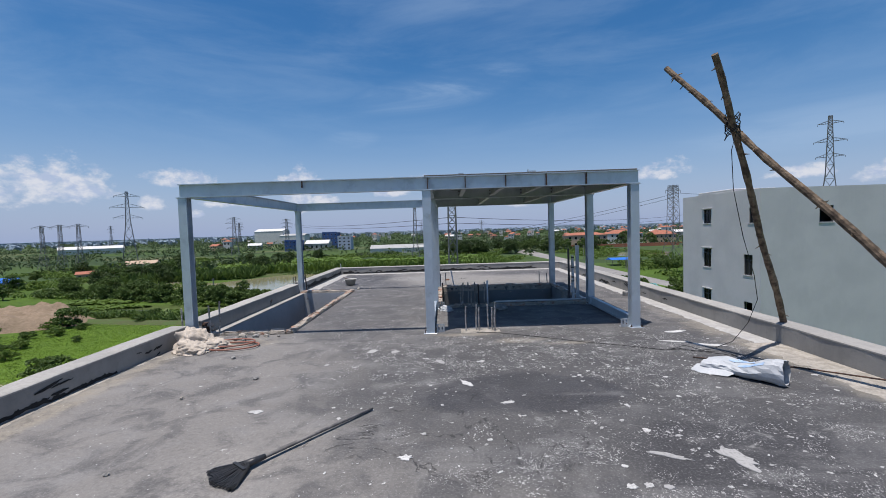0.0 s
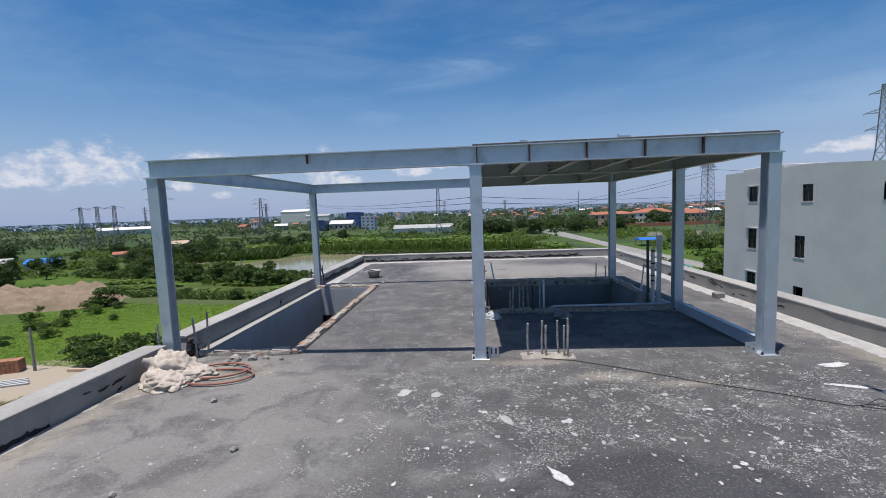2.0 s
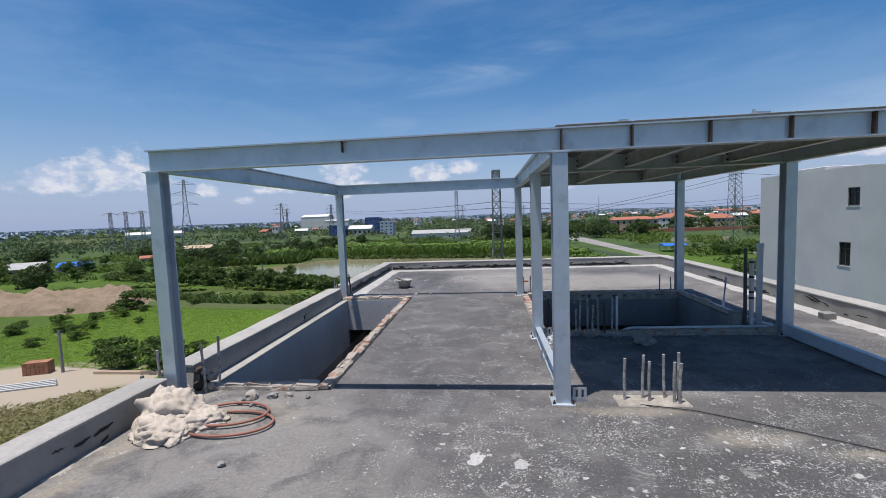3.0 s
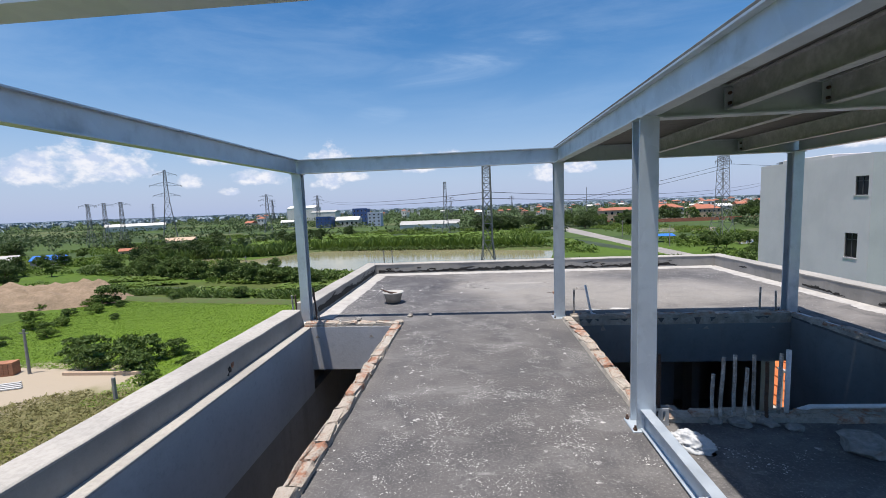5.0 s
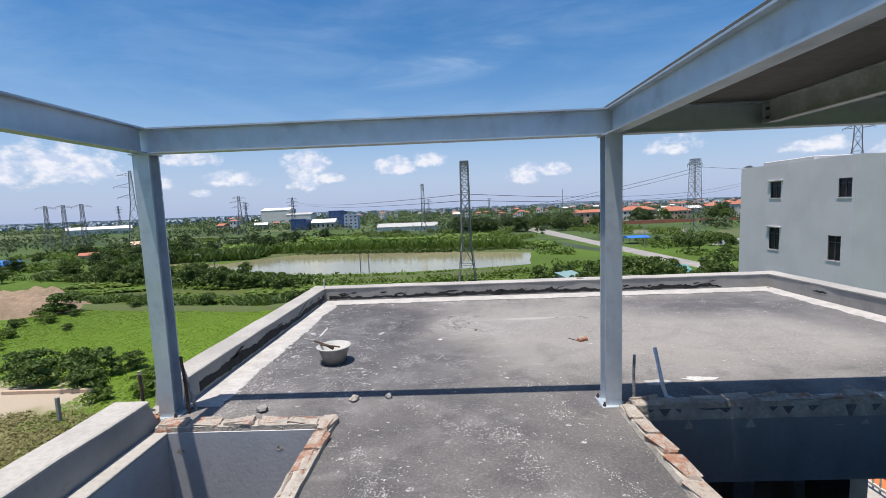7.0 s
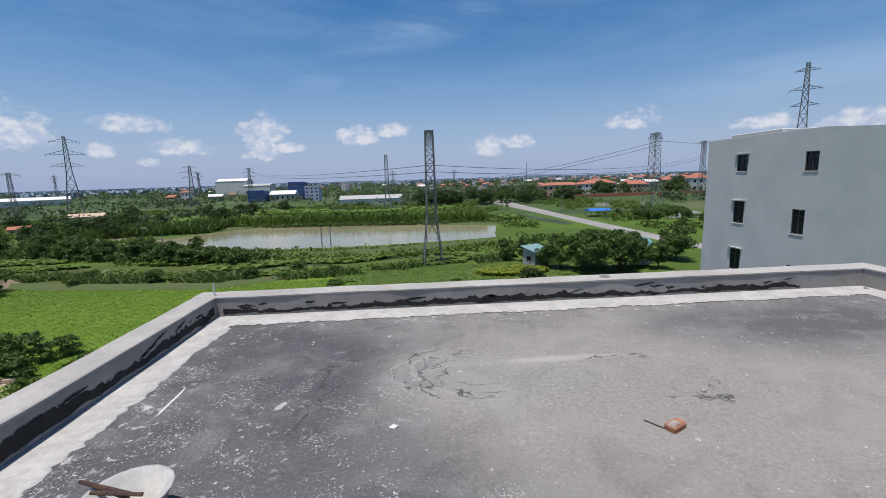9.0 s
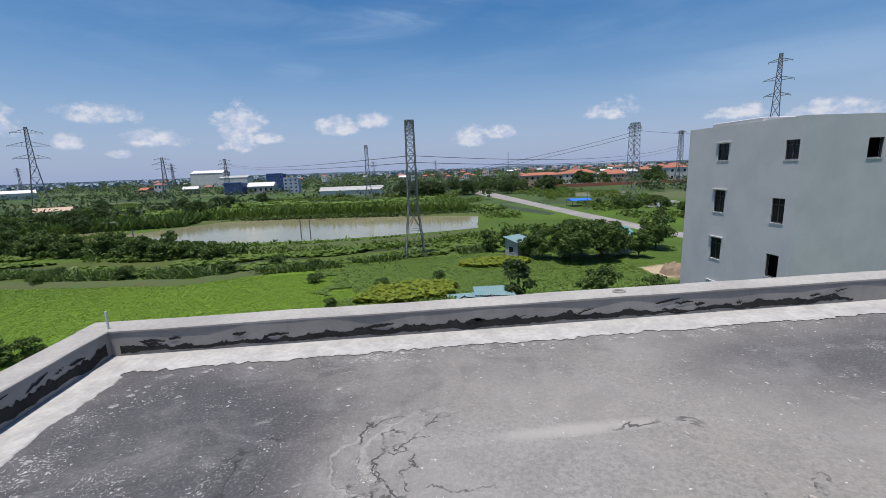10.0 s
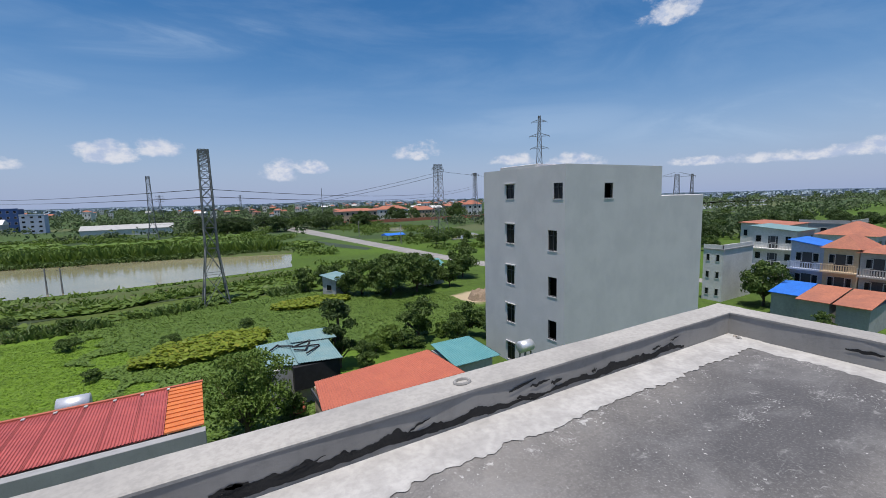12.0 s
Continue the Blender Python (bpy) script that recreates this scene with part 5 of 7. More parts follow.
# no hole is cut: two black lumps paint its inner shade, one is brick
for i, (y, z) in enumerate(((9.97, 0.1), (9.93, 0.06), (10.03, 0.13))):
    lump("wall_hole_patch", X0 - 0.035, y, 0.05, M["tar"] if i < 2 else M["brick"], "lump standing in for a shaded hole in the parapet face", "hole", i + 70, 1.0, z - 0.05, "hole in the parapet")

rng = random.Random(11)
flakes = Geo()


def flake(x, y, a, b, turn, h):
    """A thin splash of plaster with a ragged outline."""
    n = 7 if a < 0.012 else 22
    ring = []
    for k in range(n):
        w = 6.2832 * k / n
        r = 1 + 0.6 * noise.noise(Vector((math.cos(w) * 1.5 + x * 9, math.sin(w) * 1.5 + y * 9, 1))) + 0.45 * noise.noise(Vector((math.cos(w) * 4 + x * 7, math.sin(w) * 4 + y * 7, 3)))
        u, v = a * r * math.cos(w), b * r * math.sin(w)
        ring.append((x + u * math.cos(turn) - v * math.sin(turn), y + u * math.sin(turn) + v * math.cos(turn)))
    flakes.add([(p, q, 0.001) for p, q in ring] + [(p, q, h) for p, q in ring], [tuple(range(n, 2 * n))] + [(k, (k + 1) % n, n + (k + 1) % n, n + k) for k in range(n)])


for i in range(2600):
    if i % 3:
        x, y = rng.gauss(1.7, 1.3), rng.gauss(5.2, 1.2)
    else:
        x, y = rng.uniform(X0 + 0.3, X1 - 0.3), rng.uniform(-1.0, 16.0)
    if not (X0 + 0.2 < x < X1 - 0.2 and -1 < y < 16) or LH[0] - 0.2 < x < LH[2] + 0.3 and LH[1] - 0.3 < y < LH[3] + 0.3 or RH[0] - 0.2 < x < RH[2] + 0.2 and 6.9 < y < RH[3] + 0.2:
        continue
    if noise.noise(Vector((x * 1.1, y * 1.1, 5))) + 0.5 * noise.noise(Vector((x * 3.1, y * 3.1, 2))) < (0.02 if i % 3 else 0.18) and i % 7:
        continue
    if ((x - 0.95) / 1.0) ** 2 + ((y - 4.65) / 0.5) ** 2 < 0.8 and i % 5 or x < -0.9 and y < 6 and i % 4:
        continue
    r = 0.003 + 0.003 * rng.expovariate(1.0) + (rng.uniform(0.003, 0.017) if i % 3 and i % 7 == 0 else 0)
    flake(x, y, r, r * rng.uniform(0.4, 0.9), rng.uniform(0, 3.1), rng.uniform(0.0025, 0.005))
for x, y, a, b, w in ((-1.51, 4.35, 0.075, 0.04, 0.2), (0.4, 4.9, 0.09, 0.035, -0.9), (-0.1, 3.52, 0.05, 0.035, 0.4), (-0.48, 6.1, 0.06, 0.05, 0.6), (-0.78, 6.15, 0.08, 0.05, 1.1), (2.13, 3.4, 0.07, 0.13, 0.3), (1.7, 3.45, 0.12, 0.03, -0.5),
                      (1.3, 3.12, 0.035, 0.022, 0), (1.41, 3.13, 0.03, 0.02, 0.4), (1.52, 3.11, 0.03, 0.022, 0), (0.12, 5.62, 0.03, 0.08, 0.4), (0.75, 4.4, 0.06, 0.025, 0.3), (-1.478, 13.857, 0.022, 0.022, 0), (-2.29, 14.19, 0.025, 0.06, -0.3),
                      (-3.12, 14.35, 0.012, 0.22, 0.03), (0.6, 5.6, 0.05, 0.03, 0.5), (3.2, 6.2, 0.16, 0.035, -0.3), (3.55, 6.0, 0.2, 0.04, -0.35), (3.5, 6.7, 0.14, 0.05, 0.2), (0.55, 12.4, 0.12, 0.06, 0.1), (0.95, 12.45, 0.16, 0.05, 0.0)):
    flake(x, y, a, b, w, 0.005)
solo("plaster_flakes", flakes, M["flake"], "scattered flakes of white plaster on the slab", "plaster flakes", kind="stuff")

# ---- the neighbour's house ----
NX, NY, NX2, NY2, NT = 20.8, 34.8, 31.5, 44.0, 3.93
NEAR = Vector((-0.665, 14.3, 1.54))
nb = thing("apartment_block", "bare grey rendered apartment block with small windows", "building", (0, 0, 0))
wins = []   # (face, along, top, width, height, open)
for k, (top, h) in enumerate(((2.77, 1.1), (-0.34, 1.5), (-3.62, 1.5), (-6.8, 1.5), (-10.0, 1.5))):
    wins.append(("w", 40.55, top, 0.95, h, False))
for k, (top, h) in enumerate(((2.69, 1.08), (-0.59, 1.45), (-3.93, 1.4), (-7.1, 1.4), (-10.3, 1.4))):
    wins.append(("w", 35.95 if k else 35.45, top, 0.85, h, k >= 2))
wins.append(("s", 25.2, 2.65, 0.95, 1.1, True))


g = holed_slab(NY, G, NY2, NT, NX, NX + 0.22, [(c - w / 2, t - h, c + w / 2, t) for f, c, t, w, h, o in wins if f == "w"])
g.v = [(w, u, v) for u, v, w in g.v]
part("side_wall", g, M["facade"], nb)
g = holed_slab(NX + 0.22, G, NX2, NT, NY, NY + 0.22, [(c - w / 2, t - h, c + w / 2, t) for f, c, t, w, h, o in wins if f == "s"])
g.v = [(u, w, v) for u, v, w in g.v]
part("front_wall", g, M["facade"], nb)
part("rear_wall", Geo().box(NX + 0.22, NY2 - 0.22, G, NX2, NY2, NT), M["facade"], nb)
part("east_wall", Geo().box(NX2 - 0.22, NY + 0.22, G, NX2, NY2 - 0.22, NT), M["facade"], nb)
part("roof", Geo().box(NX + 0.22, NY + 0.22, NT - 0.5, NX2 - 0.22, NY2 - 0.22, NT - 0.3), M["own"], nb)
part("stair_head", Geo().soft_box(NX + 0.03, 37.6, NT - 0.3, NX + 3.2, 41.8, NT + 0.22, 0.03), M["facade"], nb)
# added near-black filler box: the rooms' shade is in its colour
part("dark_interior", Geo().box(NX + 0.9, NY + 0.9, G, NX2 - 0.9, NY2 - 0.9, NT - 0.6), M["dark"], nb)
part("lower_wing", Geo().soft_box(NX2 + 0.002, NY + 0.02, G, 37.6, NY2, 1.62, 0.03), M["facade"], nb)
for f, c, t, w, h, o in wins:
    win = part("window", Geo().box(0, -w / 2, -0.05, 0.1, -w / 2 + 0.05, h + 0.02) .box(0, w / 2 - 0.05, -0.05, 0.1, w / 2, h + 0.02).box(0, -w / 2, h - 0.04, 0.1, w / 2, h).box(0, -w / 2, 0, 0.1, w / 2, 0.05), M["frame"], nb, "dark framed window")
    win.matrix_basis = pose(NX + 0.05, c, t - h) if f == "w" else pose(c, NY + 0.05, t - h, 0, 0, 90)
    if not o:
        part("mullion", Geo().box(0.02, -0.03, 0.05, 0.08, 0.03, h - 0.04).box(0.02, -w / 2 + 0.05, h * 0.72, 0.08, w / 2 - 0.05, h * 0.72 + 0.05), M["frame"], win)
        part("pane", Geo().box(0.045, -w / 2 + 0.05, 0.05, 0.055, w / 2 - 0.05, h - 0.04), M["glass"], win)
    part("hood", Geo().soft_box(-0.16, -w / 2 - 0.15, h + 0.02, -0.051, w / 2 + 0.15, h + 0.1, 0.01), M["ledge"] if f == "w" and c > 38 else M["facade"], win) if f == "w" and c > 38 else None
    part("sill", Geo().soft_box(-0.075, -w / 2 - 0.05, -0.08, -0.051, w / 2 + 0.05, -0.01, 0.01), M["ledge"], win)

nb.matrix_basis = Matrix.Translation(NEAR + Vector((0.29, -0.34, -0.5))) @ Matrix.Scale(1.677, 4) @ Matrix.Translation(-NEAR)
ABOVE = set(scene.objects)       # what follows is laid out on the plan of the surroundings

# ---- ground, water, road ----
gr = Geo()
gx = [-3000, -900, -300, -120, -60, -20, 20, 60, 120, 300, 900, 3000]
gy = [-600, -60, 0, 30, 60, 90, 130, 200, 400, 900, 2000, 4200]
gr.add([(x, y, G) for y in gy for x in gx], [(j * 12 + i, j * 12 + i + 1, (j + 1) * 12 + i + 1, (j + 1) * 12 + i) for j in range(11) for i in range(11)])
setting("ground", gr, M["land"], "wide green meadow and field plain", "ground")


def sheet(name, outline, z, material, label, category, wob=1.2, step=4.0):
    """A flat patch whose outline wavers."""
    pts = []
    for i, (x, y) in enumerate(outline):
        nx, ny = outline[(i + 1) % len(outline)]
        n = max(1, int(math.hypot(nx - x, ny - y) / step))
        for k in range(n):
            px, py = x + (nx - x) * k / n, y + (ny - y) * k / n
            pts.append((px + wob * noise.noise(Vector((px * 0.15, py * 0.15, 1))), py + wob * noise.noise(Vector((px * 0.15, py * 0.15, 7))), z))
    return setting(name, Geo().add(pts, [tuple(range(len(pts)))]), material, label, category)


sheet("pond", [(-112, 153), (-83, 127), (-56, 117), (-23, 114), (-4, 115), (19, 121), (24, 149), (1, 157), (-26, 164), (-58, 171), (-68, 160), (-78, 146), (-100, 156)], G + 0.06, M["pond"], "murky green pond water", "water")
sheet("pond_far", [(-190, 160), (-150, 138), (-140, 150), (-175, 175)], G + 0.06, M["pond"], "murky pond water far off", "water")
sheet("ditch", [(-94, 107), (-70, 97), (-38, 91), (-7, 98), (16, 103), (15, 100.5), (-7, 95.8), (-36, 88), (-65, 93), (-82, 101)], G + 0.05, M["ditch"], "weedy ditch water", "water")
sheet("roadside_ditch", [(36, 190), (41, 186), (50, 146), (46, 142), (42, 155)], G + 0.05, M["ditch"], "roadside ditch water", "water", 0.6)
sheet("fish_pond", [(84, 150), (100, 150), (108, 172), (92, 172)], G + 0.06, M["pond"], "small murky pond", "water")
sheet("fish_pond_far", [(70, 215), (105, 205), (120, 230), (80, 238)], G + 0.06, M["pond"], "shallow pond in the field", "water")
for i, (x, y, w, d) in enumerate(((420, 250, 130, 26), (560, 340, 220, 30), (300, 190, 60, 16), (800, 330, 260, 60), (330, 260, 120, 18))):
    sheet("far_water", [(x - w, y - d), (x + w, y - d * 0.6), (x + w, y + d), (x - w * 0.9, y + d * 0.7)], G + 0.06, M["pond"], "pale pond far off", "water", 4, 20)
RW = 0.66
rd = [(44, 275, 60, 301), (51, 178, 58.6, 180.6), (53.2, 130, 60.2, 134), (55, 108, 60.5, 108), (57, 92, 62, 90), (66, 70, 71, 68), (78, 50, 83, 48), (95, 20, 101, 20)]
rd = [(a, b, a + (c - a) * RW, b + (d - b) * RW) for a, b, c, d in rd]
g = Geo().add([(p[0], p[1], G + 0.25) for p in rd] + [(p[2], p[3], G + 0.25) for p in rd] + [(p[0] - 0.6, p[1], G) for p in rd] + [(p[2] + 0.6, p[3], G) for p in rd],
              [(i, i + 1, 9 + i, 8 + i) for i in range(7)] + [(16 + i, 17 + i, 1 + i, i) for i in range(7)] + [(8 + i, 9 + i, 25 + i, 24 + i) for i in range(7)])
setting("road", g, M["road"], "pale concrete country road on a low bank", "road")


def berm(name, pts, w, h, material, label):
    g, v = Geo(), []
    n = len(pts)
    for i, (x, y) in enumerate(pts):
        a, b = pts[max(i - 1, 0)], pts[min(i + 1, n - 1)]
        d = Vector((b[0] - a[0], b[1] - a[1], 0)).normalized()
        s = Vector((-d.y, d.x, 0))
        for k, z in ((-1, -0.05), (-0.35, h), (0.35, h * 0.9), (1, -0.05)):
            q = Vector((x, y, G + z)) + s * w * k * (1 + 0.2 * noise.noise(Vector((i * 0.7, k, 3))))
            v.append((q.x, q.y, q.z + (0.15 * noise.noise(Vector((i * 0.9, k * 2, 1))) if h > 0 else 0)))
    g.add(v, [(4 * i + k, 4 * i + k + 1, 4 * i + k + 5, 4 * i + k + 4) for i in range(n - 1) for k in range(3)])
    setting(name, g, material, label, "bank", True)


def line(pts, n):
    out = []
    for (x, y), (u, v) in zip(pts, pts[1:]):
        out += [(x + (u - x) * k / n, y + (v - y) * k / n) for k in range(n)]
    return out + [pts[-1]]


berm("pond_bank", line([(-130, 140), (-95, 120), (-55, 106), (-23, 104.5), (-4, 107.5), (20, 112)], 14), 4.0, 0.7, M["bank"], "overgrown earth bank along the pond")
berm("pond_bank_far", line([(-70, 168), (-40, 172), (0, 161), (26, 154)], 12), 3.0, 0.6, M["bank"], "overgrown earth bank behind the pond")
berm("ditch_bank", line([(-95, 92), (-60, 83), (-34, 79), (-7, 90.5), (16, 94)], 12), 2.2, 0.4, M["bank"], "weedy bank of the ditch")


def heap(name, x, y, w, d, h, material, label, seed, n=40):
    g, v = Geo(), []
    for j in range(n + 1):
        for i in range(n + 1):
            u, t = i / n * 2 - 1, j / n * 2 - 1
            k = max(0, 1 - (u * u + t * t) ** 1.2)
            v.append((x + u * w, y + t * d, G - 0.1 + h * min(1, k * 1.9) * (0.75 + 0.6 * noise.fractal(Vector((u * 3, t * 3, seed)), 0.9, 2, 5)) + 0.1 * (k > 0)))
    g.add(v, [(j * (n + 1) + i, j * (n + 1) + i + 1, (j + 1) * (n + 1) + i + 1, (j + 1) * (n + 1) + i) for j in range(n) for i in range(n)])
    setting(name, g, material, label, "mound", True)


heap("soil_mound", -90, 84, 21, 9, 3.0, M["soil"], "broad mound of dumped brown soil", 1)
heap("sand_mound", 38.5, 67, 3.2, 2.6, 1.4, M["soil"], "small pile of building sand", 4, 24)

# ---- trees ----


def tree_kind(seed, height, spread, material, leaf=0.3, count=1700, trunk_h=0.3, clumps=26, squash=0.85):
    """Trunk with limbs, and a crown of clumps. Returns the two meshes."""
    rng = random.Random(seed)
    tg = Geo()
    th = height * trunk_h
    tg.tube([(0, 0, -0.1), (0.04 * height * 0.3, 0, th * 0.5), (0.0, 0.02 * height, th)], [height * 0.035, height * 0.028, height * 0.022], 8)
    cs, rs = [], []
    for i in range(clumps):
        a, u = rng.random() * 6.2832, rng.random() ** 0.6
        z = th * 0.75 + (height - th * 0.75) * rng.uniform(0.12, 0.93)
        k = math.sin(math.pi * min(0.97, max(0.1, (z - th * 0.5) / (height - th * 0.35)))) ** 0.7
        cs.append((spread * 0.5 * u * k * math.cos(a) * rng.uniform(0.8, 1.15), spread * 0.5 * u * k * math.sin(a), z))
        rs.append(spread * rng.uniform(0.1, 0.2))
        if i % 3 == 0:
            c = Vector(cs[-1])
            tg.tube([(0, 0, th * rng.uniform(0.6, 1)), tuple(c * 0.5 + Vector((0, 0, th * 0.35))), tuple(c)], [height * 0.014, height * 0.01, height * 0.004], 5)
    return tg.mesh("trunk", M["bark"]), cloud_mesh("crown", cs, rs, count, leaf, material, seed, squash=squash)


KINDS = dict(
    mango=tree_kind(1, 6.0, 6.5, M["leaf"], 0.26, 3400, 0.25, 34),
    round=tree_kind(2, 4.6, 4.4, M["leaf"], 0.2, 2600, 0.2, 30),
    airy=tree_kind(3, 6.2, 5.2, M["leaf2"], 0.12, 7600, 0.25, 44),
    conic=tree_kind(4, 7.0, 3.4, M["leaf3"], 0.2, 3000, 0.12, 34),
    bush=tree_kind(5, 2.2, 4.2, M["leaf"], 0.2, 1300, 0.08, 22, 0.6),
    light=tree_kind(6, 2.4, 4.0, M["leaf2"], 0.2, 1300, 0.08, 22, 0.6),
    dense=tree_kind(7, 7.0, 8.0, M["leaf3"], 0.32, 2600, 0.2, 40),
)
LABELS = dict(mango="broad dark-green shade tree", round="round leafy green tree", airy="tall feathery green tree", conic="dark cone-shaped garden tree",
              bush="low dense green shrub in the meadow", light="low bright-green shrub in the meadow", dense="broad dark tree in the tree belt")
FIRST = {}


def tree(kind, x, y, s=1.0, turn=None, tall=1.0, group=""):
    turn = (x * 37 + y * 53) % 360 if turn is None else turn
    if kind in FIRST:
        ob = copy_thing(FIRST[kind], pose(x, y, G, 0, 0, turn))
    else:
        ob = thing("shrub" if kind in ("bush", "light") else "tree", LABELS[kind], "shrub" if kind in ("bush", "light") else "tree", (x, y, G), turn)
        part("trunk", KINDS[kind][0], None, ob)
        part("crown", KINDS[kind][1], None, ob)
        FIRST[kind] = ob
    ob.scale = (s, s, s * tall)
    if group:
        ob["group"] = group
    return ob


tree("airy", 1.3, 43.0, 1.0)
tree("conic", 10.2, 52.2, 0.98)
for x, y, s, k in ((20.3, 55.2, 1.0, "round"), (25.2, 53.0, 0.8, "round"), (12.2, 50.4, 0.55, "round"), (22.8, 51.5, 0.6, "round"), (16.3, 55.3, 0.9, "light"), (17.8, 54.0, 0.8, "bush"), (14.6, 54.0, 0.6, "light"),
                   (19.0, 53.0, 0.5, "bush"), (23.5, 54.6, 0.7, "light"), (27.5, 51.6, 0.75, "round"), (4.2, 44.5, 0.5, "round")):
    tree(k, x, y, s)
for x, y, s in ((26.3, 77.0, 1.15), (31.0, 76.6, 1.1), (22.5, 80.5, 0.85), (35.0, 80.0, 0.95), (28.5, 82.0, 1.05)):
    tree("mango", x, y, s)
for x, y, s, k in ((15.3, 89.5, 0.85, "round"), (18.5, 87.5, 0.95, "round"), (20.0, 82.0, 0.75, "round"), (38.2, 77.8, 0.95, "round"), (44, 84, 0.9, "round"), (45, 84, 1.0, "mango"),
                   (22, 92, 0.8, "round"), (27, 96, 0.8, "round"), (33, 95, 0.6, "round"), (17, 96, 0.7, "light"), (37, 89, 0.7, "round")):
    tree(k, x, y, s)
tree("mango", 65.8, 40.3, 0.85, tall=1.2)
tree("round", 57.6, 31.2, 0.5)
for x, y, s, k in ((-42.5, 49.0, 1.1, "bush"), (-39.0, 50.5, 1.25, "bush"), (-36.5, 47.8, 0.9, "bush"), (-46.5, 52.0, 1.1, "bush"), (-36.0, 52.5, 0.8, "bush"), (-31.5, 49.0, 0.6, "light"), (-29.5, 46.0, 0.6, "light"), (-33, 45, 0.5, "light"), (-70, 81, 1.5, "bush"),
                   (-14, 74, 0.6, "bush"), (-4, 70, 0.5, "bush"), (-16, 84, 0.7, "bush"), (-30, 83, 0.9, "bush"), (-23, 88, 0.8, "bush"), (-46, 84, 0.9, "bush"), (4, 72, 0.5, "bush"), (-10, 62, 0.45, "bush"), (-60, 60, 0.6, "light"),
                   (-64, 66, 0.6, "light"), (-66, 74, 0.7, "light")):
    tree(k, x, y, s)
rng = random.Random(21)
for i in range(46):      # the belt along the pond
    t = rng.random()
    x, y = -35 - 75 * t, 98 + 26 * t + rng.uniform(-3, 3)
    tree(("bush", "round", "bush", "mango")[i % 4], x, y, rng.uniform(0.7, 1.25) * (1.2 if i % 4 == 0 else 0.85), group="belt along the pond")
for i in range(40):
    tree(("dense", "mango", "round")[i % 3], rng.uniform(-190, -95), rng.uniform(100, 175), rng.uniform(0.6, 1.1), group="belt along the pond")
for i in range(22):
    tree(("light", "bush")[i % 2], rng.uniform(-80, -56), rng.uniform(56, 92), rng.uniform(0.35, 0.7), group="meadow shrubs")
for i in range(34):      # far side of the pond and beyond
    tree(("dense", "round")[i % 2], rng.uniform(-170, -70), rng.uniform(172, 260), rng.uniform(0.5, 0.9), group="trees behind the pond")
for i in range(44):
    tree(("dense", "mango")[i % 2], rng.uniform(0, 95), rng.uniform(255, 300), rng.uniform(0.9, 1.3), group="tree belt before the village")
for i in range(22):
    tree(("round", "mango")[i % 2], rng.uniform(66, 92), rng.uniform(100, 165), rng.uniform(0.5, 0.85), group="roadside trees")
for i in range(14):
    tree(("dense", "mango")[i % 2], rng.uniform(90, 240), rng.uniform(300, 345), rng.uniform(0.9, 1.6), group="trees of the village")
for i in range(34):
    tree(("dense", "mango")[i % 2], rng.uniform(105, 260), rng.uniform(55, 150), rng.uniform(0.6, 1.0), group="trees behind the houses")

# far woods and hedges
rng = np.random.default_rng(5)
cs, rs = [], []
while len(cs) < 15000:
    d = 170 * math.exp(rng.random() * 2.5)
    a = rng.uniform(-0.95, 1.35)
    x, y = d * math.sin(a), d * math.cos(a)
    if y < (150 if x < 130 else 60) or (-85 < x < 40 and y < 260) or (50 < x < 130 and y < 255):
        continue
    dens = noise.noise(Vector((x * 0.004, y * 0.02, 3))) + 0.35 * noise.noise(Vector((x * 0.02, y * 0.06, 8)))
    if dens < 0.05 - 0.0002 * d:
        continue
    r = rng.uniform(1.3, 3.0) * (1 + d / 1600)
    cs.append((x, y, G + r * 0.6))
    rs.append(r)
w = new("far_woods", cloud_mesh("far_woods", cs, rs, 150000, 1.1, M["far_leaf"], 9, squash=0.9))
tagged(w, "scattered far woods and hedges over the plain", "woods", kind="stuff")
cs, rs = [], []
for i in range(1500):
    d = rng.uniform(900, 3400)
    a = rng.uniform(-1.0, 1.4)
    r = rng.uniform(4, 9)
    cs.append((d * math.sin(a), d * math.cos(a), G + r * 0.6))
    rs.append(r)
# horizon woods and ridge get their haze from the painted hill colour
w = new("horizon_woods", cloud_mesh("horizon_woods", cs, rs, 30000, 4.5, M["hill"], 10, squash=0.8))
tagged(w, "horizon woods with blue haze painted in", "woods", kind="stuff")
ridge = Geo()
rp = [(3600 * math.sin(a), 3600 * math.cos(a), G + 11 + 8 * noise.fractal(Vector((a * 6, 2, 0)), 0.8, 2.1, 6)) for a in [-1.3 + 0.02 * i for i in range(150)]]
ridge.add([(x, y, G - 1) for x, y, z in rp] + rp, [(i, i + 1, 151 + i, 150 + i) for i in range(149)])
setting("backdrop", ridge, M["hill"], "horizon land line with haze painted in", "horizon")

# hedges along the pond and scrub over the plots
cs, rs = [], []
for i in range(900):
    t = rng.random()
    cs.append((-33 - 85 * t + rng.normal(0, 1.5), 98.5 + 27 * t + rng.normal(0, 1.6), G + rng.uniform(0.2, 1.2)))
    rs.append(rng.uniform(0.7, 1.7))
for i in range(700):
    t = rng.random()
    cs.append((-66 + 92 * t + rng.normal(0, 1.0), 170 - 14 * t + rng.normal(0, 1.2), G + rng.uniform(0.1, 0.8)))
    rs.append(rng.uniform(0.5, 1.3))
w = new("pond_hedge", cloud_mesh("pond_hedge", cs, rs, 26000, 0.34, M["leaf"], 31, squash=0.85))
tagged(w, "dense green hedge along the pond", "hedge", kind="stuff")
cs, rs = [], []
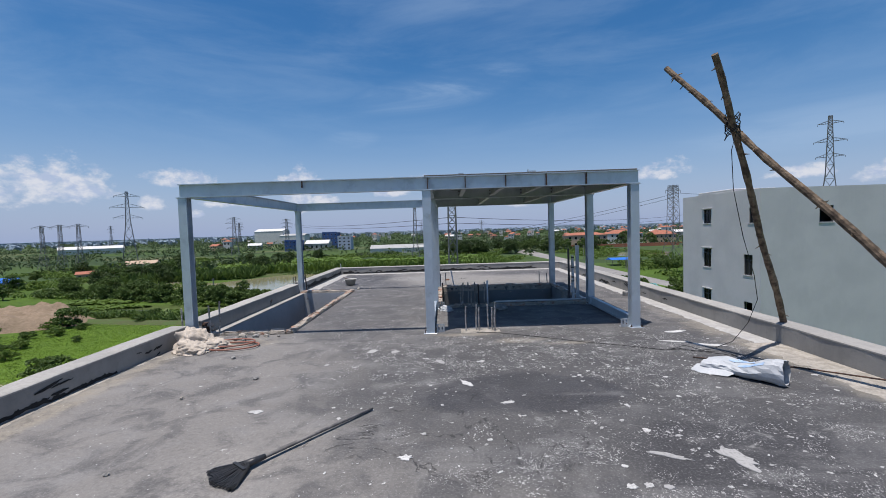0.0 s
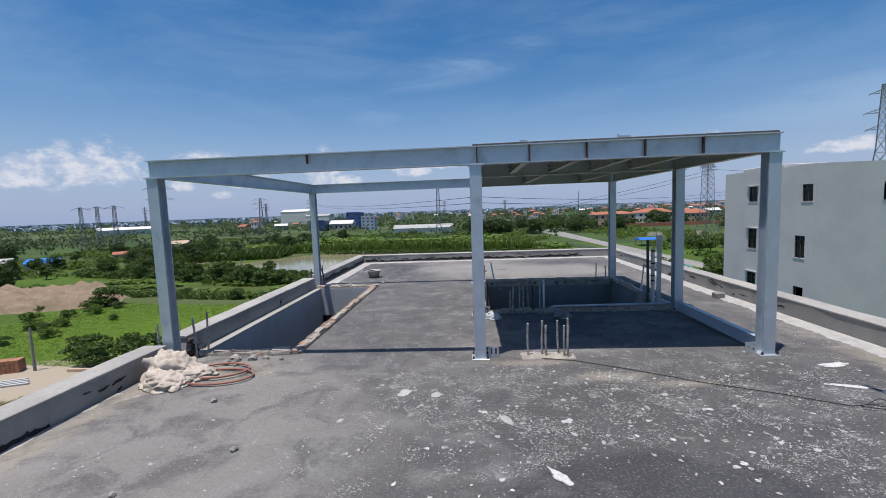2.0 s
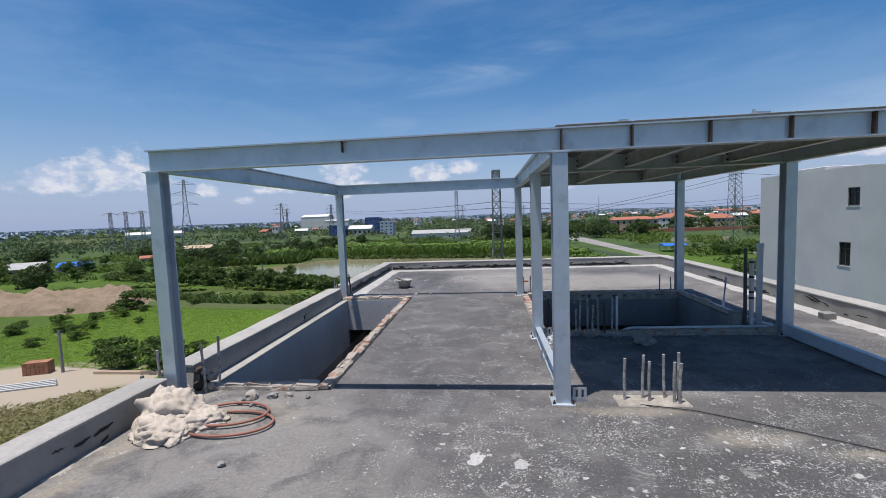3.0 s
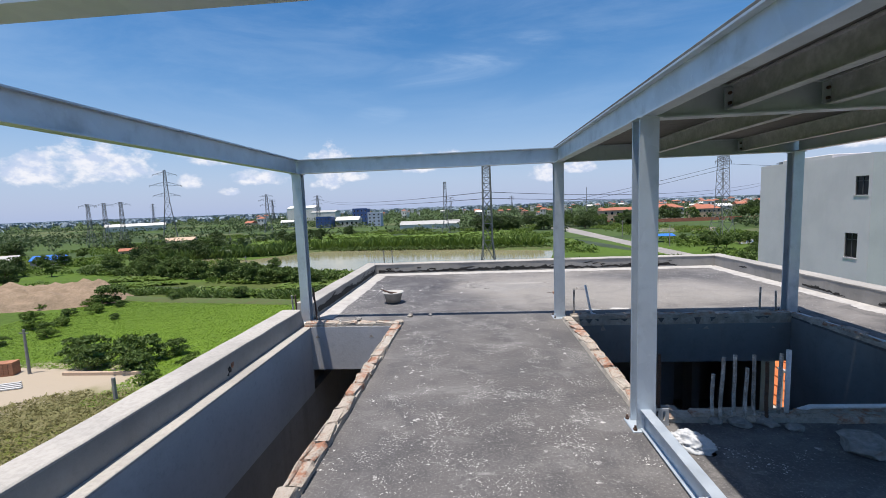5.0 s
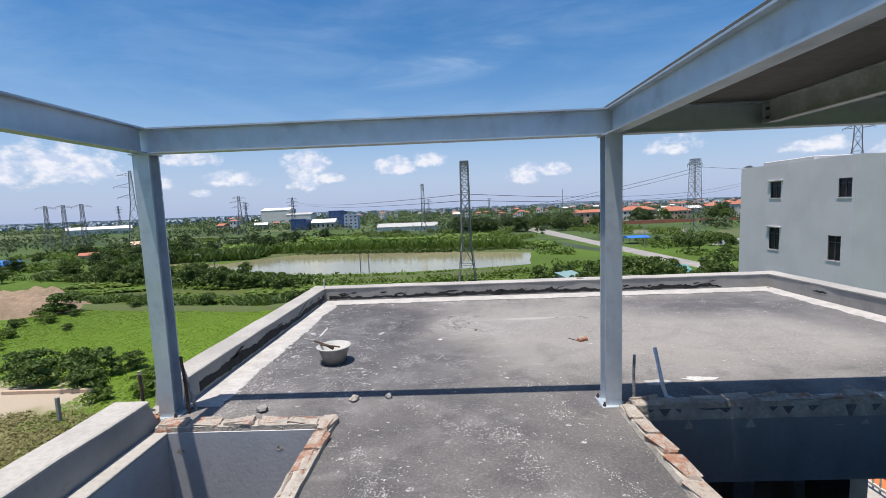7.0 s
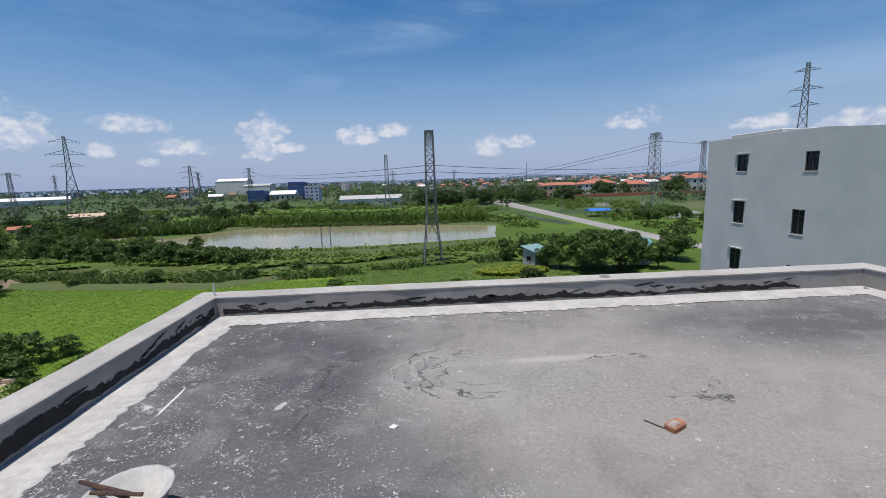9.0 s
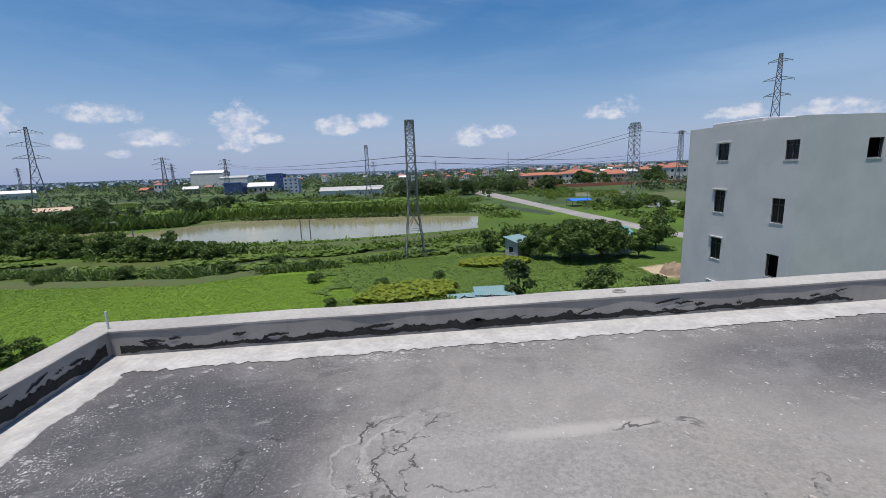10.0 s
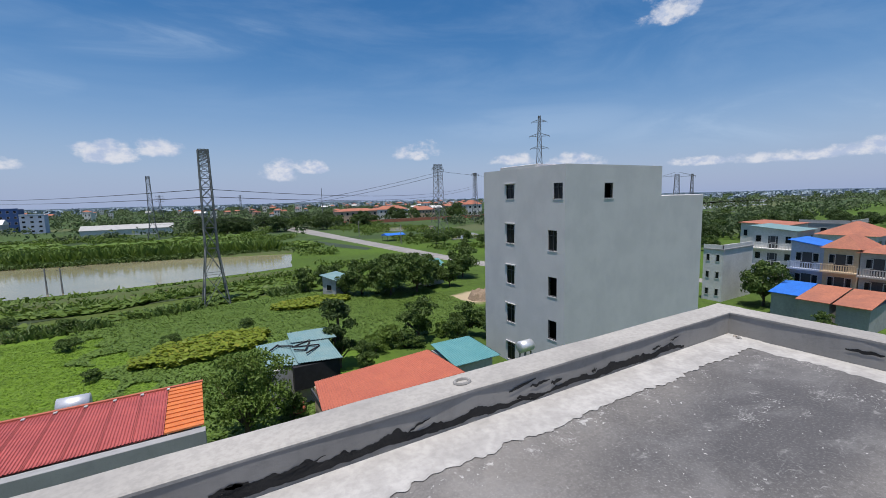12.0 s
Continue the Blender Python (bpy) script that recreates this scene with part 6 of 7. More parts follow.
while len(cs) < 7000:
    x, y = rng.uniform(-200, 110), rng.uniform(76, 290)
    if -112 < x < 26 and 108 - 0.25 * min(0, x + 20) < y < 172 - 0.1 * x and not x < -80:
        continue
    if y < 96 + 0.1 * abs(x + 20) and -72 < x < 34 or abs(x + 90) < 22 and abs(y - 84) < 10:
        continue
    if 38 < x < 64 and y > 85 or noise.noise(Vector((x * 0.03, y * 0.05, 12))) + 0.5 * noise.noise(Vector((x * 0.1, y * 0.12, 2))) < 0.02:
        continue
    r = rng.uniform(0.4, 1.2) * (1 + y / 400)
    cs.append((x, y, G + r * 0.35))
    rs.append(r)
w = new("field_scrub", cloud_mesh("field_scrub", cs, rs, 70000, 0.5, M["leaf2"], 32, squash=0.6))
tagged(w, "low scrub and vegetable rows over the plots", "scrub", kind="stuff")

# grass, lotus and creeper: too many to count
def tufts(name, count, inside, size, material, label, seed, height=0.5, pads=False, box=(-75, -10, 30, 100), spread=0.35):
    rng = np.random.default_rng(seed)
    x, y = rng.uniform(box[0], box[1] if box[1] > box[0] else box[2], count * 3), rng.uniform(box[2] if box[1] > box[0] else 30, box[3], count * 3)
    keep = [i for i in range(len(x)) if inside(x[i], y[i])][:count]
    p = np.stack([x[keep], y[keep], np.full(len(keep), G)], 1)
    n = len(keep)
    a = rng.uniform(0, 6.2832, n)
    s = size * rng.uniform(0.6, 1.4, n)
    if pads:
        d1 = np.stack([np.cos(a), np.sin(a), rng.normal(0, 0.25, n)], 1) * s[:, None]
        d2 = np.stack([-np.sin(a), np.cos(a), rng.normal(0, 0.25, n)], 1) * s[:, None]
        c = p + np.stack([0 * a, 0 * a, rng.uniform(0.15, height, n)], 1)
        v = np.stack([c + d1, c + 0.72 * (d1 + d2), c + d2, c - 0.72 * (d1 - d2), c - d1, c - 0.72 * (d1 + d2), c - d2, c + 0.72 * (d1 - d2)], 1).reshape(-1, 3)
        f = np.arange(8 * n).reshape(-1, 8)
    else:
        d1 = np.stack([np.cos(a), np.sin(a), 0 * a], 1) * s[:, None] * 0.5
        lean = np.stack([rng.normal(0, spread, n), rng.normal(0, spread, n), rng.uniform(0.35, 1.0, n)], 1) * (height * rng.uniform(0.6, 1.3, n))[:, None]
        v = np.stack([p - d1, p + d1, p + lean + d1 * 0.25, p + lean - d1 * 0.25], 1).reshape(-1, 3)
        f = np.arange(4 * n).reshape(-1, 4)
    me = bpy.data.meshes.new(name)
    me.from_pydata(v.tolist(), [], f.tolist())
    me.materials.append(material)
    tagged(new(name, me), label, "plants", kind="stuff")


def meadow(x, y):
    ditch_y = 80 + 0.12 * abs(x + 20)
    return y < ditch_y and not (x < -36 and y < 52 - 0.1 * x - 8) and x < 1 + (y - 60) * 0.3


def lotus_bed(x, y):
    return y > 43 and x > -8 + (62 - y) * 0.35 + 5 * noise.noise(Vector((x * 0.3, y * 0.3, 7))) and x < 34 and not (x > 7 and y < 56) and y < 88


tufts("meadow_grass", 150000, meadow, 0.14, M["grass"], "lush bright meadow grass", 1, 0.11, False, (-75, 12, 40, 96), 1.9)
tufts("lotus_leaves", 115000, lotus_bed, 0.1, M["lotus"], "dense bed of round lotus leaves", 2, 0.22, True, (-22, 34, 42, 90))
tufts("creeper_patch", 6000, lambda x, y: ((x + 0.5) / 6.5) ** 2 + ((y - 65 - 0.2 * x) / 4.0) ** 2 < 1 + 0.5 * noise.noise(Vector((x * 0.5, y * 0.5, 0))), 0.16, M["gold"], "patch of yellow-flowering creeper", 3, 0.9, True, (-9, 9, 58, 72))
tufts("creeper_by_trees", 4000, lambda x, y: ((x - 14) / 6) ** 2 + ((y - 79) / 3.0) ** 2 < 1, 0.16, M["gold"], "patch of pale water hyacinth", 4, 0.8, True, (7, 21, 75, 83))
tufts("bank_weeds", 16000, lambda x, y: abs(y - (104 + 0.004 * (x + 15) ** 2)) < 7 and noise.noise(Vector((x * 0.1, y * 0.2, 4))) > -0.2, 0.7, M["leaf2"], "tall weeds on the banks", 5, 0.9, False, (-110, 22, 78, 150), 0.9)
tufts("banana_grove", 9000, lambda x, y: abs(y - (166 - 0.16 * x - 0.0009 * (x + 20) ** 2)) < 4 and noise.noise(Vector((x * 0.06, 3, 1))) > -0.35, 1.1, M["leaf2"], "row of banana plants behind the pond", 6, 3.6, False, (-84, 22, 150, 185))
tufts("banana_grove_west", 5200, lambda x, y: abs(y - (158 + 0.25 * (x + 100))) < 7, 1.1, M["leaf"], "clump of banana plants by the pond", 7, 3.4, False, (-120, -72, 140, 178))
tufts("dry_grass", 12000, lambda x, y: ((x + 35) / 10) ** 2 + ((y - 34) / 9) ** 2 < 1 + 0.5 * noise.noise(Vector((x * 0.3, y * 0.3, 4))), 0.16, M["dry"], "dry olive grass beside the sandy yard", 11, 0.22, False, (-50, -22, 22, 46), 1.2)
tufts("ditch_weeds", 14000, lambda x, y: abs(y - (90.5 + 0.0042 * (x + 28) ** 2)) < 7 and noise.noise(Vector((x * 0.07, y * 0.16, 9))) > -0.05, 0.45, M["leaf2"], "weeds choking the ditch", 9, 0.5, True, (-95, 18, 78, 112))
tufts("ditch_reeds", 16000, lambda x, y: abs(y - (84 + 0.0038 * (x + 28) ** 2)) < 2.6 and noise.noise(Vector((x * 0.09, y * 0.1, 2))) > -0.15, 0.4, M["leaf"], "dark reeds along the ditch", 10, 1.1, False, (-90, 16, 76, 104), 0.6)
tufts("field_rows", 22000, lambda x, y: not (-90 < x < 26 and y < 176) and x < 36 and noise.noise(Vector((x * 0.02, y * 0.05, 6))) > 0, 1.3, M["lotus"], "rows of crops in the far plots", 8, 0.8, True, (-150, 60, 150, 255))

# ---- pylons and lines ----


def pylon(label, h, base, waist, top, waist_at, arms, x, y, z=G, turn=0.0, t=0.12, panels=12, group="pylons"):
    """A square lattice mast: four legs, bracing on every side, and cross-arms."""
    ob = thing("pylon", label, "pylon", (x, y, z), turn, group)
    half_at = lambda s: (base + (waist - base) * s / waist_at if s < waist_at else waist + (top - waist) * (s - waist_at) / (1 - waist_at)) / 2
    cuts = [0.0]
    k = 1.25
    w = [k ** (panels - i) for i in range(panels)]
    for v in w:
        cuts.append(cuts[-1] + v / sum(w))
    t *= 0.62
    corner = ((-1, -1), (1, -1), (1, 1), (-1, 1))
    for a, b in corner:
        g = Geo()
        for s0, s1 in ((0, waist_at), (waist_at, 1)):
            g.bar((a * half_at(s0), b * half_at(s0), h * s0), (a * half_at(s1), b * half_at(s1), h * s1), t * 1.5, t * 1.5)
        part("leg", g, M["lattice"], ob)
    for side in range(4):
        g = Geo()
        (a, b), (c, d) = corner[side], corner[(side + 1) % 4]
        for s0, s1 in zip(cuts, cuts[1:]):
            p, q = half_at(s0), half_at(s1)
            g.bar((a * p, b * p, h * s0), (c * q, d * q, h * s1), t * 0.8, t * 0.8)
            g.bar((c * p, d * p, h * s0), (a * q, b * q, h * s1), t * 0.8, t * 0.8)
            g.bar((a * q, b * q, h * s1), (c * q, d * q, h * s1), t * 0.7, t * 0.7)
        part("bracing", g, M["lattice"], ob)
    for s, reach in arms:
        for sign in (-1, 1):
            g = Geo()
            q = half_at(s)
            tip = (sign * reach, 0, h * s + 0.2)
            for b in (-q, q):
                g.bar((sign * q, b, h * s), tip, t * 0.8, t * 0.8)
                g.bar((sign * q, b, h * s + reach * 0.28), tip, t * 0.8, t * 0.8)
            for i in range(1, 4):
                f = i / 4
                g.bar((sign * (q + (reach - q) * f), 0, h * s + 0.2 * f), (sign * (q + (reach - q) * f), 0, h * s + reach * 0.28 * (1 - f) + 0.2 * f), t * 0.6, t * 0.6)
            g.bar(tip, (tip[0], 0, tip[2] - 1.1), t, t)
            part("cross_arm", g, M["lattice"], ob)
    return ob


slim = "slender grey steel lattice mast"
wide = "tall steel lattice pylon with three pairs of arms"
pylon(slim + " rising from the meadow", 24.2, 3.6, 1.75, 1.35, 0.36, (), 1.3, 88.7, t=0.15, panels=15, turn=4)
pylon(slim + " behind the pond", 28.5, 4.6, 2.0, 1.3, 0.3, (), -16.5, 235, t=0.16, panels=13)
pylon(slim + " beside the road", 29.5, 6.4, 3.2, 2.4, 0.4, ((0.93, 3.6),), 85.5, 163.4, t=0.16, panels=12, turn=20)
pylon(slim + " behind the fish ponds", 31.0, 4.5, 2.2, 1.6, 0.35, ((0.97, 2.6),), 152, 233, t=0.18, panels=13)
three = ((0.72, 5.0), (0.84, 6.2), (0.95, 4.6))
pylon(wide, 50, 9, 3.0, 1.4, 0.55, ((0.62, 8.5), (0.77, 10.0), (0.93, 7.5)), -229, 309, t=0.3, panels=12, turn=35)
for i, (x, y) in enumerate(((-231, 245), (-216, 240), (-202, 236))):
    pylon("lattice substation mast with one long arm", 25, 4.5, 1.8, 1.2, 0.4, ((0.94, 4.6),), x, y, t=0.16, panels=10, turn=20)
pylon(wide + " far off", 30, 6, 2.4, 1.2, 0.5, three, -163, 330, t=0.22, panels=9, turn=20)
pylon(wide + " far off", 32, 6, 2.4, 1.2, 0.5, three, -168, 452, t=0.24, panels=9)
pylon("tall steel lattice pylon behind the grey block", 76, 13, 4.0, 1.6, 0.55, ((0.68, 6.6), (0.8, 7.5), (0.94, 5.8)), 231, 260, t=0.36, panels=14, turn=-43)
pylon("broad steel pylon with wide flat arms", 26, 8, 3.0, 2.0, 0.5, ((0.95, 9.0),), 240, 157, t=0.22, panels=9, turn=-55)
pylon(slim + " far off", 31, 6, 2.4, 1.2, 0.4, ((0.95, 2.4),), 366, 219, t=0.3, panels=9, turn=-50)
for i, (x, y, h) in enumerate(((-310, 640, 34), (-40, 720, 30), (70, 820, 30), (-600, 760, 40))):
    pylon(wide + " near the horizon", h, 6, 2.4, 1.2, 0.5, three, x, y, t=0.34, panels=7)
mast = thing("radio_mast", "thin radio mast over the village", "mast", (125, 496, G))
part("pole", Geo().tube([(0, 0, 0), (0, 0, 31)], [0.5, 0.25], 6), M["lattice"], mast)


def span(p, q, sag, r, n=26):
    pts = []
    for i in range(n + 1):
        t = i / n
        v = Vector(p).lerp(Vector(q), t)
        pts.append((v.x, v.y, v.z - sag * 4 * t * (1 - t)))
    solo("power_line", Geo().tube(pts, r, 4), M["wire"], "thin sagging overhead power line", "power line", "power lines")


for dz, off in ((0.0, 0.0), (-1.2, 0.7)):
    span((1.3 + off, 88.7, 3.9 + dz), (-168, 452, 14 + dz), 3.0, 0.05)
    span((1.3 + off, 88.7, 3.9 + dz), (152, 233, 9 + dz), 3.2, 0.045)
    span((85.5 + off, 163.4, 12 + dz), (-16.5, 235, -4 + dz), 3.0, 0.06)
span((85.5, 163.4, 12.5), (260, 170, 12), 4.0, 0.05)
for i in range(5):
    span((-16.5, 235, -3.5 - 0.7 * i), (40, 262, -4.0 - 0.7 * i), 0.8, 0.05, 8)
    span((40, 262, -4.0 - 0.7 * i), (60, 290, -4.0 - 0.6 * i), 0.6, 0.05, 8)

for x, y, h in ((-25.2, 116.8, 4.9), (-22.9, 116.2, 4.9), (-58, 108, 5.5), (-48.3, 47.4, 4.8), (-120, 205, 8), (40, 262, 11), (62, 290, 11), (60.5, 190, 7), (62, 150, 7)):
    pl = thing("utility_pole", "plain weathered concrete pole", "pole", (x, y, G), group="poles over the fields")
    part("shaft", Geo().tube([(0, 0, -0.2), (0, 0, h)], [0.16, 0.11], 7), M["road"], pl)
    part("cross_bar", Geo().bar((-0.5, 0, h - 0.4), (0.5, 0, h - 0.4), 0.08, 0.08), M["lattice"], pl)

# ---- houses and sheds ----


def house(label, x, y, w, d, h, wall, roof, style="hip", turn=0.0, floors=2, z=G, cols=3, balcony=False, name="house", rise=None, group="", sides="sw"):
    """A house of some storeys, with windows on the seen sides and its own roof."""
    ob = thing(name, label, "house" if name == "house" else "building", (x, y, z), turn, group)
    a, b = w / 2, d / 2
    part("wall", Geo().box(-a, -b, -0.1, a, b, h), M[wall], ob)
    o = 0.35
    rise = rise or min(w, d) * 0.28
    if style == "hip":
        k = min(a, b)
        part("roof", Geo().add([(-a - o, -b - o, h), (a + o, -b - o, h), (a + o, b + o, h), (-a - o, b + o, h), (-a + k, -b + k, h + rise), (a - k, -b + k, h + rise), (a - k, b - k, h + rise), (-a + k, b - k, h + rise)],
                               [(0, 1, 5, 4), (1, 2, 6, 5), (2, 3, 7, 6), (3, 0, 4, 7), (4, 5, 6, 7), (3, 2, 1, 0)]), M[roof], ob)
    elif style == "gable":
        part("roof", Geo().prism([(-b - o, h - 0.02), (b + o, h - 0.02), (b + o, h + 0.06), (0, h + rise), (-b - o, h + 0.06)], "x", -a - o, a + o), M[roof], ob)
    elif style == "shed":
        part("roof", Geo().prism([(-b - o, h + 0.1), (b + o, h + rise), (b + o, h + rise + 0.08), (-b - o, h + 0.18)], "x", -a - o, a + o), M[roof], ob)
        part("gable_fill", Geo().prism([(-b, h), (b, h), (b, h + rise)], "x", -a + 0.01, a - 0.01), M[wall], ob)
    else:
        part("roof", Geo().box(-a - 0.1, -b - 0.1, h, a + 0.1, b + 0.1, h + 0.12), M[roof], ob)
        part("roof_parapet", Geo().box(-a, -b, h + 0.12, a, -b + 0.12, h + 0.7).box(-a, -b, h + 0.12, -a + 0.12, b, h + 0.7), M[wall], ob)
    fh = h / floors
    wins = []
    for i in range(floors):
        for k in range(cols):
            if "s" in sides:
                wins.append((-a + w * (k + 0.5) / cols, -b, fh * i + fh * 0.32, w / cols * 0.42, 0))
            if "w" in sides:
                wins.append((-a, -b + d * (k + 0.5) / cols, fh * i + fh * 0.32, d / cols * 0.42, 1))
    for u, v, zz, ww, way in wins:
        hh = fh * 0.42
        wi = part("window", Geo().box(-ww / 2, -0.05, 0, ww / 2, 0.02, 0.08).box(-ww / 2, -0.05, hh - 0.08, ww / 2, 0.02, hh).box(-ww / 2, -0.05, 0.08, -ww / 2 + 0.08, 0.02, hh - 0.08).box(ww / 2 - 0.08, -0.05, 0.08, ww / 2, 0.02, hh - 0.08), M["ledge"], ob)
        wi.matrix_basis = pose(u, v, zz, 0, 0, -90 * way)
        part("pane", Geo().box(-ww / 2 + 0.08, -0.02, 0.08, ww / 2 - 0.08, 0.01, hh - 0.08), M["glass"], wi)
    if balcony:
        for i in range(1, floors):
            bz = fh * i
            bl = part("balcony", Geo().box(-a - 1.0, -b, bz - 0.15, -a - 0.002, b, bz + 0.02), M[wall], ob)
            part("rail", Geo().box(-a - 1.0, -b, bz + 0.8, -a - 0.92, b, bz + 0.9), M[wall], bl)
            for k in range(14):
                yy = -b + 0.1 + (d - 0.2) * k / 13
                part("baluster", Geo().box(-a - 0.99, yy - 0.05, bz + 0.02, -a - 0.93, yy + 0.05, bz + 0.8), M[wall], bl)
            part("door", Geo().box(-a - 0.04, -0.7, bz + 0.03, -a - 0.003, 0.7, bz + 2.1), M["frame"], bl)
    return ob


def ribbed(name, p, q, r, s, material, parent, ribs, height=0.05, thick=0.03, label=""):
    """A ribbed sheet over the four corners p, q (low edge) and s, r (high edge)."""
    p, q, r, s = Vector(p), Vector(q), Vector(r), Vector(s)
    g, v = Geo(), []
    for i in range(ribs + 1):
        for k, e in ((0.0, 0.0), (0.18, height), (0.36, height), (0.54, 0.0)):
            t = min(1.0, (i + k) / ribs)
            v += [p.lerp(q, t) + Vector((0, 0, e)), s.lerp(r, t) + Vector((0, 0, e))]
    n = len(v) // 2
    g.add(v, [(2 * i, 2 * i + 2, 2 * i + 3, 2 * i + 1) for i in range(n - 1)])
    lowv = [w - Vector((0, 0, thick)) for w in (p, q, r, s)]
    g.add(lowv, [(3, 2, 1, 0)])
    return part(name, g, material, parent, label)


# red roofed building at the foot of the wall
rb = thing("long_shed", "long shed with red and orange sheet roofing", "shed", (0, 0, -0.15))
part("wall", Geo().box(-12.6, 36.9, G, -1.3, 41.5, -9.6), M["grey_wall"], rb)
part("gutter_wall", Geo().soft_box(-12.8, 36.0, G, -1.0, 36.5, -9.15, 0.02), M["own"], rb)
for i in range(8):
    a = -2.75 - 1.25 * i
    ribbed("roof_sheet", (a - 1.25, 36.62, -9.12), (a, 36.62, -9.12), (a, 42.1, -9.0), (a - 1.25, 42.1, -9.0), M["red_sheet"], rb, 9, 0.045)
    part("ridge_clip", Geo().soft_box(a - 0.08, 41.85, -8.95, a + 0.08, 42.05, -8.9, 0.01), M["ledge"], rb)
for i in range(11):
    part("roof_tile", Geo().prism([(36.55 + 0.5 * i, -9.1 + 0.011 * i), (37.05 + 0.5 * i, -9.13 + 0.011 * i), (37.05 + 0.5 * i, -9.07 + 0.011 * i), (36.55 + 0.5 * i, -9.02 + 0.011 * i)], "x", -2.72, -1.05), M["orange_sheet"], rb)
part("ridge", Geo().box(-12.8, 42.1, -9.05, -1.0, 42.3, -8.9), M["orange_roof"], rb)
tank = thing("water_tank", "stainless steel water tank lying behind the shed roof", "water tank", (-7.2, 43.0, G - 0.35))
part("drum", Geo().tube([(-0.75, 0, 5.4), (-0.7, 0, 5.4), (0.7, 0, 5.4), (0.75, 0, 5.4)], [0.3, 0.5, 0.5, 0.3], 20), M["chrome"], tank, smooth=True)
for dx in (-0.5, 0.5):
    part("stand", Geo().box(dx - 0.08, -0.4, 0, dx + 0.08, 0.4, 4.95), M["lattice"], tank)
tank2 = thing("water_tank", "steel water tank lying on a stand beside the grey block", "water tank", (20.9, 37.9, G))
part("drum", Geo().tube([(-0.62, 0, 4.2), (-0.56, 0, 4.2), (0.56, 0, 4.2), (0.62, 0, 4.2)], [0.22, 0.46, 0.46, 0.22], 18), M["chrome"], tank2, smooth=True)
for a, b in ((-0.3, -0.3), (0.3, -0.3), (0.3, 0.3), (-0.3, 0.3)):
    part("stand_leg", Geo().bar((a, b, 0), (a, b, 3.8), 0.08, 0.08), M["lattice"], tank2)
os_ = thing("orange_shed", "low house under a plain dusty orange roof", "shed", (0, 0, -0.15))
part("wall", Geo().box(5.2, 37.4, G, 14.0, 40.6, -10.3), M["tan_wall"], os_)
ribbed("roof", (4.7, 36.6, -10.1), (14.4, 36.6, -10.1), (14.1, 41.4, -9.9), (5.2, 40.4, -9.9), M["orange_roof"], os_, 60, 0.03)
part("eave_slats", Geo().box(4.9, 37.0, -10.6, 5.0, 40.2, -10.2), M["frame"], os_)
tp = thing("teal_shed", "shed under a bright teal sheet roof", "shed", (0, 0, -0.15))
part("wall", Geo().box(14.9, 38.6, G, 18.2, 42.3, -10.4), M["grey_wall"], tp)
ribbed("roof", (14.6, 38.2, -10.3), (18.7, 38.2, -10.3), (18.7, 42.6, -10.0), (15.0, 42.6, -10.0), M["pool"], tp, 20, 0.03)
ts = thing("patched_shed", "patched shed with faded teal roofing and black netting", "shed", (0, 0, -0.15))
part("wall", Geo().box(3.6, 46.3, G, 8.3, 51.0, -10.9), M["grey_wall"], ts)
ribbed("roof_sheet", (3.1, 46.9, -10.6), (5.4, 46.0, -10.7), (5.6, 52.0, -10.45), (3.0, 52.0, -10.5), M["teal_sheet"], ts, 12, 0.03)
ribbed("roof_sheet", (5.3, 46.0, -10.55), (8.6, 45.4, -10.6), (8.7, 51.2, -10.35), (5.5, 51.9, -10.4), M["teal_sheet"], ts, 18, 0.03)
ribbed("roof_sheet", (5.6, 50.5, -10.3), (9.4, 49.8, -10.3), (9.4, 52.8, -10.15), (5.8, 53.2, -10.2), M["teal_sheet"], ts, 18, 0.03)
ng = Geo()
for a, b in (((3.4, 49.2), (4.6, 50.6)), ((4.6, 50.6), (5.6, 49.6)), ((5.6, 49.6), (7.2, 50.4)), ((7.2, 50.4), (6.4, 48.2)), ((6.4, 48.2), (5.5, 48.6)), ((5.6, 49.6), (7.6, 48.7)), ((7.6, 48.7), (6.2, 47.2))):
    ng.bar((*a, -10.4), (*b, -10.3), 0.13, 0.08)
part("rope", ng, M["net"], ts, "black rope lying on the roof")
part("netting", Geo().box(4.9, 45.7, -12.6, 8.4, 46.28, -10.75), M["net"], ts, "black shade netting hung under the eave")
part("water_jar", Geo().tube([(5.0, 45.2, G), (5.0, 45.2, G + 0.6), (5.0, 45.2, G + 1.0)], [0.4, 0.55, 0.35], 12), M["orange_roof"], ts)
st2 = thing("orange_tiled_house", "low house under orange tiled roofing beside the building", "house", (0, 0, 0))
part("wall", Geo().box(5.9, 15.0, G, 8.2, 18.9, -3.2), M["cream_wall"], st2)
for i in range(12):
    x, z = 5.6 + 0.13 * i, -3.25 + 0.15 * i
    part("roof_tile", Geo().prism([(x, z), (x + 0.14, z + 0.13), (x + 0.14, z + 0.17), (x, z + 0.05)], "y", 14.6, 19.2), M["orange_sheet"], st2)
hut = house("small hut with a turquoise roof under the trees", 36.6, 82.8, 4.2, 4, 3.4, "grey_wall", "pool", "gable", 10, 1, cols=1)
house("tin-roofed hut behind the ditch trees", 19.5, 84.5, 3.5, 3.0, 2.6, "grey_wall", "teal_sheet", "shed", 30, 1, cols=1)
stall = thing("tarpaulin_stall", "roadside stall under bright blue tarpaulin", "stall", (66, 166, G))
part("canopy", Geo().prism([(-3, 2.2), (3, 2.0), (3, 2.08), (0, 2.9), (-3, 2.28)], "x", -4, 4), M["blue_sheet"], stall)
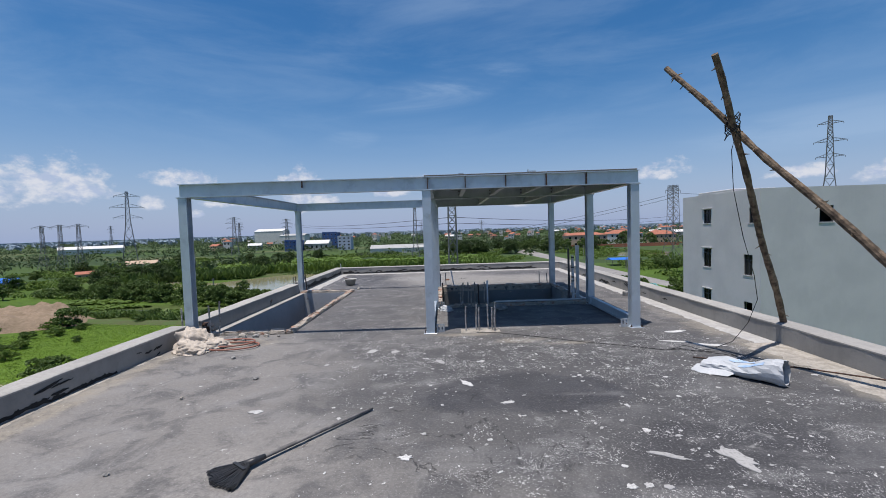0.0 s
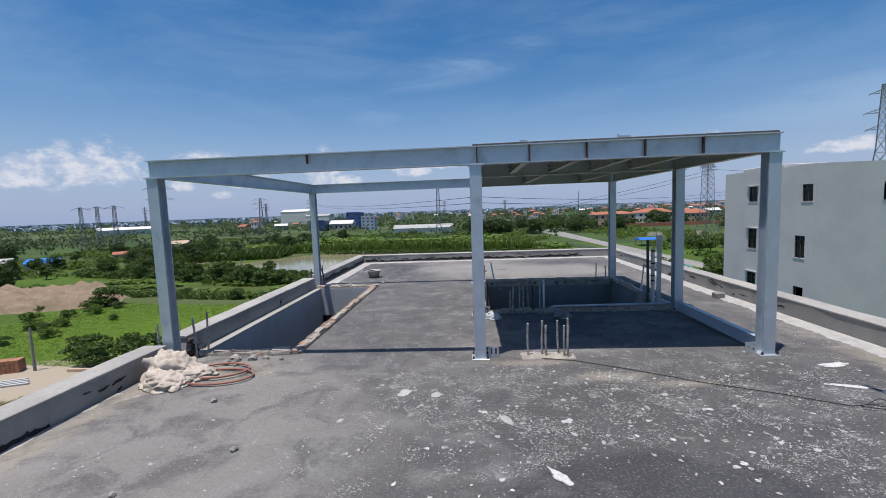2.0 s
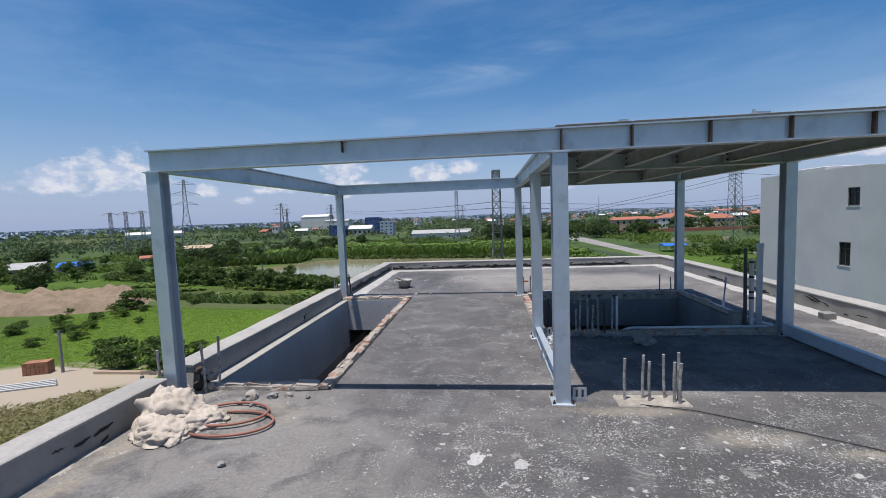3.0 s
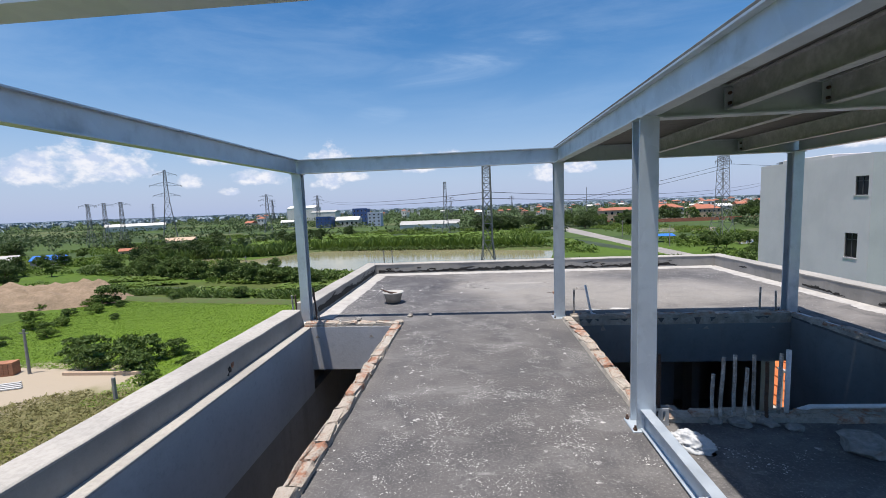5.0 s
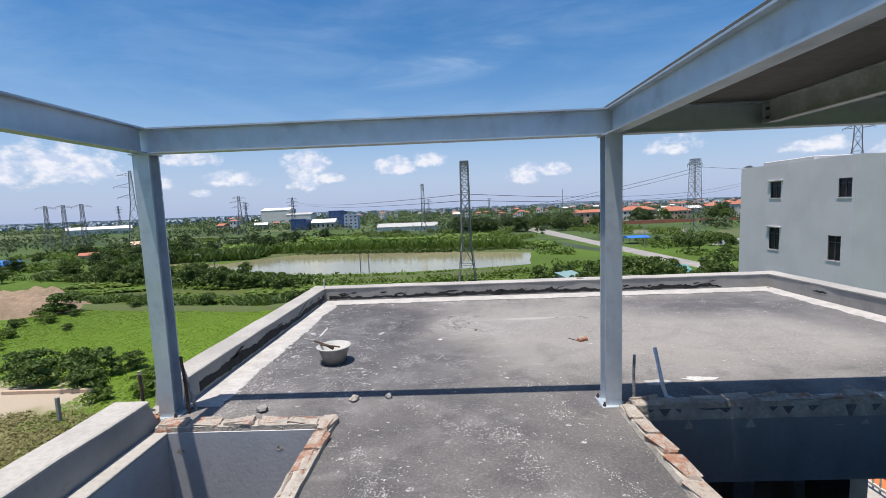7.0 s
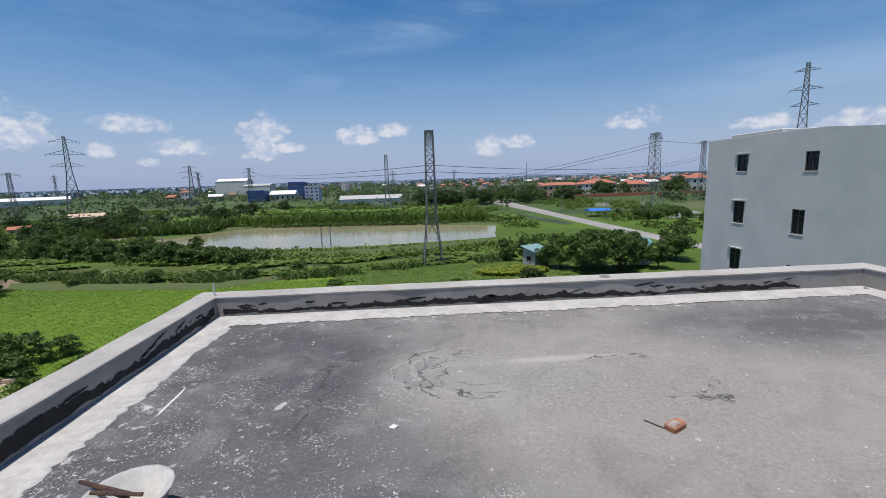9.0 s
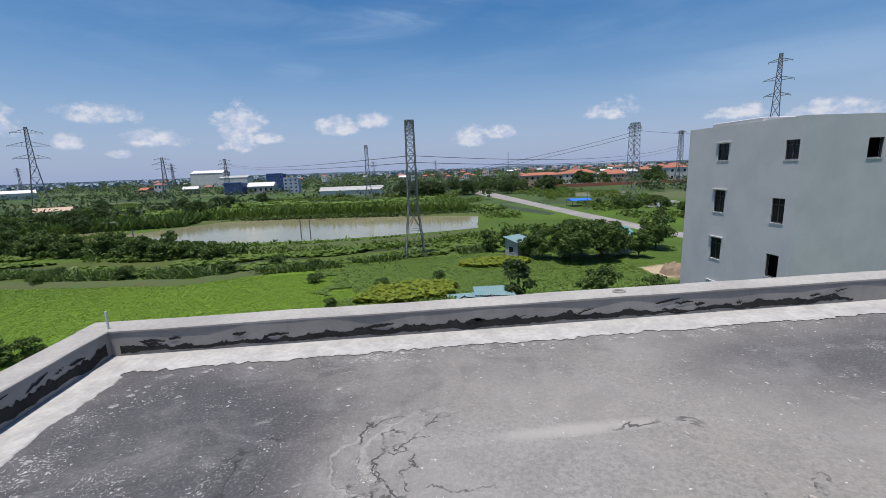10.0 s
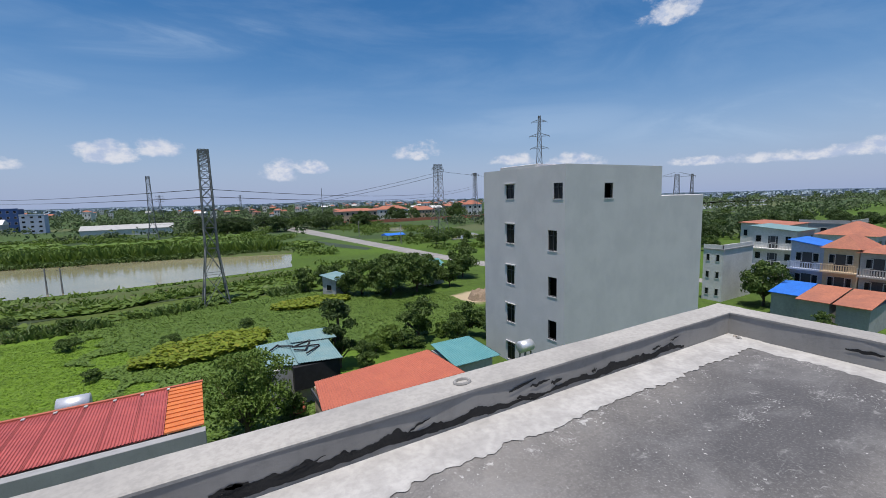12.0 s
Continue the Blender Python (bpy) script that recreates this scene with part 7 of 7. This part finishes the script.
for a in (-3.5, 3.5):
    for b in (-2.7, 2.7):
        part("post", Geo().bar((a, b, 0), (a, b, 2.2), 0.1, 0.1), M["timber"], stall)

# the street of tall houses
house("narrow white house with a blank side wall", 67.9, 46.0, 8.5, 2.7, 7.5, "white_wall", "own", "flat", 0, 3, cols=2, group="street houses", sides="w")
house("pale house with green awning roof", 88, 47.0, 7, 6.5, 8.8, "white_wall", "teal_sheet", "shed", 0, 3, cols=3, balcony=True, group="street houses", rise=0.8)
house("white house with a brown flat roof behind", 96, 51.5, 10, 7, 9.2, "white_wall", "terracotta", "shed", 0, 3, cols=4, group="street houses", rise=0.5)
house("pale blue house under a bright blue roof", 70.2, 36.4, 5.5, 3.5, 8.4, "blue_wall", "blue_sheet", "shed", 0, 3, cols=2, balcony=True, group="street houses", rise=0.8)
house("cream house with balconies under a red roof", 70.4, 33.0, 6.5, 3.3, 8.5, "cream_wall", "terracotta", "hip", 0, 3, cols=2, balcony=True, group="street houses", rise=1.6)
house("grey house with balconies under a red roof", 70.4, 29.6, 6.5, 3.3, 8.2, "grey_wall", "terracotta", "hip", 0, 3, cols=2, balcony=True, group="street houses")
house("white house under a red hip roof behind", 90, 38, 9, 7, 8.6, "white_wall", "terracotta", "hip", 0, 3, cols=3, group="street houses")
house("white house under a red hip roof behind", 92, 27, 10, 8, 8.6, "white_wall", "terracotta", "hip", 0, 3, cols=3, group="street houses")
house("grey flat-roofed house behind the street", 110, 47, 9, 8, 9.0, "grey_wall", "own", "flat", 0, 3, cols=3, group="street houses")
for x, y, w, d, m in ((63.8, 36.4, 5.0, 3.3, "blue_sheet"), (62.8, 33.0, 6.5, 3.2, "terracotta"), (62.8, 29.6, 6.5, 3.2, "terracotta")):
    sh_ = thing("lean_to", "street-side lean-to under sheet roofing", "lean-to", (x, y, G), group="street lean-tos")
    part("roof", Geo().prism([(-w / 2, 3.0), (w / 2, 3.9), (w / 2, 3.98), (-w / 2, 3.08)], "y", -d / 2, d / 2), M[m], sh_)
    part("wall", Geo().box(-w / 2 + 0.5, -d / 2 + 0.2, 0, w / 2, d / 2 - 0.2, 2.95), M["grey_wall"], sh_)

# factories and village
house("large white factory hall", -285, 700, 46, 30, 21, "white_wall", "white_wall", "gable", 0, 3, cols=6, name="factory", rise=4, sides="")
house("lower white factory hall", -245, 690, 40, 24, 13, "white_wall", "grey_wall", "gable", 0, 2, cols=6, name="factory", rise=3, sides="")
house("navy blue clad office block", -139, 392, 14, 12, 9.5, "navy", "blue_sheet", "flat", 0, 3, cols=4, name="office", sides="s")
house("tall navy blue block", -115, 430, 15, 12, 15.9, "navy", "navy", "flat", 0, 4, cols=4, name="office", sides="s")
house("white and blue apartment block", -91, 388, 12, 10, 12, "blue_wall", "white_wall", "flat", 0, 4, cols=3, name="apartment_block", sides="s")
house("grey workshop under a pale roof", -120, 402, 22, 12, 6, "grey_wall", "white_wall", "gable", 0, 1, cols=5, name="workshop", sides="s")
house("long low white hall", -400, 480, 58, 18, 6.0, "white_wall", "white_wall", "gable", 40, 1, cols=9, name="hall", rise=3, sides="")
house("long low plastic greenhouse", -33, 312, 42, 14, 3.4, "white_wall", "grey_wall", "gable", 0, 1, cols=10, name="greenhouse", rise=2.4, sides="")
house("long brick-red shed by the trees", -147, 178, 10, 4, 2.0, "tan_wall", "terracotta", "gable", 30, 1, cols=4, sides="s")
house("low house with a dusty roof", -162, 228, 14, 6, 2.6, "tan_wall", "tan_wall", "gable", 20, 1, cols=3, sides="s")
house("low hut under blue sheets", -152, 146, 9, 5, 2.2, "grey_wall", "blue_sheet", "shed", 35, 1, cols=2, sides="s")
house("low hut with a grey roof", -166, 140, 11, 7, 2.2, "tan_wall", "grey_wall", "shed", 35, 1, cols=2, sides="s")
house("wide tan public building", 99, 306, 28, 12, 8.6, "tan_wall", "terracotta", "hip", 0, 2, cols=7, sides="s", rise=1.8)
house("white school under a red roof", 143, 345, 26, 12, 8.0, "white_wall", "terracotta", "hip", 0, 2, cols=7, sides="s", rise=3)
house("dark colonnaded school under a red roof", 163, 326, 19, 10, 7, "tan_wall", "terracotta", "hip", 0, 2, cols=6, sides="s", rise=3)
house("white villa with a red roof", 214, 328, 15, 10, 10, "white_wall", "terracotta", "hip", 0, 2, cols=3, sides="s", rise=3.5)
setting("field_wall", Geo().box(70, 292, G, 230, 292.4, G + 2.2), M["terracotta"], "long low wall before the village", "wall")
proto = {}
rng = random.Random(77)
for i in range(150):
    a = rng.uniform(-0.5, 0.75) if i % 3 else rng.uniform(0.1, 0.72)
    d = rng.uniform(480, 1300)
    if -0.45 < a < 0.02 and d < 470:
        continue
    x, y = d * math.sin(a), d * math.cos(a)
    k = i % 6
    if k not in proto:
        proto[k] = house("small village house seen far over the plain", x, y, (9, 12, 7, 10, 14, 8)[k], (8, 9, 7, 8, 9, 7)[k], (7, 6, 10, 8, 5.5, 11)[k], ("white_wall", "cream_wall", "white_wall", "tan_wall", "grey_wall", "white_wall")[k],
                         ("terracotta", "terracotta", "own", "terracotta", "white_wall", "terracotta")[k], ("hip", "gable", "flat", "hip", "gable", "hip")[k], rng.uniform(-25, 25), 2, cols=2, group="village houses", sides="s")
    else:
        s = rng.uniform(0.6, 1.0)
        copy_thing(proto[k], pose(x, y, G, 0, 0, rng.uniform(-25, 25))).scale = (s, s, s)

# yard and brick stack beyond the west wall
yard = thing("brick_stack", "stack of red bricks in the sandy yard", "bricks", (-50.5, 47.2, G), 20)
for j in range(7):
    for i in range(6):
        part("brick", Geo().soft_box(-1.6 + 0.4 * i, -0.6, 0.2 * j, -1.22 + 0.4 * i, 0.6, 0.2 * j + 0.19, 0.015), M["brick"], yard)
solo("yard_kerb", Geo().soft_box(-44, 46.8, G, -35, 47.1, G + 0.35, 0.03), M["tan_wall"], "low brick kerb round the sandy yard", "kerb", kind="structure")
solo("concrete_post", Geo().soft_box(-33.4, 41.3, G, -33.15, 41.55, G + 2.0, 0.03), M["road"], "short concrete post in the meadow", "post")
for i in range(4):
    solo("plank", Geo().bar((-51.5 + 0.5 * i, 43.0 - 0.4 * i, G + 0.1), (-46.5 + 0.5 * i, 45.0 - 0.4 * i, G + 0.1), 0.3, 0.12), M["ledge"], "pale plank lying in the sandy yard", "plank", "planks")

# the surroundings, from their plan to true size
GROW = Matrix.Translation(PIVOT) @ Matrix.Scale(FAR, 4) @ Matrix.Translation(-PIVOT)
for ob in [o for o in scene.objects if o not in ABOVE and o.parent is None]:
    ob.matrix_basis = GROW @ ob.matrix_basis

# ---- bricks round the openings, last ----


def brick_mesh(seed, l=0.226, w=0.105, h=0.055):
    """One worn brick: a chamfered block with chipped corners."""
    rng = random.Random(seed)
    g = Geo().soft_box(-l / 2, -w / 2, 0, l / 2, w / 2, h, 0.008)
    g.v = [(x + rng.uniform(-0.018, 0.01), y + rng.uniform(-0.018, 0.014), z + (rng.uniform(-0.022, 0.008) if z > 0.01 else 0)) for x, y, z in g.v]
    return g


B_RED = [brick_mesh(i).mesh("brick", M["worn_brick"]) for i in range(5)]
B_GREY = [brick_mesh(i + 9).mesh("brick", M["worn_brick"]) for i in range(4)]


def brick_edge(name, label, a, b, seed, tilt=1.0):
    """A course of half-plastered bricks along an opening's rim."""
    (ax, ay), (bx, by) = a, b
    n = int(math.hypot(bx - ax, by - ay) / 0.232)
    turn = math.degrees(math.atan2(by - ay, bx - ax))
    ob = thing(name, label, "brick edge", kind="structure")
    rng = random.Random(seed)
    k = math.radians(turn)
    bed = Geo()
    m = 4 * n
    v = []
    for i in range(m + 1):
        t = i / m
        x, y = ax + (bx - ax) * t, ay + (by - ay) * t
        e = 0.058 + 0.012 * noise.noise(Vector((t * 30, seed, 0)))
        z = 0.047 + 0.012 * noise.noise(Vector((t * 44, seed, 5)))
        for s, zz in ((-e - 0.012, -0.16), (-e, z - 0.01), (0, z), (e, z - 0.01), (e + 0.015, 0.001)):
            v.append((x - s * math.sin(k), y + s * math.cos(k), zz))
    bed.add(v, [(5 * i + q, 5 * i + q + 1, 5 * i + q + 6, 5 * i + q + 5) for i in range(m) for q in range(4)])
    part("mortar_bed", bed, M["mortar"], ob)
    for i in range(n):
        t = (i + 0.5) / n
        me = rng.choice(B_RED) if rng.random() < 0.62 else rng.choice(B_GREY)
        br = part("brick", me, None, ob)
        br.matrix_basis = pose(ax + (bx - ax) * t + rng.uniform(-0.006, 0.006), ay + (by - ay) * t + rng.uniform(-0.006, 0.006), 0.003 + rng.uniform(-0.01, 0.014), rng.uniform(-5, 5) * tilt, rng.uniform(-4, 4) * tilt, turn + rng.uniform(-6, 6))


brick_edge("shaft_edge_east", "broken brick rim along the shaft", (LH[2] + 0.055, LH[1] - 0.1, ), (LH[2] + 0.055, LH[3] + 0.12), 1)
brick_edge("shaft_edge_south", "broken brick rim before the shaft", (-3.62, LH[1] - 0.06), (LH[2], LH[1] - 0.06), 2)
brick_edge("shaft_edge_north", "broken brick rim behind the shaft", (-3.66, LH[3] + 0.06), (LH[2], LH[3] + 0.06), 3)
brick_edge("stair_edge_west", "broken brick rim along the stairwell", (RH[0] - 0.055, RH[1] - 0.1), (RH[0] - 0.055, RH[3] + 0.02), 4)
brick_edge("stair_edge_north", "broken brick rim behind the stairwell", (RH[0], RH[3] + 0.06), (RH[2], RH[3] + 0.06), 5)
brick_edge("stair_edge_south", "broken brick rim before the stairwell", (RH[0], RH[1] - 0.06), (RH[2], RH[1] - 0.06), 6)
brick_edge("stair_edge_east", "broken brick rim along the stairwell", (RH[2] + 0.055, RH[1]), (RH[2] + 0.055, RH[3]), 7)
